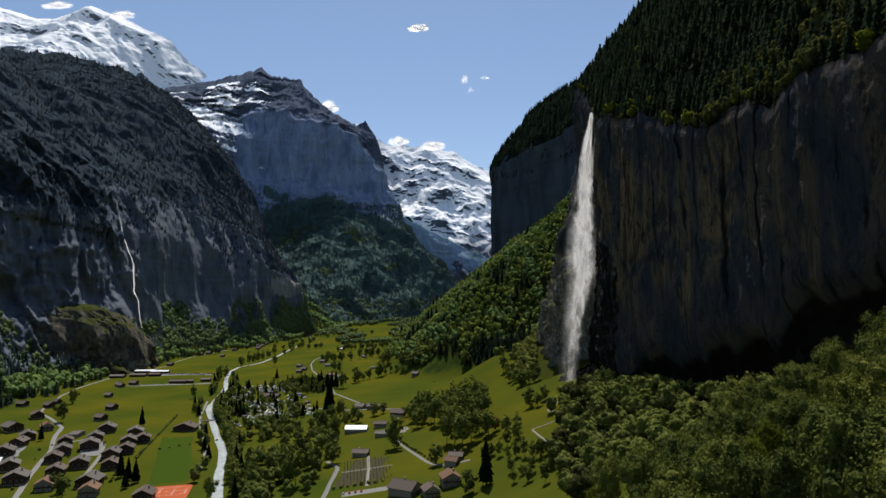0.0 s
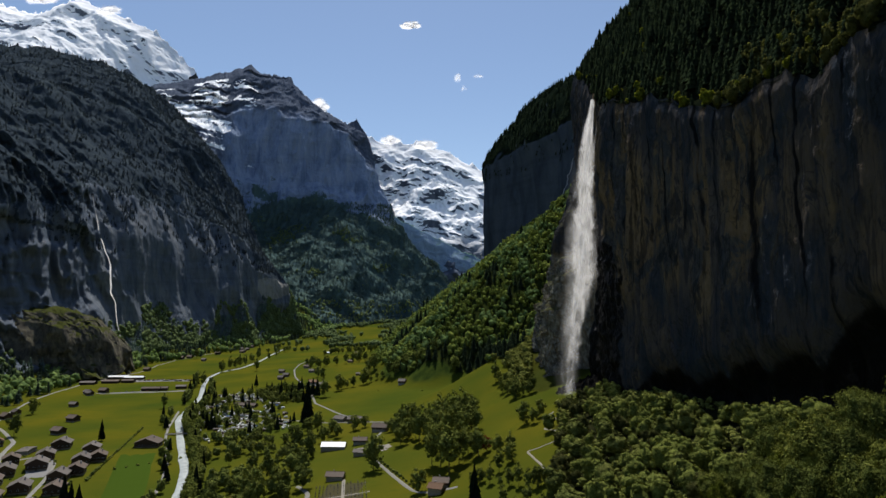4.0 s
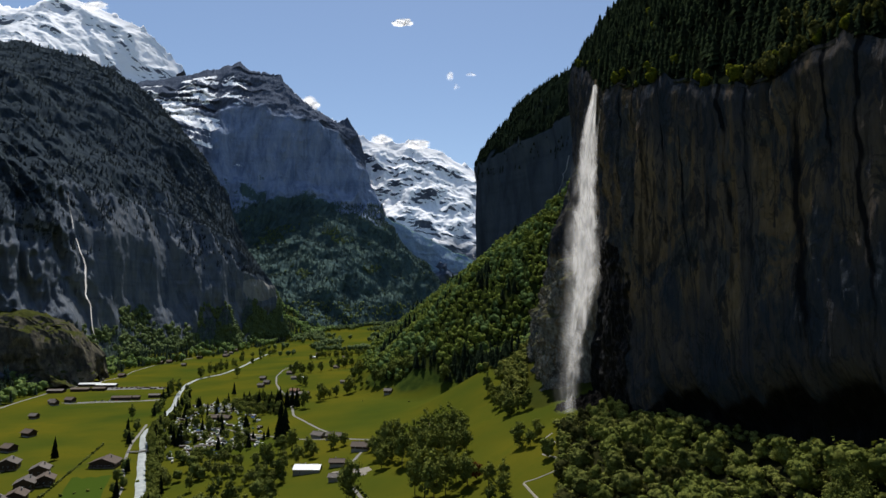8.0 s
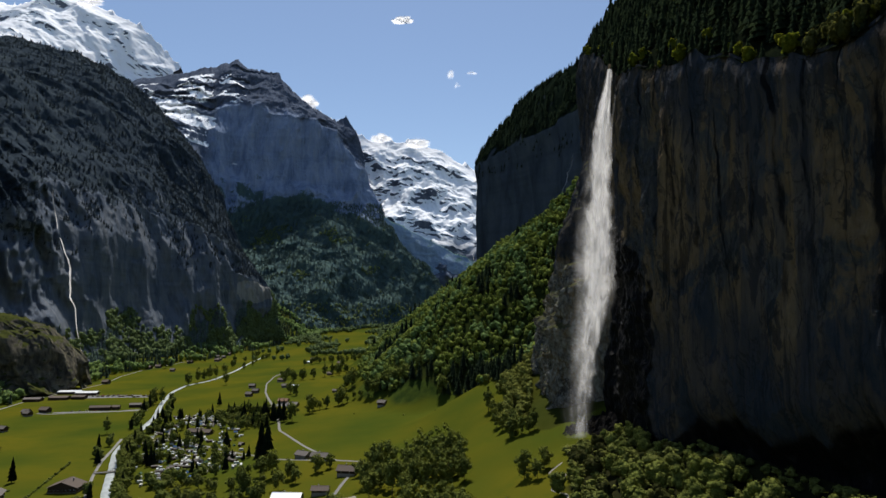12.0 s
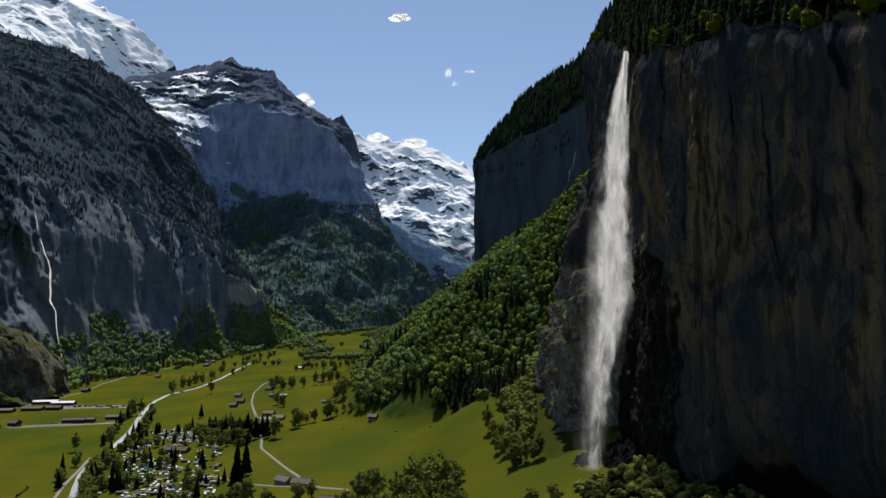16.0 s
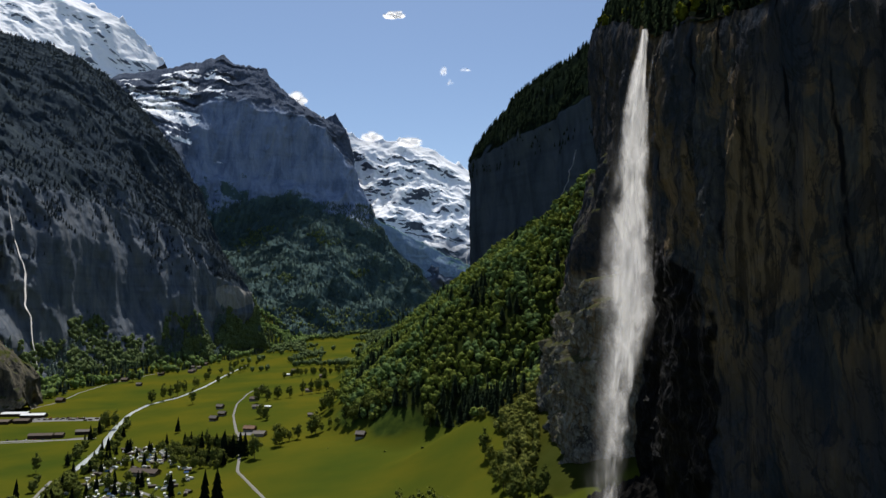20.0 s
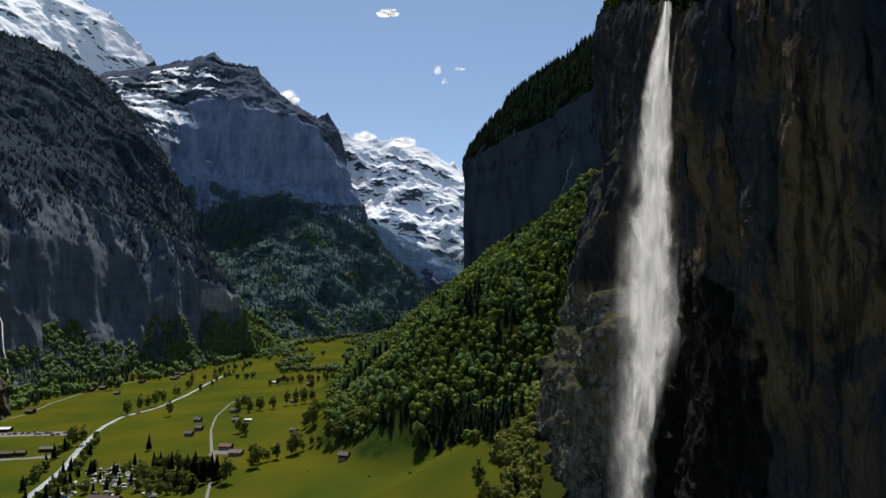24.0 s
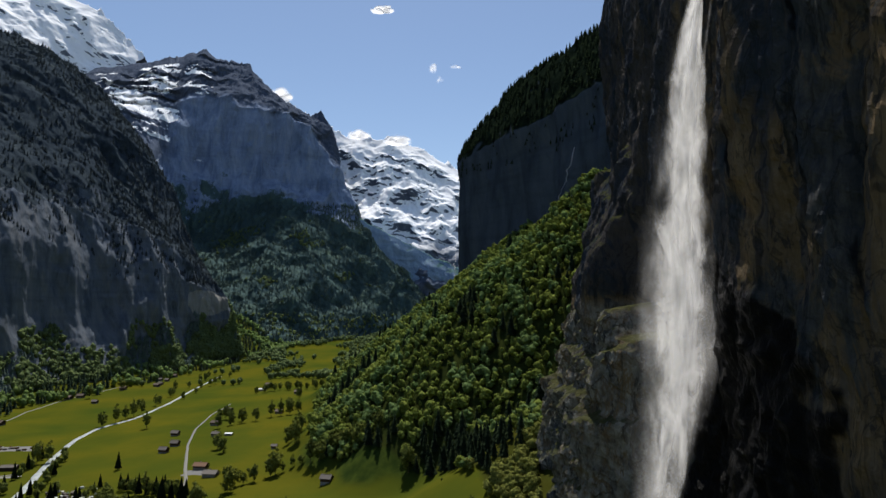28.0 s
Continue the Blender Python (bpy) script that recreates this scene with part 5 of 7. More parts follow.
def waterfall():
    m = water_veil_material("falling_water", 0.16, 1.62, 4.5, 9.0, 0.90)
    mist = water_veil_material("drifting_spray", 0.05, 2.6, 12.0, 24.0, 1.0)
    root = new("waterfall")
    root.location = (150, 752, 86)
    tagged(root, "tall white waterfall fraying into drifting veils of spray", "waterfall")
    n = 170
    s = np.linspace(0, 1, n)
    cx = np.interp(s, [0, 0.05, 0.13, 0.25, 0.37, 0.45, 0.57, 0.65, 0.73, 0.80, 0.90, 1], [176, 174.5, 170.5, 167.7, 165.5, 164.5, 164.5, 161, 156.5, 153, 149.5, 148])
    for _ in range(20):
        cx[1:-1] = (cx[:-2] + 2 * cx[1:-1] + cx[2:]) / 4
    cz = 397 - 314 * s
    half = 1.16 * np.interp(s, [0, 0.05, 0.13, 0.25, 0.37, 0.45, 0.57, 0.65, 0.75, 0.9, 1], [2.2, 4.3, 7.6, 10.7, 13.0, 15.0, 14.8, 12.8, 10.6, 9.0, 8.6])
    full = np.interp(s, [0, 0.03, 0.5, 0.68, 0.82, 1], [1.2, 1.05, 0.95, 0.76, 0.50, 0.38])
    for wide, off, lean, seed in ((1.0, 0.0, 0.0, 1), (0.5, -3.0, -1.3, 2)):
        veil("water_veil", root, cx + lean * s * 4, 752 - 3 * s + off, cz, half * wide, full, m, 19, seed, 2.2)
    late = np.interp(s, [0, 0.2, 0.55, 0.8, 1], [0, 0.2, 0.66, 0.55, 0.35])
    veil("spray", root, cx - 6 * s, 748 - 4 * s, cz, half * 1.6, late, mist, 15, 5, 4.0)
    veil("spray", root, cx - 9 * s, 744 - 4 * s, cz, half * 1.35, 0.8 * late, mist, 15, 8, 4.0)
    side = np.interp(s, [0, 0.05, 0.35, 0.6], [0.0, 0.5, 0.42, 0.0])
    veil("side_veil", root, cx + 8.5 - 2 * s, 757 - 3 * s, cz - 4, np.interp(s, [0, 0.3, 1], [1.0, 4.0, 6.0]), side, mist, 9, 6, 1.0)
    return root


waterfall()


def rock_mound(x, y, rx, ry, rise, seed):
    """Black wet rocks heaped at the foot of the wall."""
    u, v = np.meshgrid(np.linspace(-1, 1, 34), np.linspace(-1, 1, 34))
    r = np.hypot(u, v)
    X, Y = x + u * rx, y + v * ry
    lump = np.abs(fbm(X / 5, Y / 5, 0, 4, seed)) * 4.5
    Z = height(X, Y) + rise * smooth(1.0, 0.15, r) + lump * smooth(1.0, 0.7, r) - 1.5
    tagged(grid_object("rock_mound", np.stack([X, Y, Z], -1), WET_STONE, False), "heap of black wet rocks at the waterfall's foot", "rocks")


rock_mound(172, 758, 24, 26, 5, 301)
rock_mound(150, 770, 17, 14, 2.5, 302)


def thin_fall(name, label, line, width, off):
    """A far thread of water down a rock face."""
    z = np.array(line)[:, 2]
    q = np.stack([np.interp(np.linspace(z[0], z[-1], 60), z[::-1], np.array(line)[::-1, i]) for i in range(3)], -1)
    q[:, 0] += 3.5 * fbm(np.linspace(0, 9, 60), 0, 0, 3, 5) * np.sin(np.linspace(0, math.pi, 60))
    root = new(name)
    root.location = q[-1]
    tagged(root, label, "waterfall")
    half = np.interp(np.linspace(0, 1, 60), np.linspace(0, 1, len(width)), width)
    veil("water_thread", root, q[:, 0], q[:, 1] - off, q[:, 2], half, np.full(60, 1.0), THREAD, 7, 3, 1.5)


THREAD = water_veil_material("far_falling_water", 0.25, 1.3, 5.0, 30.0)


# ---- clouds ----
def cloud_material():
    m, nt, b = material("cloud")
    n = texture(nt, 45, 8, 0.62, (1, 1, 1.4), space="World", warp=0.3)
    b.inputs["Base Color"].default_value = (0.95, 0.95, 0.95, 1)
    b.inputs["Roughness"].default_value = 1
    b.inputs["Specular IOR Level"].default_value = 0
    tr, clear, ms, ma = (nt.nodes.new("ShaderNode" + k) for k in ("BsdfTranslucent", "BsdfTransparent", "MixShader", "MixShader"))
    tr.inputs[0].default_value = (0.95, 0.95, 0.95, 1)
    ms.inputs[0].default_value = 0.8
    up = nt.nodes.new("ShaderNodeCombineXYZ")
    up.inputs[1].default_value, up.inputs[2].default_value = -0.55, -0.83
    nt.links.new(up.outputs[0], tr.inputs["Normal"])
    nt.links.new(b.outputs[0], ms.inputs[1])
    nt.links.new(tr.outputs[0], ms.inputs[2])
    edge = nt.nodes.new("ShaderNodeAttribute")
    edge.attribute_name = "core"
    a = maths(nt, "ADD", maths(nt, "MULTIPLY", maths(nt, "SUBTRACT", n, 0.5), 0.9), edge.outputs["Fac"])
    put(nt, ma.inputs[0], maths(nt, "MULTIPLY", between(nt, a, 0.12, 0.95), between(nt, edge.outputs["Fac"], 0.0, 0.35)))
    nt.links.new(clear.outputs[0], ma.inputs[1])
    nt.links.new(ms.outputs[0], ma.inputs[2])
    nt.links.new(ma.outputs[0], nt.nodes["Material Output"].inputs["Surface"])
    return m


CLOUD = cloud_material()


def cloud(x, z, wide, tall, dense, seed):
    """A small far cloud: three ragged puffs side by side."""
    root = new("cloud")
    root.location = (x, 4700 if z > 1740 else 4850, z)
    tagged(root, "small white fair-weather cloud over the peaks" if dense > 0.8 else "thin wisp of white cloud in blue sky", "cloud", kind="structure")
    u, v = np.meshgrid(np.linspace(-1, 1, 17), np.linspace(-1, 1, 11))
    for k, (f, du, dv) in enumerate(((0.62, -0.26, -0.10), (0.70, 0.05, 0.06), (0.52, 0.36, -0.16))):
        r = np.hypot(u, v) + 0.25 * fbm(u * 1.6 + 3 * k, v * 1.6, seed, 3, seed)
        P = np.stack([(u * f + du) * wide * 0.62, 9 * r ** 2 - 5 * k, (v * f * 1.1 + dv) * tall * 0.62], -1)
        ob = grid_object("puff", P, CLOUD)
        ob.data.attributes.new("core", "FLOAT", "POINT").data.foreach_set("value", (dense * np.clip(1.15 - r, 0, 1)).reshape(-1).astype(np.float32))
        ob.parent = root


thin_fall("thin_waterfall", "thin white waterfall down the dark valley wall", [(-998, 1946, 526), (-950, 1892, 422), (-931, 1893, 354), (-904, 1887, 285), (-894, 1882, 208), (-888, 1894, 182), (-876, 1891, 122), (-858, 1884, 68)], [1.6, 2.4, 1.2, 2.6, 5.0, 2.4, 2.0, 1.2], 8)
thin_fall("valley_head_stream", "thin white stream down the rock beside the headland", [(152, 2150, 378), (150, 2150, 345), (147, 2150, 310), (148, 2150, 272)], [0.5, 0.7, 0.8, 0.6], 30)
thin_fall("cascade", "thin cascade on the shaded headland wall", [(372, 1770, 565), (360, 1770, 520), (342, 1770, 472), (324, 1770, 419)], [2.0, 3.0, 2.0, 2.5], 8)
for c in ((-185, 2235, 150, 66, 1.6, 1), (161, 1836, 60, 100, 0.5, 2), (207, 1759, 60, 66, 0.45, 3), (308, 1849, 90, 46, 0.5, 4), (-882, 1670, 166, 117, 1.2, 5),
          (-643, 1493, 156, 98, 1.1, 6), (-340, 1405, 166, 78, 1.1, 7), (-82, 1374, 195, 88, 1.2, 8), (-2410, 2336, 208, 85, 1.0, 9), (-2901, 2411, 245, 76, 0.9, 10)):
    cloud(*c)


# ---- roads, yards and bridge ----
def road(name, pts, width, mat, label, cat="road", lift=0.45, n=0):
    n = n or max(30, int(sum(math.dist(a, b) for a, b in zip(pts, pts[1:])) / 5))
    return tagged(ribbon(name, pts, width, mat, lift, n, 0.25, len(pts), 3), label, cat, kind="structure")


def patch(name, cx, cy, w, l, turn, mat, label, lift=0.3, ragged=0.0, kind="structure", cat="yard"):
    """A patch of ground laid over the slope."""
    u, v = np.meshgrid(np.linspace(-0.5, 0.5, max(4, int(w / 4))), np.linspace(-0.5, 0.5, max(4, int(l / 4))))
    c, s = math.cos(radians(turn)), math.sin(radians(turn))
    f = 1 + ragged * fbm(u * 5, v * 5, 0, 3, int(cx) % 97)
    x, y = cx + (u * w * c - v * l * s) * f, cy + (u * w * s + v * l * c) * f
    z = height(x, y) + lift
    z[0], z[-1], z[:, 0], z[:, -1] = z[0] - 0.7, z[-1] - 0.7, z[:, 0] - 0.7, z[:, -1] - 0.7
    return tagged(grid_object(name, np.stack([x, y, z], -1), mat), label, cat, kind=kind)


road("road_1", [(-345, 520), (-378, 589), (-412, 661), (-453, 764), (-500, 850), (-527, 913), (-580, 973), (-620, 1012), (-663, 1103), (-702, 1216), (-724, 1336), (-738, 1450), (-732, 1545), (-722, 1716), (-752, 1860), (-758, 1990), (-735, 2180), (-712, 2345)], [6.2, 6.2, 6.2, 5.5, 4.7, 4.7, 3.9, 3.9, 3.9, 3.9, 3.1], ROAD, "pale asphalt valley road through the village and meadows")
road("road_2", [(-640, 1330), (-622, 1318), (-549, 1334), (-485, 1374)], 4.7, ROAD, "pale farm road across the meadow")
road("road_3", [(-48, 890), (-79, 909), (-102, 952), (-135, 1017), (-182, 1105), (-208, 1210), (-232, 1290), (-250, 1340), (-297, 1488), (-327, 1618), (-349, 1774), (-351, 1917)], [3.9, 3.9, 3.9, 4.7, 4.7, 3.9, 3.9, 3.9, 3.1], ROAD, "narrow pale lane winding up the valley")
road("road_4", [(-100, 540), (-101, 600), (-101, 641), (-116, 665)], 4.7, ROAD, "pale lane beside the cemetery")
road("road_5", [(25, 600), (-1, 606), (-11, 615), (-28, 658), (-51, 723), (-66, 765), (-60, 815), (-48, 890)], 3.9, ROAD, "village lane rising past the cemetery hedge")
road("road_6", [(-245, 660), (-262, 727), (-289, 805), (-317, 868), (-345, 935), (-370, 1005), (-405, 1130)], 3.9, ROAD, "pale road on the river bank")
road("road_7", [(-341, 1126), (-300, 1088), (-260, 1049), (-192, 984), (-150, 948), (-79, 909)], [5.5, 4.7, 3.9, 3.9, 3.9], ROAD, "campsite drive of pale asphalt")
road("road_8", [(-341, 1126), (-350, 1160), (-368, 1200)], 4.7, ROAD, "short pale campsite drive")
road("road_9", [(-470, 800), (-440, 835), (-410, 800), (-385, 745), (-350, 640)], 4.7, ROAD, "pale village lane between chalets")
road("footpath", [(92, 545), (89, 562), (83, 618), (91, 614), (106, 613), (112, 640), (104, 660), (119, 677), (108, 692), (121, 704)], 1.9, GRAVEL, "zigzag gravel footpath climbing to the waterfall", "path", n=120)
patch("yard_1", -600, 1518, 130, 38, 8, YARD, "grey gravel yard of a sawmill", ragged=0.1)
patch("yard_2", -545, 1348, 150, 16, 12, YARD, "grey gravel yard along the farm road", ragged=0.1)
patch("yard_3", -66, 562, 44, 18, 8, ROAD, "grey asphalt car park")
patch("yard_4", -410, 770, 26, 70, 25, YARD, "gravel yard between chalets", ragged=0.2)
patch("yard_5", -500, 760, 34, 60, 25, YARD, "gravel yard beside the road", ragged=0.2)
patch("yard_6", -72, 620, 46, 84, -6, BED, "grey-brown gravel ground of the cemetery", lift=0.2, ragged=0.12)
patch("yard_11", -52, 640, 16, 40, -6, MEADOW, "mown lawn beside the graves", lift=0.42, ragged=0.2)
road("cemetery_path", [(-66, 575), (-70, 625), (-76, 672)], 4, GRAVEL, "pale gravel path between the graves", "path")
road("cemetery_path", [(-95, 622), (-72, 626), (-48, 630)], 3, GRAVEL, "pale gravel path between the graves", "path")
patch("yard_7", -300, 738, 44, 224, 20, LAWN, "bright mown lawn between chalets and river", lift=0.12, ragged=0.05)
patch("yard_9", -60, 770, 40, 30, 0, GRAVEL, "pale gravel yard behind a white-roofed hall", ragged=0.2)
patch("yard_10", -228, 1318, 34, 30, 0, YARD, "farm yard beside the lane", ragged=0.25)


def boxes(*specs):
    """One mesh of several boxes, each (x0, x1, y0, y1, z0, z1)."""
    V, Fc = [], []
    for x0, x1, y0, y1, z0, z1 in specs:
        n = len(V)
        V += [(x, y, z) for z in (z0, z1) for x, y in ((x0, y0), (x1, y0), (x1, y1), (x0, y1))]
        Fc += [tuple(n + i for i in f) for f in ((0, 3, 2, 1), (4, 5, 6, 7), (0, 1, 5, 4), (1, 2, 6, 5), (2, 3, 7, 6), (3, 0, 4, 7))]
    return V, Fc


def part(name, shape, mat, parent, label=""):
    return mesh_object(name, shape[0], shape[1], mat, parent, False, label)


def gable(w, l, z0, h, rise):
    """A wall body with gables to both ends; the ridge runs along y."""
    V = [(-w / 2, -l / 2, z0), (w / 2, -l / 2, z0), (w / 2, l / 2, z0), (-w / 2, l / 2, z0), (-w / 2, -l / 2, h), (w / 2, -l / 2, h), (w / 2, l / 2, h), (-w / 2, l / 2, h), (0, -l / 2, h + rise), (0, l / 2, h + rise)]
    Fc = [(0, 1, 5, 8, 4), (3, 7, 9, 6, 2), (1, 2, 6, 5), (3, 0, 4, 7), (5, 6, 9, 8), (7, 4, 8, 9), (0, 3, 2, 1)]
    return V, Fc


def slab(w, l, h, rise, side, over, thick):
    """One roof slope with eaves."""
    k = rise / (w / 2)
    x1, y1 = (w / 2 + over) * side, l / 2 + over
    V = []
    for dz in (0, thick):
        V += [(0, -y1, h + rise + dz + 0.05), (x1, -y1, h - over * k + dz + 0.05), (x1, y1, h - over * k + dz + 0.05), (0, y1, h + rise + dz + 0.05)]
    Fc = [(0, 1, 2, 3), (7, 6, 5, 4), (0, 4, 5, 1), (1, 5, 6, 2), (2, 6, 7, 3), (3, 7, 4, 0)]
    return V, (Fc if side < 0 else [f[::-1] for f in Fc])


def house(name, label, w, l, low, h, rise, walls, roof, over=1.1, plan="chalet", cat="house"):
    """A gabled house, its gable to -y. low: top of the plastered storey."""
    root = tagged(new(name), label, cat)
    if low > 0:
        part("ground_storey", boxes((-w / 2 + 0.08, w / 2 - 0.08, -l / 2 + 0.08, l / 2 - 0.08, -4, low)), PLASTER if plan == "chalet" else STONE, root, "pale plastered ground storey" if plan == "chalet" else "")
    part("wall", gable(w, l, low if low > 0 else -4, h, rise), walls, root)
    for side in (-1, 1):
        part("roof_slope", slab(w, l, h, rise, side, over, 0.28), roof, root)
    part("ridge_cap", boxes((-0.25, 0.25, -l / 2 - over, l / 2 + over, h + rise + 0.2, h + rise + 0.42)), roof, root)
    def window(x, y, z, ww, wh, ax):
        f = 0.09
        if ax == "y":
            fr = part("window", boxes((x - ww / 2, x + ww / 2, y - f, y + f, z, z + f), (x - ww / 2, x + ww / 2, y - f, y + f, z + wh - f, z + wh), (x - ww / 2, x - ww / 2 + f, y - f, y + f, z + f, z + wh - f), (x + ww / 2 - f, x + ww / 2, y - f, y + f, z + f, z + wh - f)), WHITE, root)
            part("pane", boxes((x - ww / 2 + f, x + ww / 2 - f, y - 0.05, y + 0.05, z + f, z + wh - f)), GLASS, fr)
        else:
            fr = part("window", boxes((x - f, x + f, y - ww / 2, y + ww / 2, z, z + f), (x - f, x + f, y - ww / 2, y + ww / 2, z + wh - f, z + wh), (x - f, x + f, y - ww / 2, y - ww / 2 + f, z + f, z + wh - f), (x - f, x + f, y + ww / 2 - f, y + ww / 2, z + f, z + wh - f)), WHITE, root)
            part("pane", boxes((x - 0.05, x + 0.05, y - ww / 2 + f, y + ww / 2 - f, z + f, z + wh - f)), GLASS, fr)
    if plan == "chalet":
        n = max(2, int(w / 3.4))
        for z in ([0.9] if low > 0 else []) + [low + 0.9]:
            for i in range(n):
                window((i + 0.5) / n * w - w / 2, -l / 2, z, 1.3, 1.3, "y")
        for y in (-l / 4, l / 4):
            window(-w / 2, y, low + 0.8, 1.2, 1.2, "x")
            window(w / 2, y, low + 0.8, 1.2, 1.2, "x")
        part("balcony", boxes((-w / 2 - 0.3, w / 2 + 0.3, -l / 2 - 1.3, -l / 2, low + 0.1, low + 0.28), (-w / 2 - 0.3, w / 2 + 0.3, -l / 2 - 1.35, -l / 2 - 1.25, low + 0.28, low + 1.2)), HONEY, root, "wooden balcony")
        part("chimney", boxes((w * 0.18, w * 0.18 + 0.9, l * 0.1, l * 0.1 + 0.9, h, h + rise + 0.9), (w * 0.18 - 0.12, w * 0.18 + 1.02, l * 0.1 - 0.12, l * 0.1 + 1.02, h + rise + 0.9, h + rise + 1.05)), STONE, root)
        part("door", boxes((-0.6, 0.6, -l / 2 - 0.06, -l / 2 + 0.05, 0.0, 2.1)), TIMBER, root)
    else:
        part("door", boxes((-1.3, 1.3, -l / 2 - 0.07, -l / 2 + 0.05, max(low, 0.0), max(low, 0) + 2.6)), HONEY, root)
        part("hatch", boxes((-0.6, 0.6, -l / 2 - 0.07, -l / 2 + 0.05, h + 0.2, h + 1.2)), TIMBER, root)
    return root


def stand(ob, x, y, turn, sink=0.15):
    ob.matrix_basis = pose(x, y, float(height(x, y)) - sink, 0, 0, turn) @ Matrix.Diagonal((*ob.scale, 1))


def repeat(ob, places, group, grow=1.0):
    """First place takes the thing itself, the others take copies: (x, y, turn, size)."""
    ob["group"] = group
    for x, y, turn, *size in places[1:]:
        k = grow * (size[0] if size else 1)
        o = copy_thing(ob, pose(x, y, float(height(x, y)) - 0.15, 0, 0, turn))
        o.scale = (k, k, k)
    ob.scale = (grow,) * 3
    stand(ob, *places[0][:3])


# ---- village ----
V = "village houses"
repeat(house("chalet", "dark timber chalet with plastered ground storey and brown roof", 12, 13, 1.6, 5.6, 3.0, TIMBER, ROOF), [(-387, 663, 20), (-420, 714, 24), (-457, 799, 30), (-361, 754, 18), (-367, 809, 22), (-510, 795, 10), (-262, 583, 12), (-598, 971, 40), (-346, 690, 16)], V, 1.3)
repeat(house("chalet", "honey-brown timber chalet under a grey roof", 13, 14, 1.6, 5.8, 3.2, HONEY, SLATE), [(-380, 693, 22), (-431, 750, 28), (-430, 817, 25), (-394, 846, 20), (-367, 733, 15), (-444, 679, 30), (-378, 795, 20), (-524, 833, 35)], V, 1.3)
repeat(house("chalet", "broad dark chalet with grey-brown roof and long balcony", 15, 15, 1.6, 6.0, 3.6, TIMBER, SLATE), [(-414, 775, 26), (-444, 873, 18), (-407, 633, 22), (-492, 742, 24), (-333, 626, 10), (-576, 882, 60)], V, 1.3)
repeat(house("house", "pale plastered house with rust-brown tile roof", 11, 12, 2.8, 5.6, 3.0, PLASTER, TILE), [(-366, 611, 20), (-317, 596, 15), (6, 552, 12), (-536, 892, 40), (8, 601, 70, 0.7)], V, 1.3)
big = house("chalet", "large dark timber chalet with a wide low gable beside the river", 27, 20, 1.4, 6.0, 5.0, TIMBER, ROOF, 2.0)
stand(big, -345, 885, 4)
stand(house("hall", "long low hall with a flat grey roof in the village", 26, 12, 0, 4.6, 1.0, PLASTER, SLATE, 0.5), -472, 850, 100)
stand(house("hall", "white-walled hall under a flat white roof beside the road", 13, 20, 0, 4.2, 0.7, PLASTER, METAL_ROOF, 0.4), -478, 705, 28)
stand(house("hall", "low hall with a bright white sheet-metal roof", 15, 26, 0, 4.0, 3.4, PLASTER, METAL_ROOF, 0.4), -104, 794, 88)
stand(house("chalet", "dark-roofed house beside the white-roofed hall", 9, 14, 2.6, 4.8, 2.4, TIMBER, ROOF), -76, 800, 90)
stand(house("house", "low pale house beside the lane", 8, 17, 2.4, 4.0, 2.0, PLASTER, SLATE), -68, 752, 80)
stand(house("chalet", "dark brown farmhouse with a broad brown roof", 13, 17, 2.8, 5.6, 3.4, TIMBER, ROOF), -58, 848, 80)
stand(house("house", "small dark-roofed house beside the cemetery", 10, 15, 2.4, 4.6, 2.6, PLASTER, ROOF), -84, 676, 84)
stand(house("house", "large house with a steep dark brown roof", 17, 22, 3.0, 6.0, 5.0, PLASTER, ROOF), -31, 545, 60)
stand(house("house", "dark-roofed house with pale walls", 12, 13, 2.8, 5.6, 3.6, PLASTER, ROOF), -10, 534, 15)
stand(house("chalet", "small brown house under dark roof beside the meadow", 10, 12, 2.6, 5.0, 2.6, HONEY, ROOF), 12, 612, 80)
stand(house("house", "grey-roofed farmhouse among trees by the lane", 11, 15, 2.6, 5.0, 3.0, PLASTER, SLATE), -118, 940, 60)
stand(house("house", "wide grey-roofed house among trees by the lane", 11, 18, 2.6, 5.0, 3.0, HONEY, SLATE), -96, 920, 75)
stand(house("campsite_building", "long dark-roofed service building on the campsite", 12, 34, 2.6, 4.6, 3.0, TIMBER, ROOF), -298, 1132, 78)
stand(house("farmhouse", "dark timber farmhouse beside the lane", 12, 15, 2.8, 5.4, 3.0, TIMBER, ROOF), -300, 1640, 75)
stand(house("house", "dark small house beside the lane", 9, 12, 2.4, 4.6, 2.6, TIMBER, SLATE), -271, 1542, 80)
stand(house("shed", "small shed with a bright white roof", 8, 12, 0, 3.0, 1.2, PLASTER, METAL_ROOF, 0.4, "barn", "shed"), -250, 1541, 84)
stand(house("farmhouse", "farmhouse with a rust-brown roof beside the lane", 12, 16, 2.8, 5.4, 3.0, HONEY, TILE), -228, 1334, 82)
stand(house("house", "grey-roofed farm building beside the lane", 14, 16, 2.4, 4.6, 2.8, PLASTER, SLATE), -204, 1296, 84)
stand(house("house", "white-roofed house among far trees", 10, 18, 0, 4.4, 1.6, PLASTER, METAL_ROOF, 0.4), -330, 2124, 85)
stand(house("chalet", "brown chalet beside tall trees on the meadow", 11, 13, 2.6, 5.0, 2.8, TIMBER, ROOF), -210, 1738, 80)
stand(house("farmhouse", "dark farmhouse at the meadow's upper lane", 13, 15, 2.8, 5.4, 3.0, TIMBER, ROOF), -326, 1810, 78)

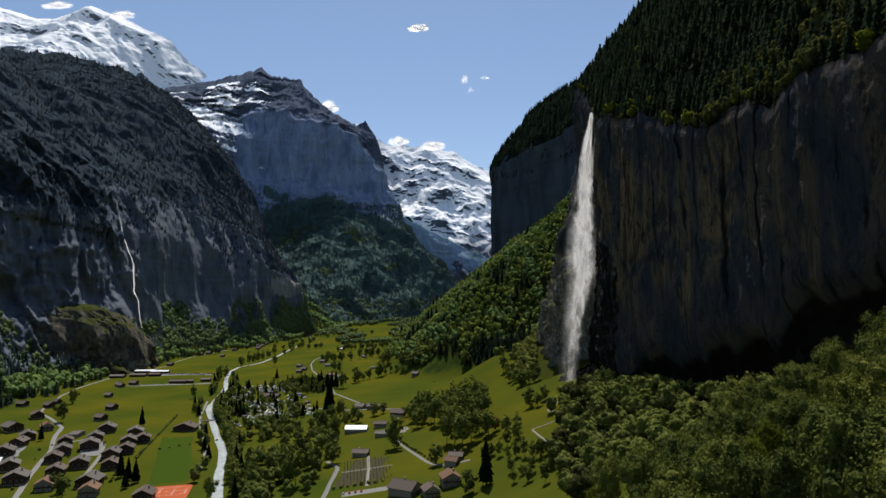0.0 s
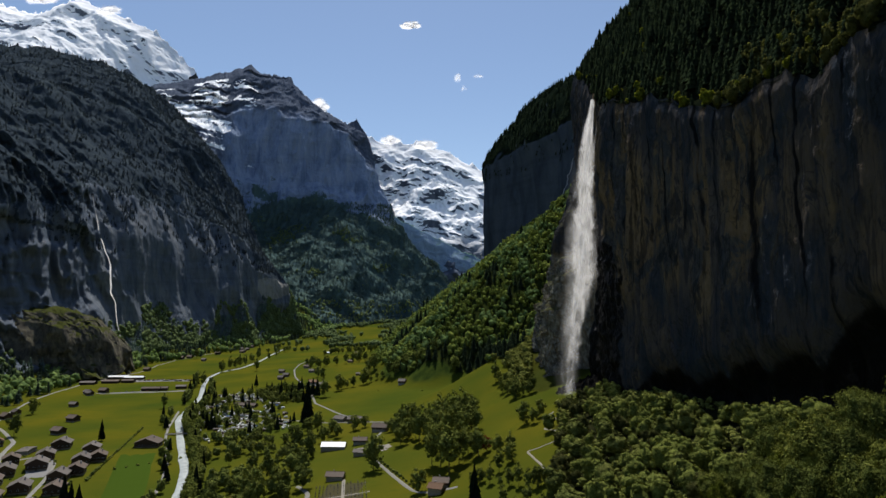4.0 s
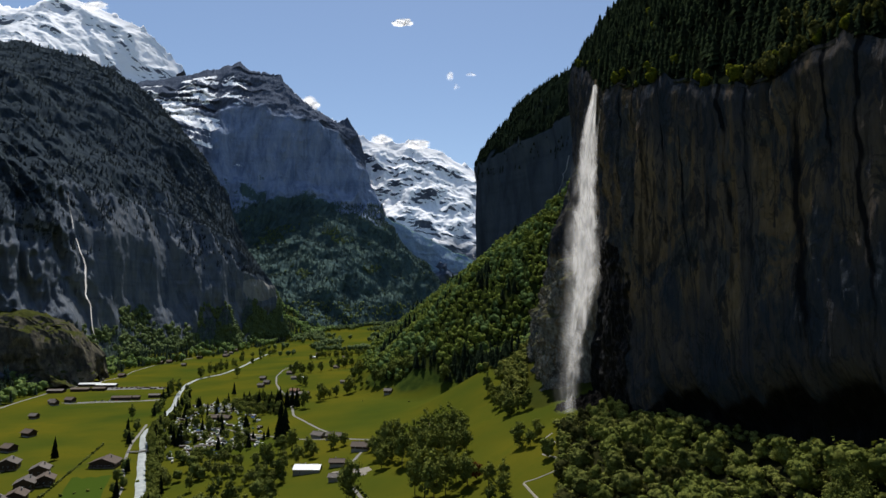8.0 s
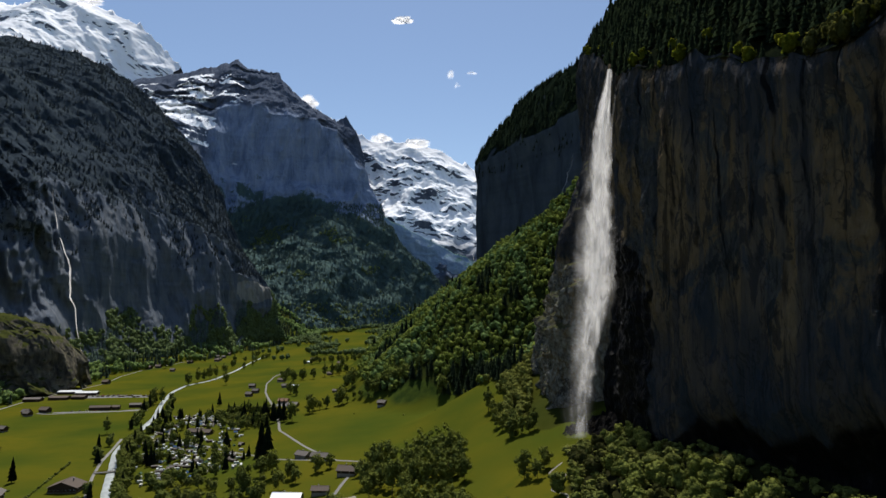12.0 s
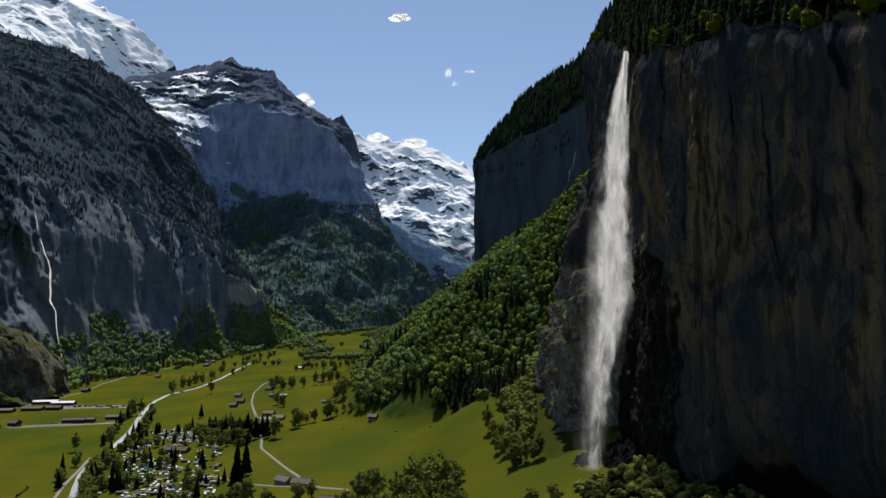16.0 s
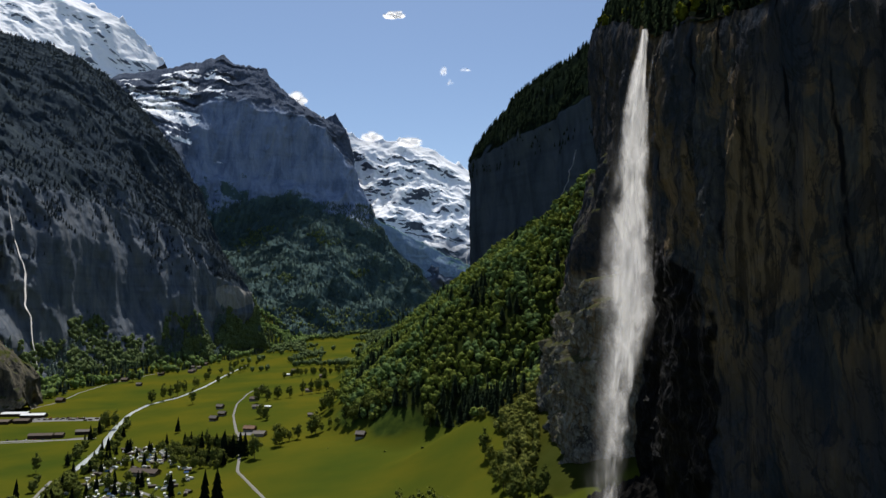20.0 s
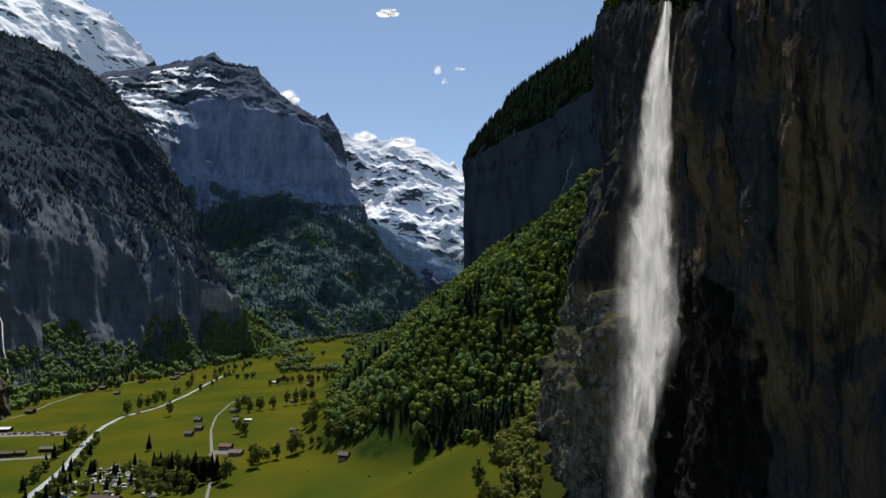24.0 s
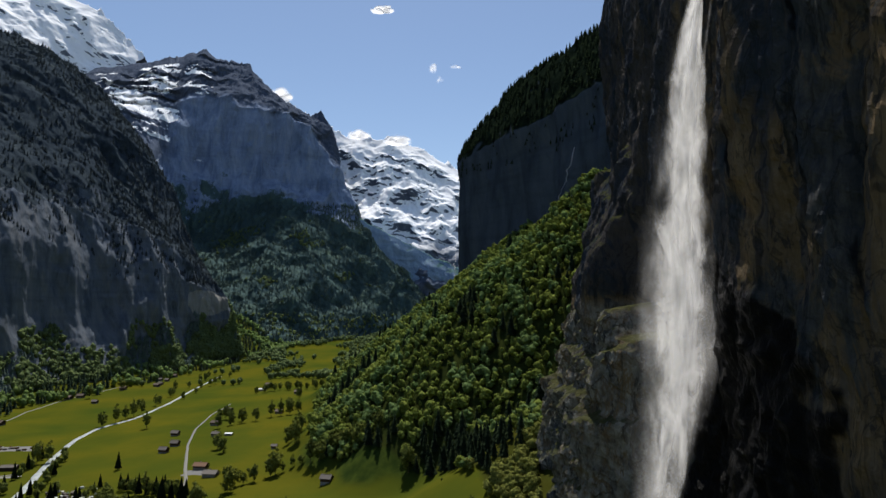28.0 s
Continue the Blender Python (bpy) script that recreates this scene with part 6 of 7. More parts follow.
F = "sawmill buildings"
for x, y, t, w, l, roof, lab in ((-707, 1556, 96, 16, 44, METAL_ROOF, "long shed with a bright white roof"), (-664, 1538, 96, 16, 40, METAL_ROOF, "long shed with a bright white roof"), (-726, 1462, 96, 18, 30, SLATE, "dark-walled sawmill shed with grey roof"),
                                (-688, 1482, 96, 18, 34, ROOF, "dark-walled sawmill shed with brown roof"), (-655, 1490, 96, 16, 24, ROOF, "dark-walled sawmill shed with brown roof"), (-552, 1366, 98, 13, 34, ROOF, "low dark farm building with brown roof"),
                                (-505, 1397, 98, 11, 20, SLATE, "low farm building with grey roof"), (-528, 1372, 98, 9, 12, ROOF, "small dark lean-to shed")):
    o = house("shed", lab, w, l, 0, 5.0, 2.4, TIMBER, roof, 0.6, "barn", "shed")
    o["group"] = F
    stand(o, x, y, t)

B = "barns on the meadows"
repeat(house("barn", "small weathered timber barn on a stone base", 7, 8, 1.2, 3.8, 2.2, HONEY, SLATE, 0.8, "barn", "barn"), [(-601, 1181, 80), (-641, 1306, 70), (-647, 1103, 60), (-344, 1568, 80), (-317, 1446, 75), (-665, 1971, 85), (-645, 2299, 80), (-678, 2384, 80), (-770, 1668, 70), (-655, 2372, 80), (-51, 1207, 75), (-153, 1422, 85, 0.7), (-316, 1488, 80), (-789, 1827, 70), (-653, 1322, 80)], B, 1.4)
repeat(house("barn", "dark timber barn with brown roof", 9, 10, 1.0, 4.2, 2.6, TIMBER, ROOF, 0.9, "barn", "barn"), [(-524, 1041, 70), (-637, 1064, 60), (-688, 1076, 80), (-498, 959, 70), (-718, 1722, 80), (-736, 2052, 85), (-753, 2030, 80), (-665, 2457, 80), (-630, 1336, 80), (-228, 2045, 80), (-782, 1682, 80), (-697, 2187, 80), (-333, 2213, 80), (15, 905, 70, 0.8), (-640, 2260, 80)], B, 1.4)

# ---- bridge ----
bridge = tagged(new("bridge"), "small road bridge with rails over the river", "bridge")
bz = float(height(-332, 955)) + 2.2
bridge.matrix_basis = pose(-337, 954, bz, 0, 0, 22)
part("deck", boxes((-15, 15, -2.6, 2.6, -0.6, 0)), ROAD, bridge)
for y in (-2.5, 2.5):
    part("railing", boxes((-15, 15, y - 0.06, y + 0.06, 0.95, 1.08), (-15, 15, y - 0.05, y + 0.05, 0.5, 0.58), *[(x - 0.07, x + 0.07, y - 0.07, y + 0.07, 0, 1.0) for x in range(-14, 15, 2)]), HONEY, bridge)
for x in (-14, 14):
    part("abutment", boxes((x - 1.4, x + 1.4, -2.9, 2.9, -4.5, -0.6)), STONE, bridge)

# ---- sports court ----
court = patch("sports_court", -254, 600, 50, 56, 13, CLAY, "red clay sports court beside the meadow", 0.5, kind="", cat="sports court")


def court_line(u0, u1, v0, v1):
    c, s = math.cos(radians(13)), math.sin(radians(13))
    n = 12
    P = np.zeros((n, 2, 3))
    for i, k in enumerate(np.linspace(0, 1, n)):
        for j in (0, 1):
            u = u0 + (u1 - u0) * (k if u1 - u0 > v1 - v0 else j)
            v = v0 + (v1 - v0) * (j if u1 - u0 > v1 - v0 else k)
            x, y = -252 + u * c - v * s, 606 + u * s + v * c
            P[i, j] = x, y, height(x, y) + 0.62
    o = grid_object("line", P, WHITE)
    o.parent = court


for u in (-17, -6, 6, 17):
    court_line(u - 0.15, u + 0.15, -12, 12)
for v in (-12, 0, 12):
    court_line(-17, 17, v - 0.15, v + 0.15)


# ---- campsite ----
def caravan(label, body, l=5.6):
    root = tagged(new("caravan"), label, "caravan")
    w, h = 2.3, 2.55
    prof = [(-l / 2, 0.5), (l / 2, 0.5), (l / 2 + 0.1, 1.3), (l / 2 - 0.35, h), (-l / 2 + 0.35, h), (-l / 2 - 0.1, 1.3)]
    Vv = [(s * w / 2, y, z) for s in (-1, 1) for y, z in prof]
    n = len(prof)
    Fc = [tuple(range(n)), tuple(range(2 * n - 1, n - 1, -1))] + [(i + n, (i + 1) % n + n, (i + 1) % n, i) for i in range(n)]
    part("body", (Vv, Fc), body, root)
    part("window", boxes((-0.8, 0.8, -l / 2 - 0.11, -l / 2 + 0.12, 1.35, 2.0)), GLASS, root)
    for s in (-1, 1):
        part("side_window", boxes((s * w / 2 - 0.03, s * w / 2 + 0.03, -1.3, 0.2, 1.3, 2.0)), GLASS, root)
        part("wheel", boxes((s * w / 2 - 0.2, s * w / 2 + 0.02, -0.35, 0.35, 0.0, 0.66), (s * w / 2 - 0.2, s * w / 2 + 0.02, -0.5, 0.5, 0.16, 0.5)), RUBBER, root)
    part("door", boxes((w / 2 - 0.03, w / 2 + 0.04, 0.7, 1.4, 0.6, 2.3)), WHITE, root)
    return root


def tent(label, mat):
    root = tagged(new("tent"), label, "tent")
    part("canvas", gable(3.2, 4.6, 0.0, 0.5, 1.5), mat, root)
    part("flysheet", slab(3.2, 4.6, 0.5, 1.5, -1, 0.3, 0.05), mat, root)
    part("flysheet", slab(3.2, 4.6, 0.5, 1.5, 1, 0.3, 0.05), mat, root)
    return root


def cabin(label):
    root = tagged(new("cabin"), label, "cabin")
    part("wall", gable(3.4, 8.0, 0.2, 2.4, 0.7), HONEY, root)
    for s in (-1, 1):
        part("roof_slope", slab(3.4, 8.0, 2.4, 0.7, s, 0.3, 0.12), SLATE, root)
    part("window", boxes((-0.9, 0.9, -4.06, -3.96, 1.0, 1.9)), GLASS, root)
    part("door", boxes((1.66, 1.76, -0.5, 0.4, 0.3, 2.2)), TIMBER, root)
    return root


CREAM = simple("cream_paint", (0.62, 0.58, 0.48), 0.5, 0.1, 2.0)
BLUE_CLOTH = simple("blue_canvas", (0.06, 0.12, 0.26), 0.8, 0.2, 1.0)
GREEN_CLOTH = simple("green_canvas", (0.06, 0.11, 0.06), 0.8, 0.2, 1.0)
protos = [caravan("white caravan parked on the campsite", WHITE), caravan("white motor caravan parked on the campsite", WHITE, 6.4), caravan("cream caravan parked on the campsite", CREAM),
          cabin("small timber holiday cabin with grey roof"), tent("blue ridge tent on the campsite", BLUE_CLOTH), tent("green ridge tent on the campsite", GREEN_CLOTH)]
rnd = random.Random(77)
spots = []
for row in range(60):
    y0 = 882 + row * 7.2
    for col in range(36):
        x = -420 + col * 8.2 + rnd.uniform(-1.4, 1.4)
        y = y0 + rnd.uniform(-1.2, 1.2) + 0.35 * (x + 300)
        right = np.interp(y, [885, 980, 1060, 1130, 1200, 1290], [-165, -190, -215, -235, -290, -335])
        if x < river_x(y) + 24 or x > right or y > 1292 or y < 890:
            continue
        path = np.interp(y, [948, 984, 1049, 1126], [-150, -192, -260, -341])
        if 930 < y < 1140 and abs(x - path) < 7 or (abs(x + 298) < 26 and abs(y - 1132) < 16):
            continue
        keep = 0.70 if (x < path - 10 and y < 1130) or y > 1160 else 0.32
        if rnd.random() < keep and vnoise(x / 28, y / 28, 0, 3) > -0.62:
            spots.append((x, y))
rnd.shuffle(spots)
spots = spots[:290]
used = set()
for x, y in spots:
    k = rnd.choices(range(6), (34, 22, 12, 20, 6, 6))[0]
    turn = rnd.choice((15, 15, 105, 105, 60)) + rnd.uniform(-8, 8)
    m = pose(x, y, float(height(x, y)) + 0.1, 0, 0, turn)
    if k in used:
        o = copy_thing(protos[k], m)
    else:
        protos[k].matrix_basis, o = m, protos[k]
        used.add(k)
    o["group"] = "caravans and cabins on the campsite"


# ---- cars ----
def car(label, paint):
    root = tagged(new("car"), label, "car")
    prof = [(-2.1, 0.35), (2.1, 0.35), (2.15, 0.75), (1.3, 0.95), (-1.9, 0.98), (-2.15, 0.7)]
    def prism(pf, w0):
        n = len(pf)
        return ([(s * w0, y, z) for s in (-1, 1) for y, z in pf], [tuple(range(n)), tuple(range(2 * n - 1, n - 1, -1))] + [(i + n, (i + 1) % n + n, (i + 1) % n, i) for i in range(n)])
    part("body", prism(prof, 0.88), paint, root)
    part("cabin_glass", prism([(-1.7, 0.97), (1.15, 0.95), (0.45, 1.40), (-1.3, 1.42)], 0.78), GLASS, root)
    part("roof", boxes((-0.74, 0.74, -1.25, 0.42, 1.41, 1.47)), paint, root)
    for s in (-1, 1):
        for y in (-1.3, 1.35):
            part("wheel", boxes((s * 0.9 - 0.1, s * 0.9 + 0.1, y - 0.22, y + 0.22, 0.0, 0.64), (s * 0.9 - 0.1, s * 0.9 + 0.1, y - 0.32, y + 0.32, 0.1, 0.54)), RUBBER, root)
    return root


paints = [simple("silver_car_paint", (0.42, 0.43, 0.44), 0.3, 0.05), simple("dark_car_paint", (0.03, 0.035, 0.045), 0.3, 0.1), simple("red_car_paint", (0.30, 0.03, 0.03), 0.3, 0.1), WHITE]
cars = [car(t + " car parked on the gravel", p) for t, p in zip(("silver hatchback", "dark blue", "red", "white"), paints)]
lots = [(-650 + 9 * i, 1512 + 0.9 * i, 98) for i in range(9)] + [(-640 + 11 * i, 1527 + 1.2 * i, 8) for i in range(7)] + [(-590 + 12 * i, 1344 + 2.2 * i, 100) for i in range(5)] + [(-84 + 5 * i, 560 + 0.7 * i, 8) for i in range(4)] + [(-415, 760, 30), (-405, 790, 30), (-500, 745, 25), (-498, 775, 25), (-62, 770, 0), (-52, 772, 0), (-470, 795, 25)]
for i, (x, y, t) in enumerate(lots):
    m = pose(x, y, float(height(x, y)) + 0.32, 0, 0, t)
    if i < 4:
        cars[i].matrix_basis, o = m, cars[i]
    else:
        o = copy_thing(cars[rnd.randrange(4)], m)
    o["group"] = "parked cars"

# timber stacks in the sawmill yard
for i in range(14):
    x, y = -628 + 7.5 * i + rnd.uniform(-2, 2), 1505 + rnd.uniform(0, 26)
    o = tagged(new("timber_stack"), "stack of sawn timber in the gravel yard", "timber stack", "timber stacks")
    o.matrix_basis = pose(x, y, float(height(x, y)) + 0.3, 0, 0, rnd.choice((8, 98)) + rnd.uniform(-5, 5))
    for k in range(3):
        part("layer", boxes((-1.6 + 0.1 * rnd.random(), 1.6, -3 + 0.3 * rnd.random(), 3, k * 0.75, k * 0.75 + 0.62)), HONEY if i % 3 else SLATE, o)

# ---- cemetery ----
gs = tagged(new("gravestone"), "small grey gravestone in a row of graves", "gravestone", "gravestones")
arch = [(-0.4, 0), (0.4, 0), (0.4, 0.75), (0.25, 1.0), (-0.25, 1.0), (-0.4, 0.75)]
part("stone", ([(x, s, z) for s in (-0.1, 0.1) for x, z in arch], [tuple(range(5, -1, -1)), tuple(range(6, 12))] + [(i, (i + 1) % 6, (i + 1) % 6 + 6, i + 6) for i in range(6)]), STONE, gs)
part("grave_bed", boxes((-0.5, 0.5, -2.1, -0.15, -0.1, 0.14)), SOIL, gs, "planted grave bed")
first = True
for r in range(11):
    for c in range(14):
        u, v = -21 + c * 3.1 + (2 if c > 6 else 0), -40 + r * 7.4
        if rnd.random() < 0.18:
            continue
        a = radians(8)
        x, y = -72 + u * math.cos(a) - v * math.sin(a), 625 + u * math.sin(a) + v * math.cos(a)
        m = pose(x, y, float(height(x, y)) + 0.2, 0, 0, 8 + rnd.uniform(-4, 4)) @ Matrix.Scale(rnd.uniform(0.8, 1.2), 4)
        if first:
            gs.matrix_basis, first = m, False
        else:
            o = copy_thing(gs, m)
            o.matrix_basis = m


# ---- single trees ----
def tube(points, radii, sides=6):
    V, Fc = [], []
    for (x, y, z), r in zip(points, radii):
        V += [(x + r * math.cos(6.2832 * k / sides), y + r * math.sin(6.2832 * k / sides), z) for k in range(sides)]
    for i in range(len(points) - 1):
        for k in range(sides):
            a, b = i * sides + k, i * sides + (k + 1) % sides
            Fc.append((a, b, b + sides, a + sides))
    return V, Fc


def merge(shapes):
    V, Fc = [], []
    for v, f in shapes:
        n = len(V)
        V += [tuple(p) for p in v]
        Fc += [tuple(int(i) + n for i in q) for q in f]
    return V, Fc


def broad_tree(seed, label, leaf, h=18.0, spread_out=0.36, clumps=34, tufts=800, tall=1.0, tuft=0.54):
    """A trunk with limbs, and a crown of ragged clumps and leaf tufts with gaps."""
    rnd = random.Random(seed)
    root = tagged(new("broadleaf_tree"), label, "tree")
    limbs = [tube([(0, 0, -1.5), (0.1, 0, h * 0.2), (0.15, 0.1, h * 0.45), (0.1, 0, h * 0.8)], [0.32, 0.26, 0.18, 0.05])]
    heads = []
    for i in range(9):
        a, z = i * 2.4 + rnd.random(), h * (0.25 + 0.45 * i / 9)
        r = h * spread_out * (0.95 - 0.45 * i / 9)
        e = (r * math.cos(a), r * math.sin(a), z + h * 0.16)
        limbs.append(tube([(0.1, 0, z), (e[0] * 0.5, e[1] * 0.5, z + h * 0.06), e], [0.12, 0.08, 0.03], 5))
        heads.append(e)
    V, Fc = merge(limbs)
    part("trunk", (V, Fc), BARK, root)
    shapes, tips = [], []
    rx, rz, mid = h * spread_out, h * 0.47 * (0.7 + 0.3 * tall), h * 0.52
    for i in range(clumps):
        d = Vector((rnd.gauss(0, 1), rnd.gauss(0, 1), rnd.gauss(0.25, 0.9))).normalized()
        k = rnd.uniform(0.62, 0.98) if i % 4 else rnd.uniform(0.2, 0.6)
        wob = 1 + 0.22 * math.sin(3 * math.atan2(d.y, d.x) + seed)
        c = Vector((d.x * rx * k * wob, d.y * rx * k * wob, mid + d.z * rz * k))
        s = h * rnd.uniform(0.085, 0.145) * (1.1 - 0.35 * max(d.z, 0) * (tall > 1.2))
        if not i % 4:
            s *= 1.6
        bv, bf = blob(rnd.random(), 1)
        shapes.append((bv * np.array((s * 0.58, s * 0.58, s * 0.54)) + np.array(c), bf))
        tips.append((c, s))
    for i in range(tufts):
        c, s = tips[rnd.randrange(len(tips))]
        d = Vector((rnd.gauss(0, 1), rnd.gauss(0, 1), rnd.gauss(0.25, 1))).normalized()
        p = c + d * s * rnd.uniform(0.62, 1.2)
        e = (d * 0.7 + (p - Vector((0, 0, mid * 0.85))).normalized() * 0.6 + Vector((rnd.gauss(0, 1), rnd.gauss(0, 1), rnd.gauss(0, 1))) * 0.22).normalized()
        q = Vector((rnd.gauss(0, 1), rnd.gauss(0, 1), rnd.gauss(0, 1)))
        q = (q - e * q.dot(e)).normalized()
        r = e.cross(q).normalized()
        g = rnd.uniform(0.5, 1.1) * tuft * h / 16
        shapes.append(([p - r * g, p + q * g * 0.9 + d * g * 0.4, p + r * g, p - q * g * 0.9 - d * g * 0.2], [(0, 1, 2), (0, 2, 3)]))
    part("crown", merge(shapes), leaf, root)
    return root


def fir_tree(seed, label, h=24.0):
    root = tagged(new("fir_tree"), label, "tree")
    part("trunk", tube([(0, 0, -1.5), (0, 0, h * 0.3), (0, 0, h * 0.95)], [0.3, 0.22, 0.03]), BARK, root)
    v, f = fir_shape(seed, 12, 9)
    rnd = random.Random(seed)
    v = v * h
    v[:, 0] *= 1.0 + 0.15 * rnd.random()
    part("crown", (v, f), NEEDLE, root)
    return root


def bush(seed, label, leaf):
    root = tagged(new("bush"), label, "bush")
    v, f = broad_shape(seed, 12, 2)
    part("foliage", (v * np.array((5.0, 5.0, 3.6)) - np.array((0, 0, 0.6)), f), leaf, root)
    part("stem", tube([(0, 0, -0.5), (0, 0, 1.6)], [0.12, 0.05]), BARK, root)
    return root


def plant(protos, places, group, seed, size=(1.0, 1.4)):
    """places: (x, y) or (x, y, factor)."""
    rnd = random.Random(seed)
    for x, y, *k in places:
        p = protos[rnd.randrange(len(protos))]
        f = rnd.uniform(*size) * (k[0] if k else 1)
        m = pose(x, y, float(height(x, y)) - 0.3, 0, 0, rnd.uniform(0, 360))
        if p.get("placed"):
            o = copy_thing(p, m)
            if "placed" in o:
                del o["placed"]
        else:
            o = p
            p["placed"] = 1
            p.matrix_basis = m
        o.scale = (f, f, f * rnd.uniform(1.05, 1.35))
        o["group"] = group


def fresh(kind):
    """A set of tree kinds for one stretch."""
    if kind == "broad":
        return [broad_tree(s, "broadleaf tree in full spring leaf on the meadow", LEAF) for s in (1, 2, 3)] + [broad_tree(9, "tall slender broadleaf tree in spring leaf", LEAF, 21, 0.24, 32, 520, 1.5)]
    return [fir_tree(s, "tall dark fir on the valley floor") for s in (1, 2, 3)]


BT, FT = fresh("broad"), fresh("fir")
plant(BT, [(-526, 1706), (-514, 1775), (-505, 1836), (-425, 1655), (-774, 2025), (-711, 2040), (-487, 1430, 1.2), (-477, 1440), (-696, 2178), (-196, 1769), (-202, 1793), (-132, 1414), (-116, 1384), (-119, 1391), (-176, 1157, 1.1), (-548, 945), (-345, 600, 0.7), (-360, 612, 0.6), (-430, 600, 0.7), (-470, 650, 0.7), (-488, 668, 0.6), (-335, 585, 0.8), (-545, 800, 0.7), (-560, 830, 0.8), (-621, 1104), (-441, 1162, 0.8), (-209, 1950), (-518, 1745), (-510, 1805)], "meadow trees", 3)
plant(FT, [(-346, 1365, 0.8), (-416, 911, 0.9), (-169, 988, 1.3), (-162, 930, 1.2), (34, 526), (-502, 825, 0.7), (-295, 637, 0.8), (-296, 619, 0.7), (-318, 655, 0.7), (-327, 672, 0.6), (-306, 645, 0.75), (-212, 1150), (-205, 1165), (-218, 1175), (-225, 1190), (-200, 1180), (-190, 1165)], "single firs", 4)
# the hedge row below the spur and trees on the spur's edge
plant(BT, [(-162, 1218), (-160, 1241, 0.8), (-142, 1253, 0.7), (-125, 1266), (-120, 1270, 1.2), (-102, 1278, 0.6), (-78, 1265, 1.1), (-66, 1257), (-50, 1262), (-42, 1252, 1.2), (-32, 1253), (40, 1154, 1.2), (-90, 1272, 0.5), (-20, 1240), (5, 1218), (-152, 1246, 0.5), (-112, 1274, 0.5)], "hedge row trees", 5, (1.0, 1.4))
plant(BT, [(-140, 1530), (-123, 1471), (-132, 1500), (-225, 1420), (-240, 1445), (-285, 1600), (-270, 1625), (-255, 1640), (-235, 1655), (-262, 1662), (-300, 1700), (-318, 1725), (-290, 1690), (-200, 1700), (-185, 1712), (-170, 1720), (-215, 1690)], "slender trees in the meadow", 51, (0.85, 1.25))
plant(BT, [(36, 603, 0.45), (43, 591, 0.69), (49, 581, 0.59), (56, 570, 0.48), (62, 561, 0.73), (68, 553, 0.62), (73, 540, 0.52), (79, 536, 0.77), (85, 535, 0.66), (54, 533, 0.55), (61, 518, 0.45), (69, 513, 0.69), (75, 498, 0.59), (82, 500, 0.48), (63, 498, 0.73), (73, 472, 0.62), (54, 510, 0.52), (88, 511, 0.77)], "shrubby trees below the path", 52, (0.8, 1.1))
# the clump below the waterfall meadow
plant(BT, [(-30, 770), (-10, 762, 1.1), (10, 752, 1.2), (25, 762, 1.2), (40, 772), (20, 737, 1.2), (35, 745, 1.1), (2, 742), (15, 790), (28, 786, 1.1), (45, 808), (-2, 778, 1.1), (50, 750, 0.9), (-37, 800), (-24, 791), (-14, 783), (4, 672, 1.2), (12, 660, 1.2), (19, 639, 1.3), (28, 655, 1.2), (37, 674, 1.1), (-6, 612), (-35, 860), (-19, 844), (0, 824), (8, 810), (21, 821), (30, 812), (37, 802), (48, 790), (-28, 825), (12, 840), (-51, 692, 1.2), (22, 690), (45, 655)], "trees below the waterfall meadow", 6, (1.0, 1.45))
plant(BT, [(96, 814), (105, 811), (112, 806), (117, 808), (100, 826), (92, 845), (88, 862), (95, 880), (90, 905), (86, 930), (108, 704), (100, 690), (92, 700), (60, 640), (70, 628), (68, 610), (58, 598)], "trees beside the waterfall meadow", 7, (0.7, 1.05))
plant(BT, [(-107, 844, 0.8), (-117, 685, 1.2), (-129, 650, 1.2), (-133, 599, 1.2), (-140, 602), (-170, 585), (20, 520), (-173, 721), (-150, 700), (-160, 680), (-140, 760), (-125, 770), (-130, 800), (-150, 820), (-115, 860), (-135, 870), (-150, 880), (-120, 830), (-211, 772, 0.8), (-165, 640, 1.1), (-180, 620), (-150, 625), (-190, 600, 1.1), (-205, 585), (-120, 620), (-110, 655), (-80, 880, 0.8), (-90, 870)], "trees between river and village lane", 8, (0.9, 1.25))
copper = broad_tree(31, "dark red copper beech among green trees", RED_LEAF, 15)
stand(copper, -162, 612, 0)
copper2 = copy_thing(copper, pose(53, 662, float(height(53, 662)), 0, 0, 40))
copper["group"] = copper2["group"] = "copper beeches"

def crown_shape(ob, h):
    """The triangles of a tree's crown and trunk, 1 high."""
    V, Fc, n = [], [], 0
    for c in ob.children:
        me = c.data
        v = np.array([p.co[:] for p in me.vertices]) / h
        f = [(p.vertices[0], p.vertices[k], p.vertices[k + 1]) for p in me.polygons for k in range(1, len(p.vertices) - 1)]
        V.append(v)
        Fc.append(np.array(f) + n)
        n += len(v)
    return np.concatenate(V), np.concatenate(Fc)


# river banks and campsite
rnd = random.Random(41)
bank = []
for y in range(580, 1480, 12):
    for side in (-1, 1):
        if rnd.random() < (0.85 if side > 0 and y < 1300 else 0.35 if y < 1130 else 0.75):
            bank.append((float(river_x(y)) + side * rnd.uniform(13, 24), y + rnd.uniform(-4, 4)))
far_bank = np.array([b for i, b in enumerate(bank) if i % 3])
tagged(scatter("river_bank_wood", MID_BROADS, np.column_stack([far_bank, height(far_bank[:, 0], far_bank[:, 1]) - 0.3, 12 + 5 * np.random.default_rng(3).random(len(far_bank)), np.ones(len(far_bank))]), LEAF, 15), "broadleaf trees lining the river", "wood", kind="stuff")
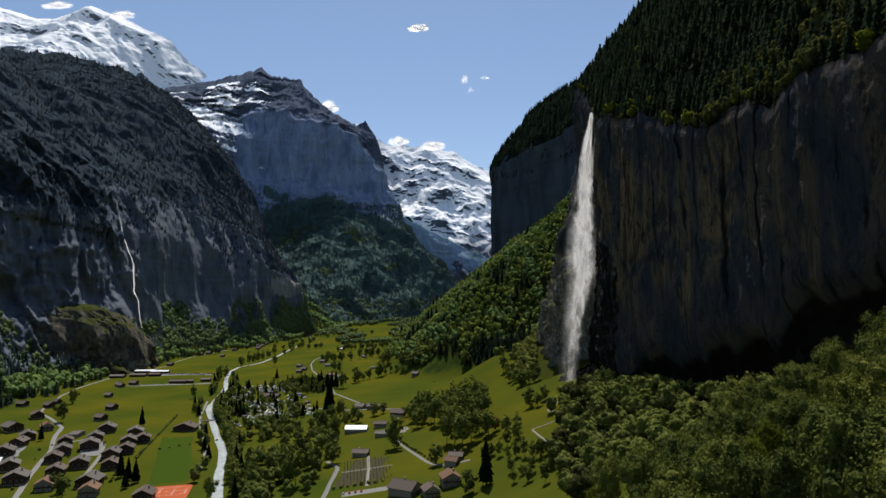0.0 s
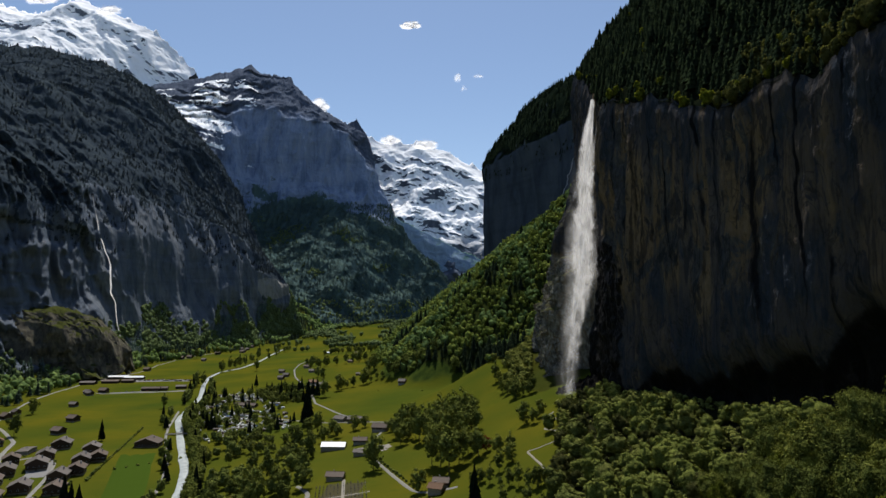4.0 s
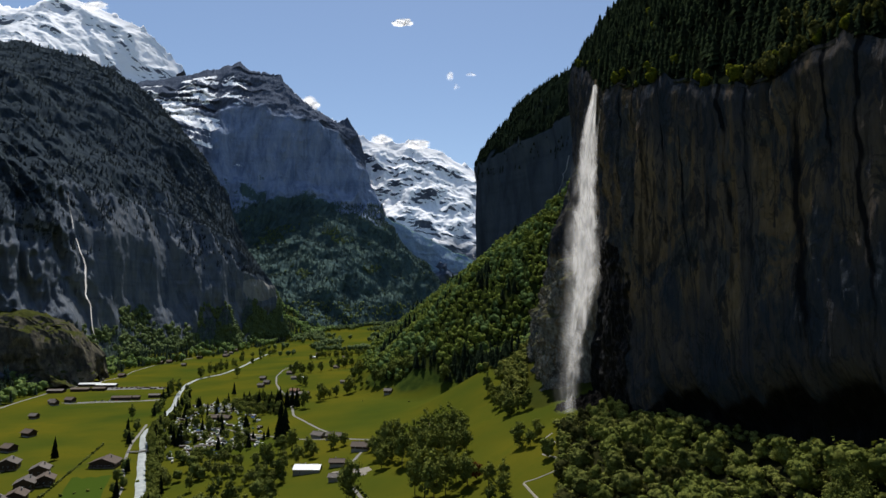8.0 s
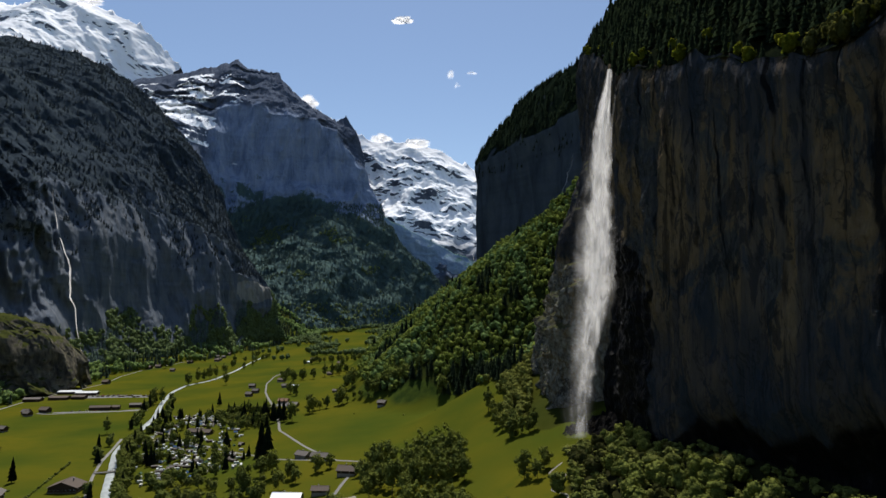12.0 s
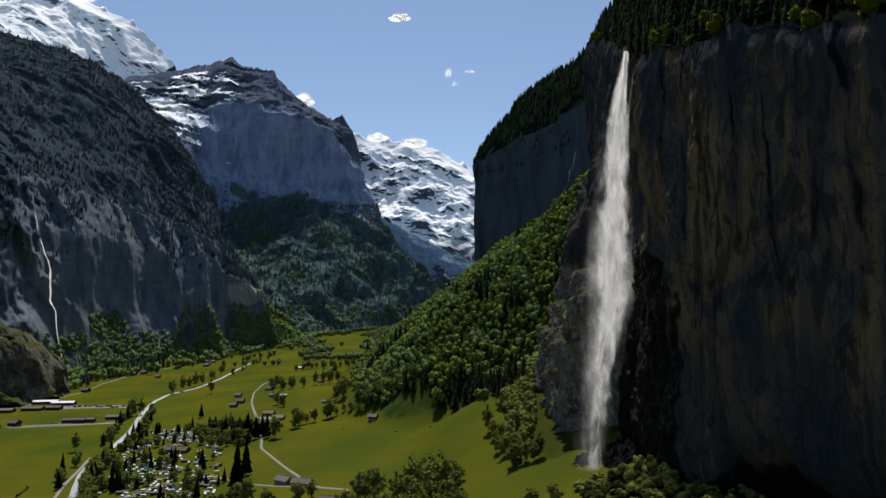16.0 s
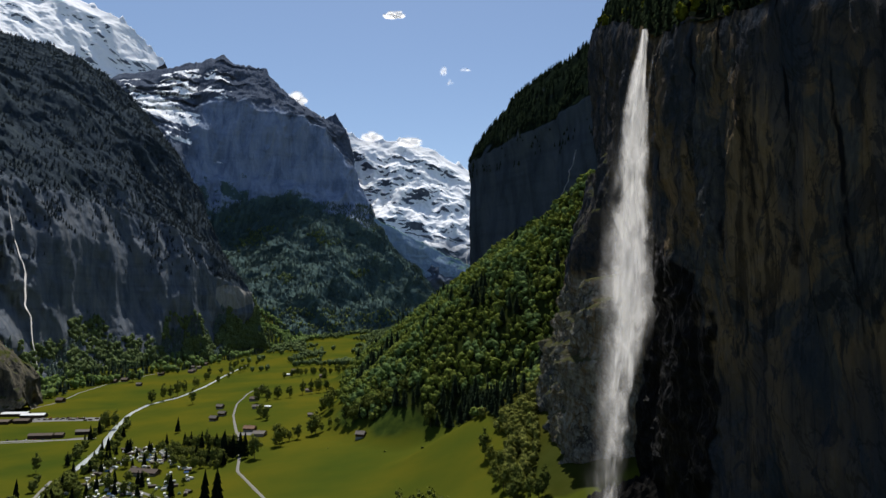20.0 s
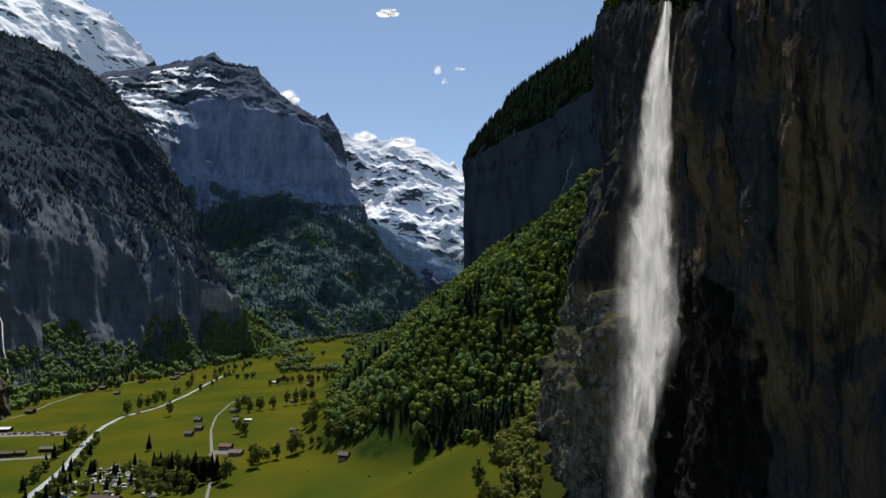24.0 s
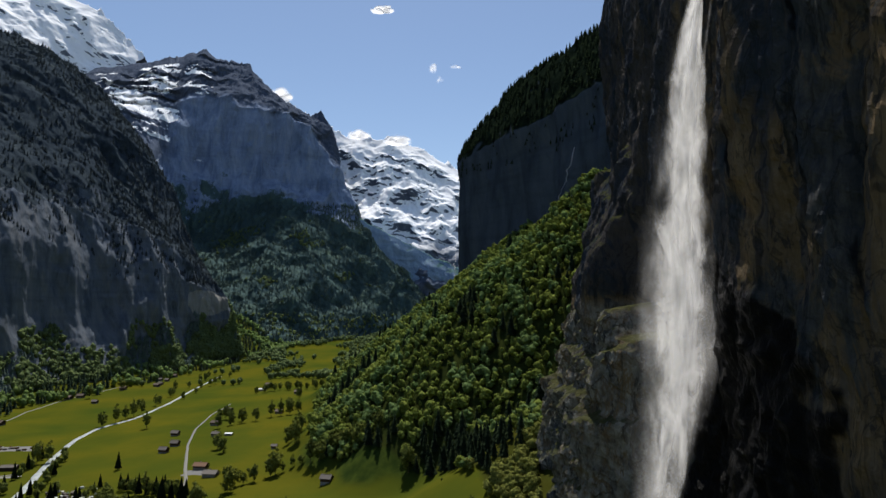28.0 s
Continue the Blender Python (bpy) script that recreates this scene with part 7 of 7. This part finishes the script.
row_y = np.concatenate([np.arange(640, 880, 9.5), np.arange(900, 1125, 6.5)])
row = np.column_stack([river_x(row_y) + 13 + 3 * np.sin(row_y), row_y, height(river_x(row_y) + 13, row_y) - 0.3, 14 + 5 * np.abs(np.sin(row_y * 1.7)), np.full(len(row_y), 0.9)])
tagged(scatter("bank_row_wood", [crown_shape(o, 18.0) for o in BT], row, LEAF, 20), "close row of broadleaf trees along the river bank", "wood", kind="stuff")
plant(FT, [b for i, b in enumerate(bank) if not i % 3], "river bank trees", 43, (0.6, 0.95))
camp = []
while len(camp) < 120:
    x, y = rnd.uniform(-400, -160), rnd.uniform(880, 1300)
    if river_x(y) + 22 < x < np.interp(y, [885, 980, 1060, 1130, 1200, 1290], [-155, -185, -205, -225, -270, -320]) and not (abs(x + 298) < 24 and abs(y - 1132) < 16):
        camp.append((x, y))
cw = np.array(camp[:56])
tagged(scatter("campsite_wood", [crown_shape(o, 18.0) for o in BT], np.column_stack([cw, height(cw[:, 0], cw[:, 1]) - 0.3, np.random.default_rng(5).uniform(9, 17, len(cw)), np.ones(len(cw))]), LEAF, 18), "broadleaf trees between the caravans", "wood", kind="stuff")
# belts of trees south and north of the campsite and along the lane
rnd = random.Random(61)
belt = []
for x0, y0, x1, y1, n, deep, big in ((-250, 872, -138, 846, 14, 9, 0.85), (-222, 818, -134, 806, 11, 9, 0.9), (-165, 784, -122, 762, 7, 7, 0.8), (-305, 1222, -206, 1164, 14, 12, 0.9),
                                     (-280, 1166, -212, 1122, 8, 8, 0.75), (-46, 832, -12, 818, 5, 8, 0.95), (-280, 860, -236, 790, 9, 8, 0.85)):
    for i in range(n):
        k = (i + rnd.uniform(0.2, 0.8)) / n
        belt.append((x0 + (x1 - x0) * k + rnd.uniform(-3, 3), y0 + (y1 - y0) * k + rnd.uniform(-deep, deep), 16 * big * rnd.uniform(0.6, 1.1)))
belt = np.array(belt)
tagged(scatter("campsite_belt_wood", [crown_shape(o, 18.0) for o in BT], np.column_stack([belt[:, :2], height(belt[:, 0], belt[:, 1]) - 0.3, belt[:, 2], np.ones(len(belt))]), FRESH_LEAF, 25), "belts of broadleaf trees round the campsite", "wood", kind="stuff")
plant(FT, camp[76:], "campsite trees", 45, (0.45, 0.8))
screen_row = [(-300 + 5.5 * i, 1262 - 3.2 * i + rnd.uniform(-6, 6)) for i in range(18)] + [(-255 + 6 * i, 1180 - 5 * i + rnd.uniform(-5, 5)) for i in range(9)]
plant(FT, screen_row[::2], "trees behind the campsite", 46, (0.55, 0.9))
plant(BT, screen_row[1::2], "trees behind the campsite", 47, (0.7, 1.0))
plant(BT, [(-330 + 12 * i + rnd.uniform(-4, 4), 2080 + 5 * i + rnd.uniform(-25, 25)) for i in range(16)], "far tree row", 48, (0.8, 1.2))
plant(BT, [(float(river_x(y)) + rnd.choice((-1, 1)) * rnd.uniform(14, 40), y) for y in range(1880, 2480, 32)], "far river bank trees", 49, (0.7, 1.1))
BU = [bush(s, "rounded green bush in spring leaf", LEAF) for s in (1, 2)]
plant(BU, [(-338 - 1.6 * i, 730 + 6.7 * i) for i in range(40)] + [(-356, 678), (-372, 648), (-398, 676), (-404, 702), (-416, 735), (-348, 772), (-446, 724), (-446, 790), (-470, 770), (-385, 768), (-350, 715), (-330, 650), (-395, 610), (-425, 655), (-478, 720), (-505, 770), (-462, 830), (-410, 800), (-360, 640), (-318, 612)] + [(-540 + 9 * i, 560 + 14 * i) for i in range(6)] + [(-330 + 8 * i, 770 + 9 * i) for i in range(7)] + [(-320 - 4 * i, 640 + 11 * i) for i in range(9)] + [(-45 + 3.4 * i, 715 - 9 * i) for i in range(12)] + [(-95 + 6 * i, 577 + i) for i in range(8)] + [(30, 1100), (-15, 1130), (70, 1060), (-90, 1180), (-400, 880), (-420, 700), (-375, 640)], "hedges and bushes", 50, (0.5, 1.0))

# ---- the wood on the slope below the cliff ----
NEAR = [broad_tree(s, "round broadleaf tree on the slope below the cliff", LEAF, 18, 0.40, 52, 6000, 1.0, 0.25) for s in (51, 52, 53)] + [broad_tree(54, "tall slender broadleaf tree on the slope below the cliff", LEAF, 21, 0.28, 40, 4600, 1.4, 0.25), broad_tree(55, "yellow-green young tree on the slope below the cliff", YOUNG_LEAF, 15, 0.36, 36, 3800, 1.0, 0.27)]


def near_wood(x, y):
    glade = ((x - 104) / 17) ** 2 + ((y - 335) / 66) ** 2 > 1
    lower = near_edge(y)
    return (x > lower + 6 * fbm(x / 12, y / 12, 0, 2, 81)) & (x < cliff_x(y) - 7) & (fbm(x / 22, y / 22, 0, 2, 82) > -0.42) & glade & ~((y > 690) & (x < 125))


nw = spread(5200, 30, 215, 90, 716, 12, near_wood, tall=(12, 24), wide=(1.0, 1.35))
nw = np.concatenate([thin(nw[nw[:, 1] < 400], 11.5), thin(nw[nw[:, 1] >= 400], 8.6)])
nw[:, 3] *= np.interp(nw[:, 1], [150, 300, 450, 560, 700], [1.2, 1.15, 0.95, 0.85, 0.68])
near_first = np.argsort(nw[:, 1] + np.abs(nw[:, 0] - 110) * 0.2)
weights = [0, 1, 2, 0, 1, 2, 3, 4]
for n, i in enumerate(near_first[:125]):
    x, y, z, t, w = nw[i]
    p = NEAR[weights[n * 7 % 8]]
    m = pose(x, y, z, 0, 0, n * 47 % 360)
    f = t / 15.0
    if p.get("placed"):
        o = copy_thing(p, m)
        if "placed" in o:
            del o["placed"]
    else:
        p["placed"], o = 1, p
        p.matrix_basis = m
    o.scale = (f * 0.72, f * 0.72, f * 0.98)
    o["group"] = "wood below the cliff"
for o in bpy.data.objects:
    if "placed" in o:
        del o["placed"]


rest = nw[near_first[125:]]
kind = fbm(rest[:, 0] / 16, rest[:, 1] / 16, 0, 2, 84)
for leaf, chosen, label in ((LEAF, kind < 0.12, "broadleaf wood at the cliff foot"), (FRESH_LEAF, (kind >= 0.12) & (kind < 0.42), "paler young broadleaf trees at the cliff foot"), (OLIVE_LEAF, kind >= 0.42, "olive-brown budding trees at the cliff foot")):
    r = rest[chosen]
    tagged(scatter("talus_wood", MID_BROADS, np.column_stack([r[:, :3], r[:, 3] * 1.0, r[:, 4] * 0.92]), leaf, 13), label, "wood", kind="stuff")


def under_wood(x, y):
    glade = ((x - 104) / 16) ** 2 + ((y - 335) / 64) ** 2 > 1
    return (x > near_edge(y) + 2) & (x < cliff_x(y) + 8) & glade & ~((y > 690) & (x < 125))


uw = thin(spread(9000, 30, 225, 90, 730, 24, under_wood, tall=(3.5, 8), wide=(1.2, 1.9)), 4.6)
tagged(scatter("undergrowth", SPUR_BROADS, uw, FRESH_LEAF, 25), "dense green undergrowth between the trees below the cliff", "bushes", kind="stuff")


def low_wood(x, y):
    d = x - river_x(y)
    lane = np.interp(y, [560, 640, 700, 790, 880, 930], [-112, -118, -125, -122, -128, -150])
    return (d > 22) & (x < lane) & (fbm(x / 26, y / 26, 0, 2, 83) > np.interp(y, [600, 680, 740], [-0.1, 0.15, 0.38])) & (y < 905)


lo = thin(spread(900, -300, -100, 540, 910, 14, low_wood, tall=(11, 19), wide=(0.85, 1.2)), 7.5)
tagged(scatter("spur_foot_wood", MID_BROADS, near_spur, FRESH_LEAF, 16), "broadleaf wood at the near foot of the spur", "wood", kind="stuff")
tagged(scatter("riverside_wood", MID_BROADS, lo, LEAF, 14), "broadleaf thicket between the river and the village lane", "wood", kind="stuff")
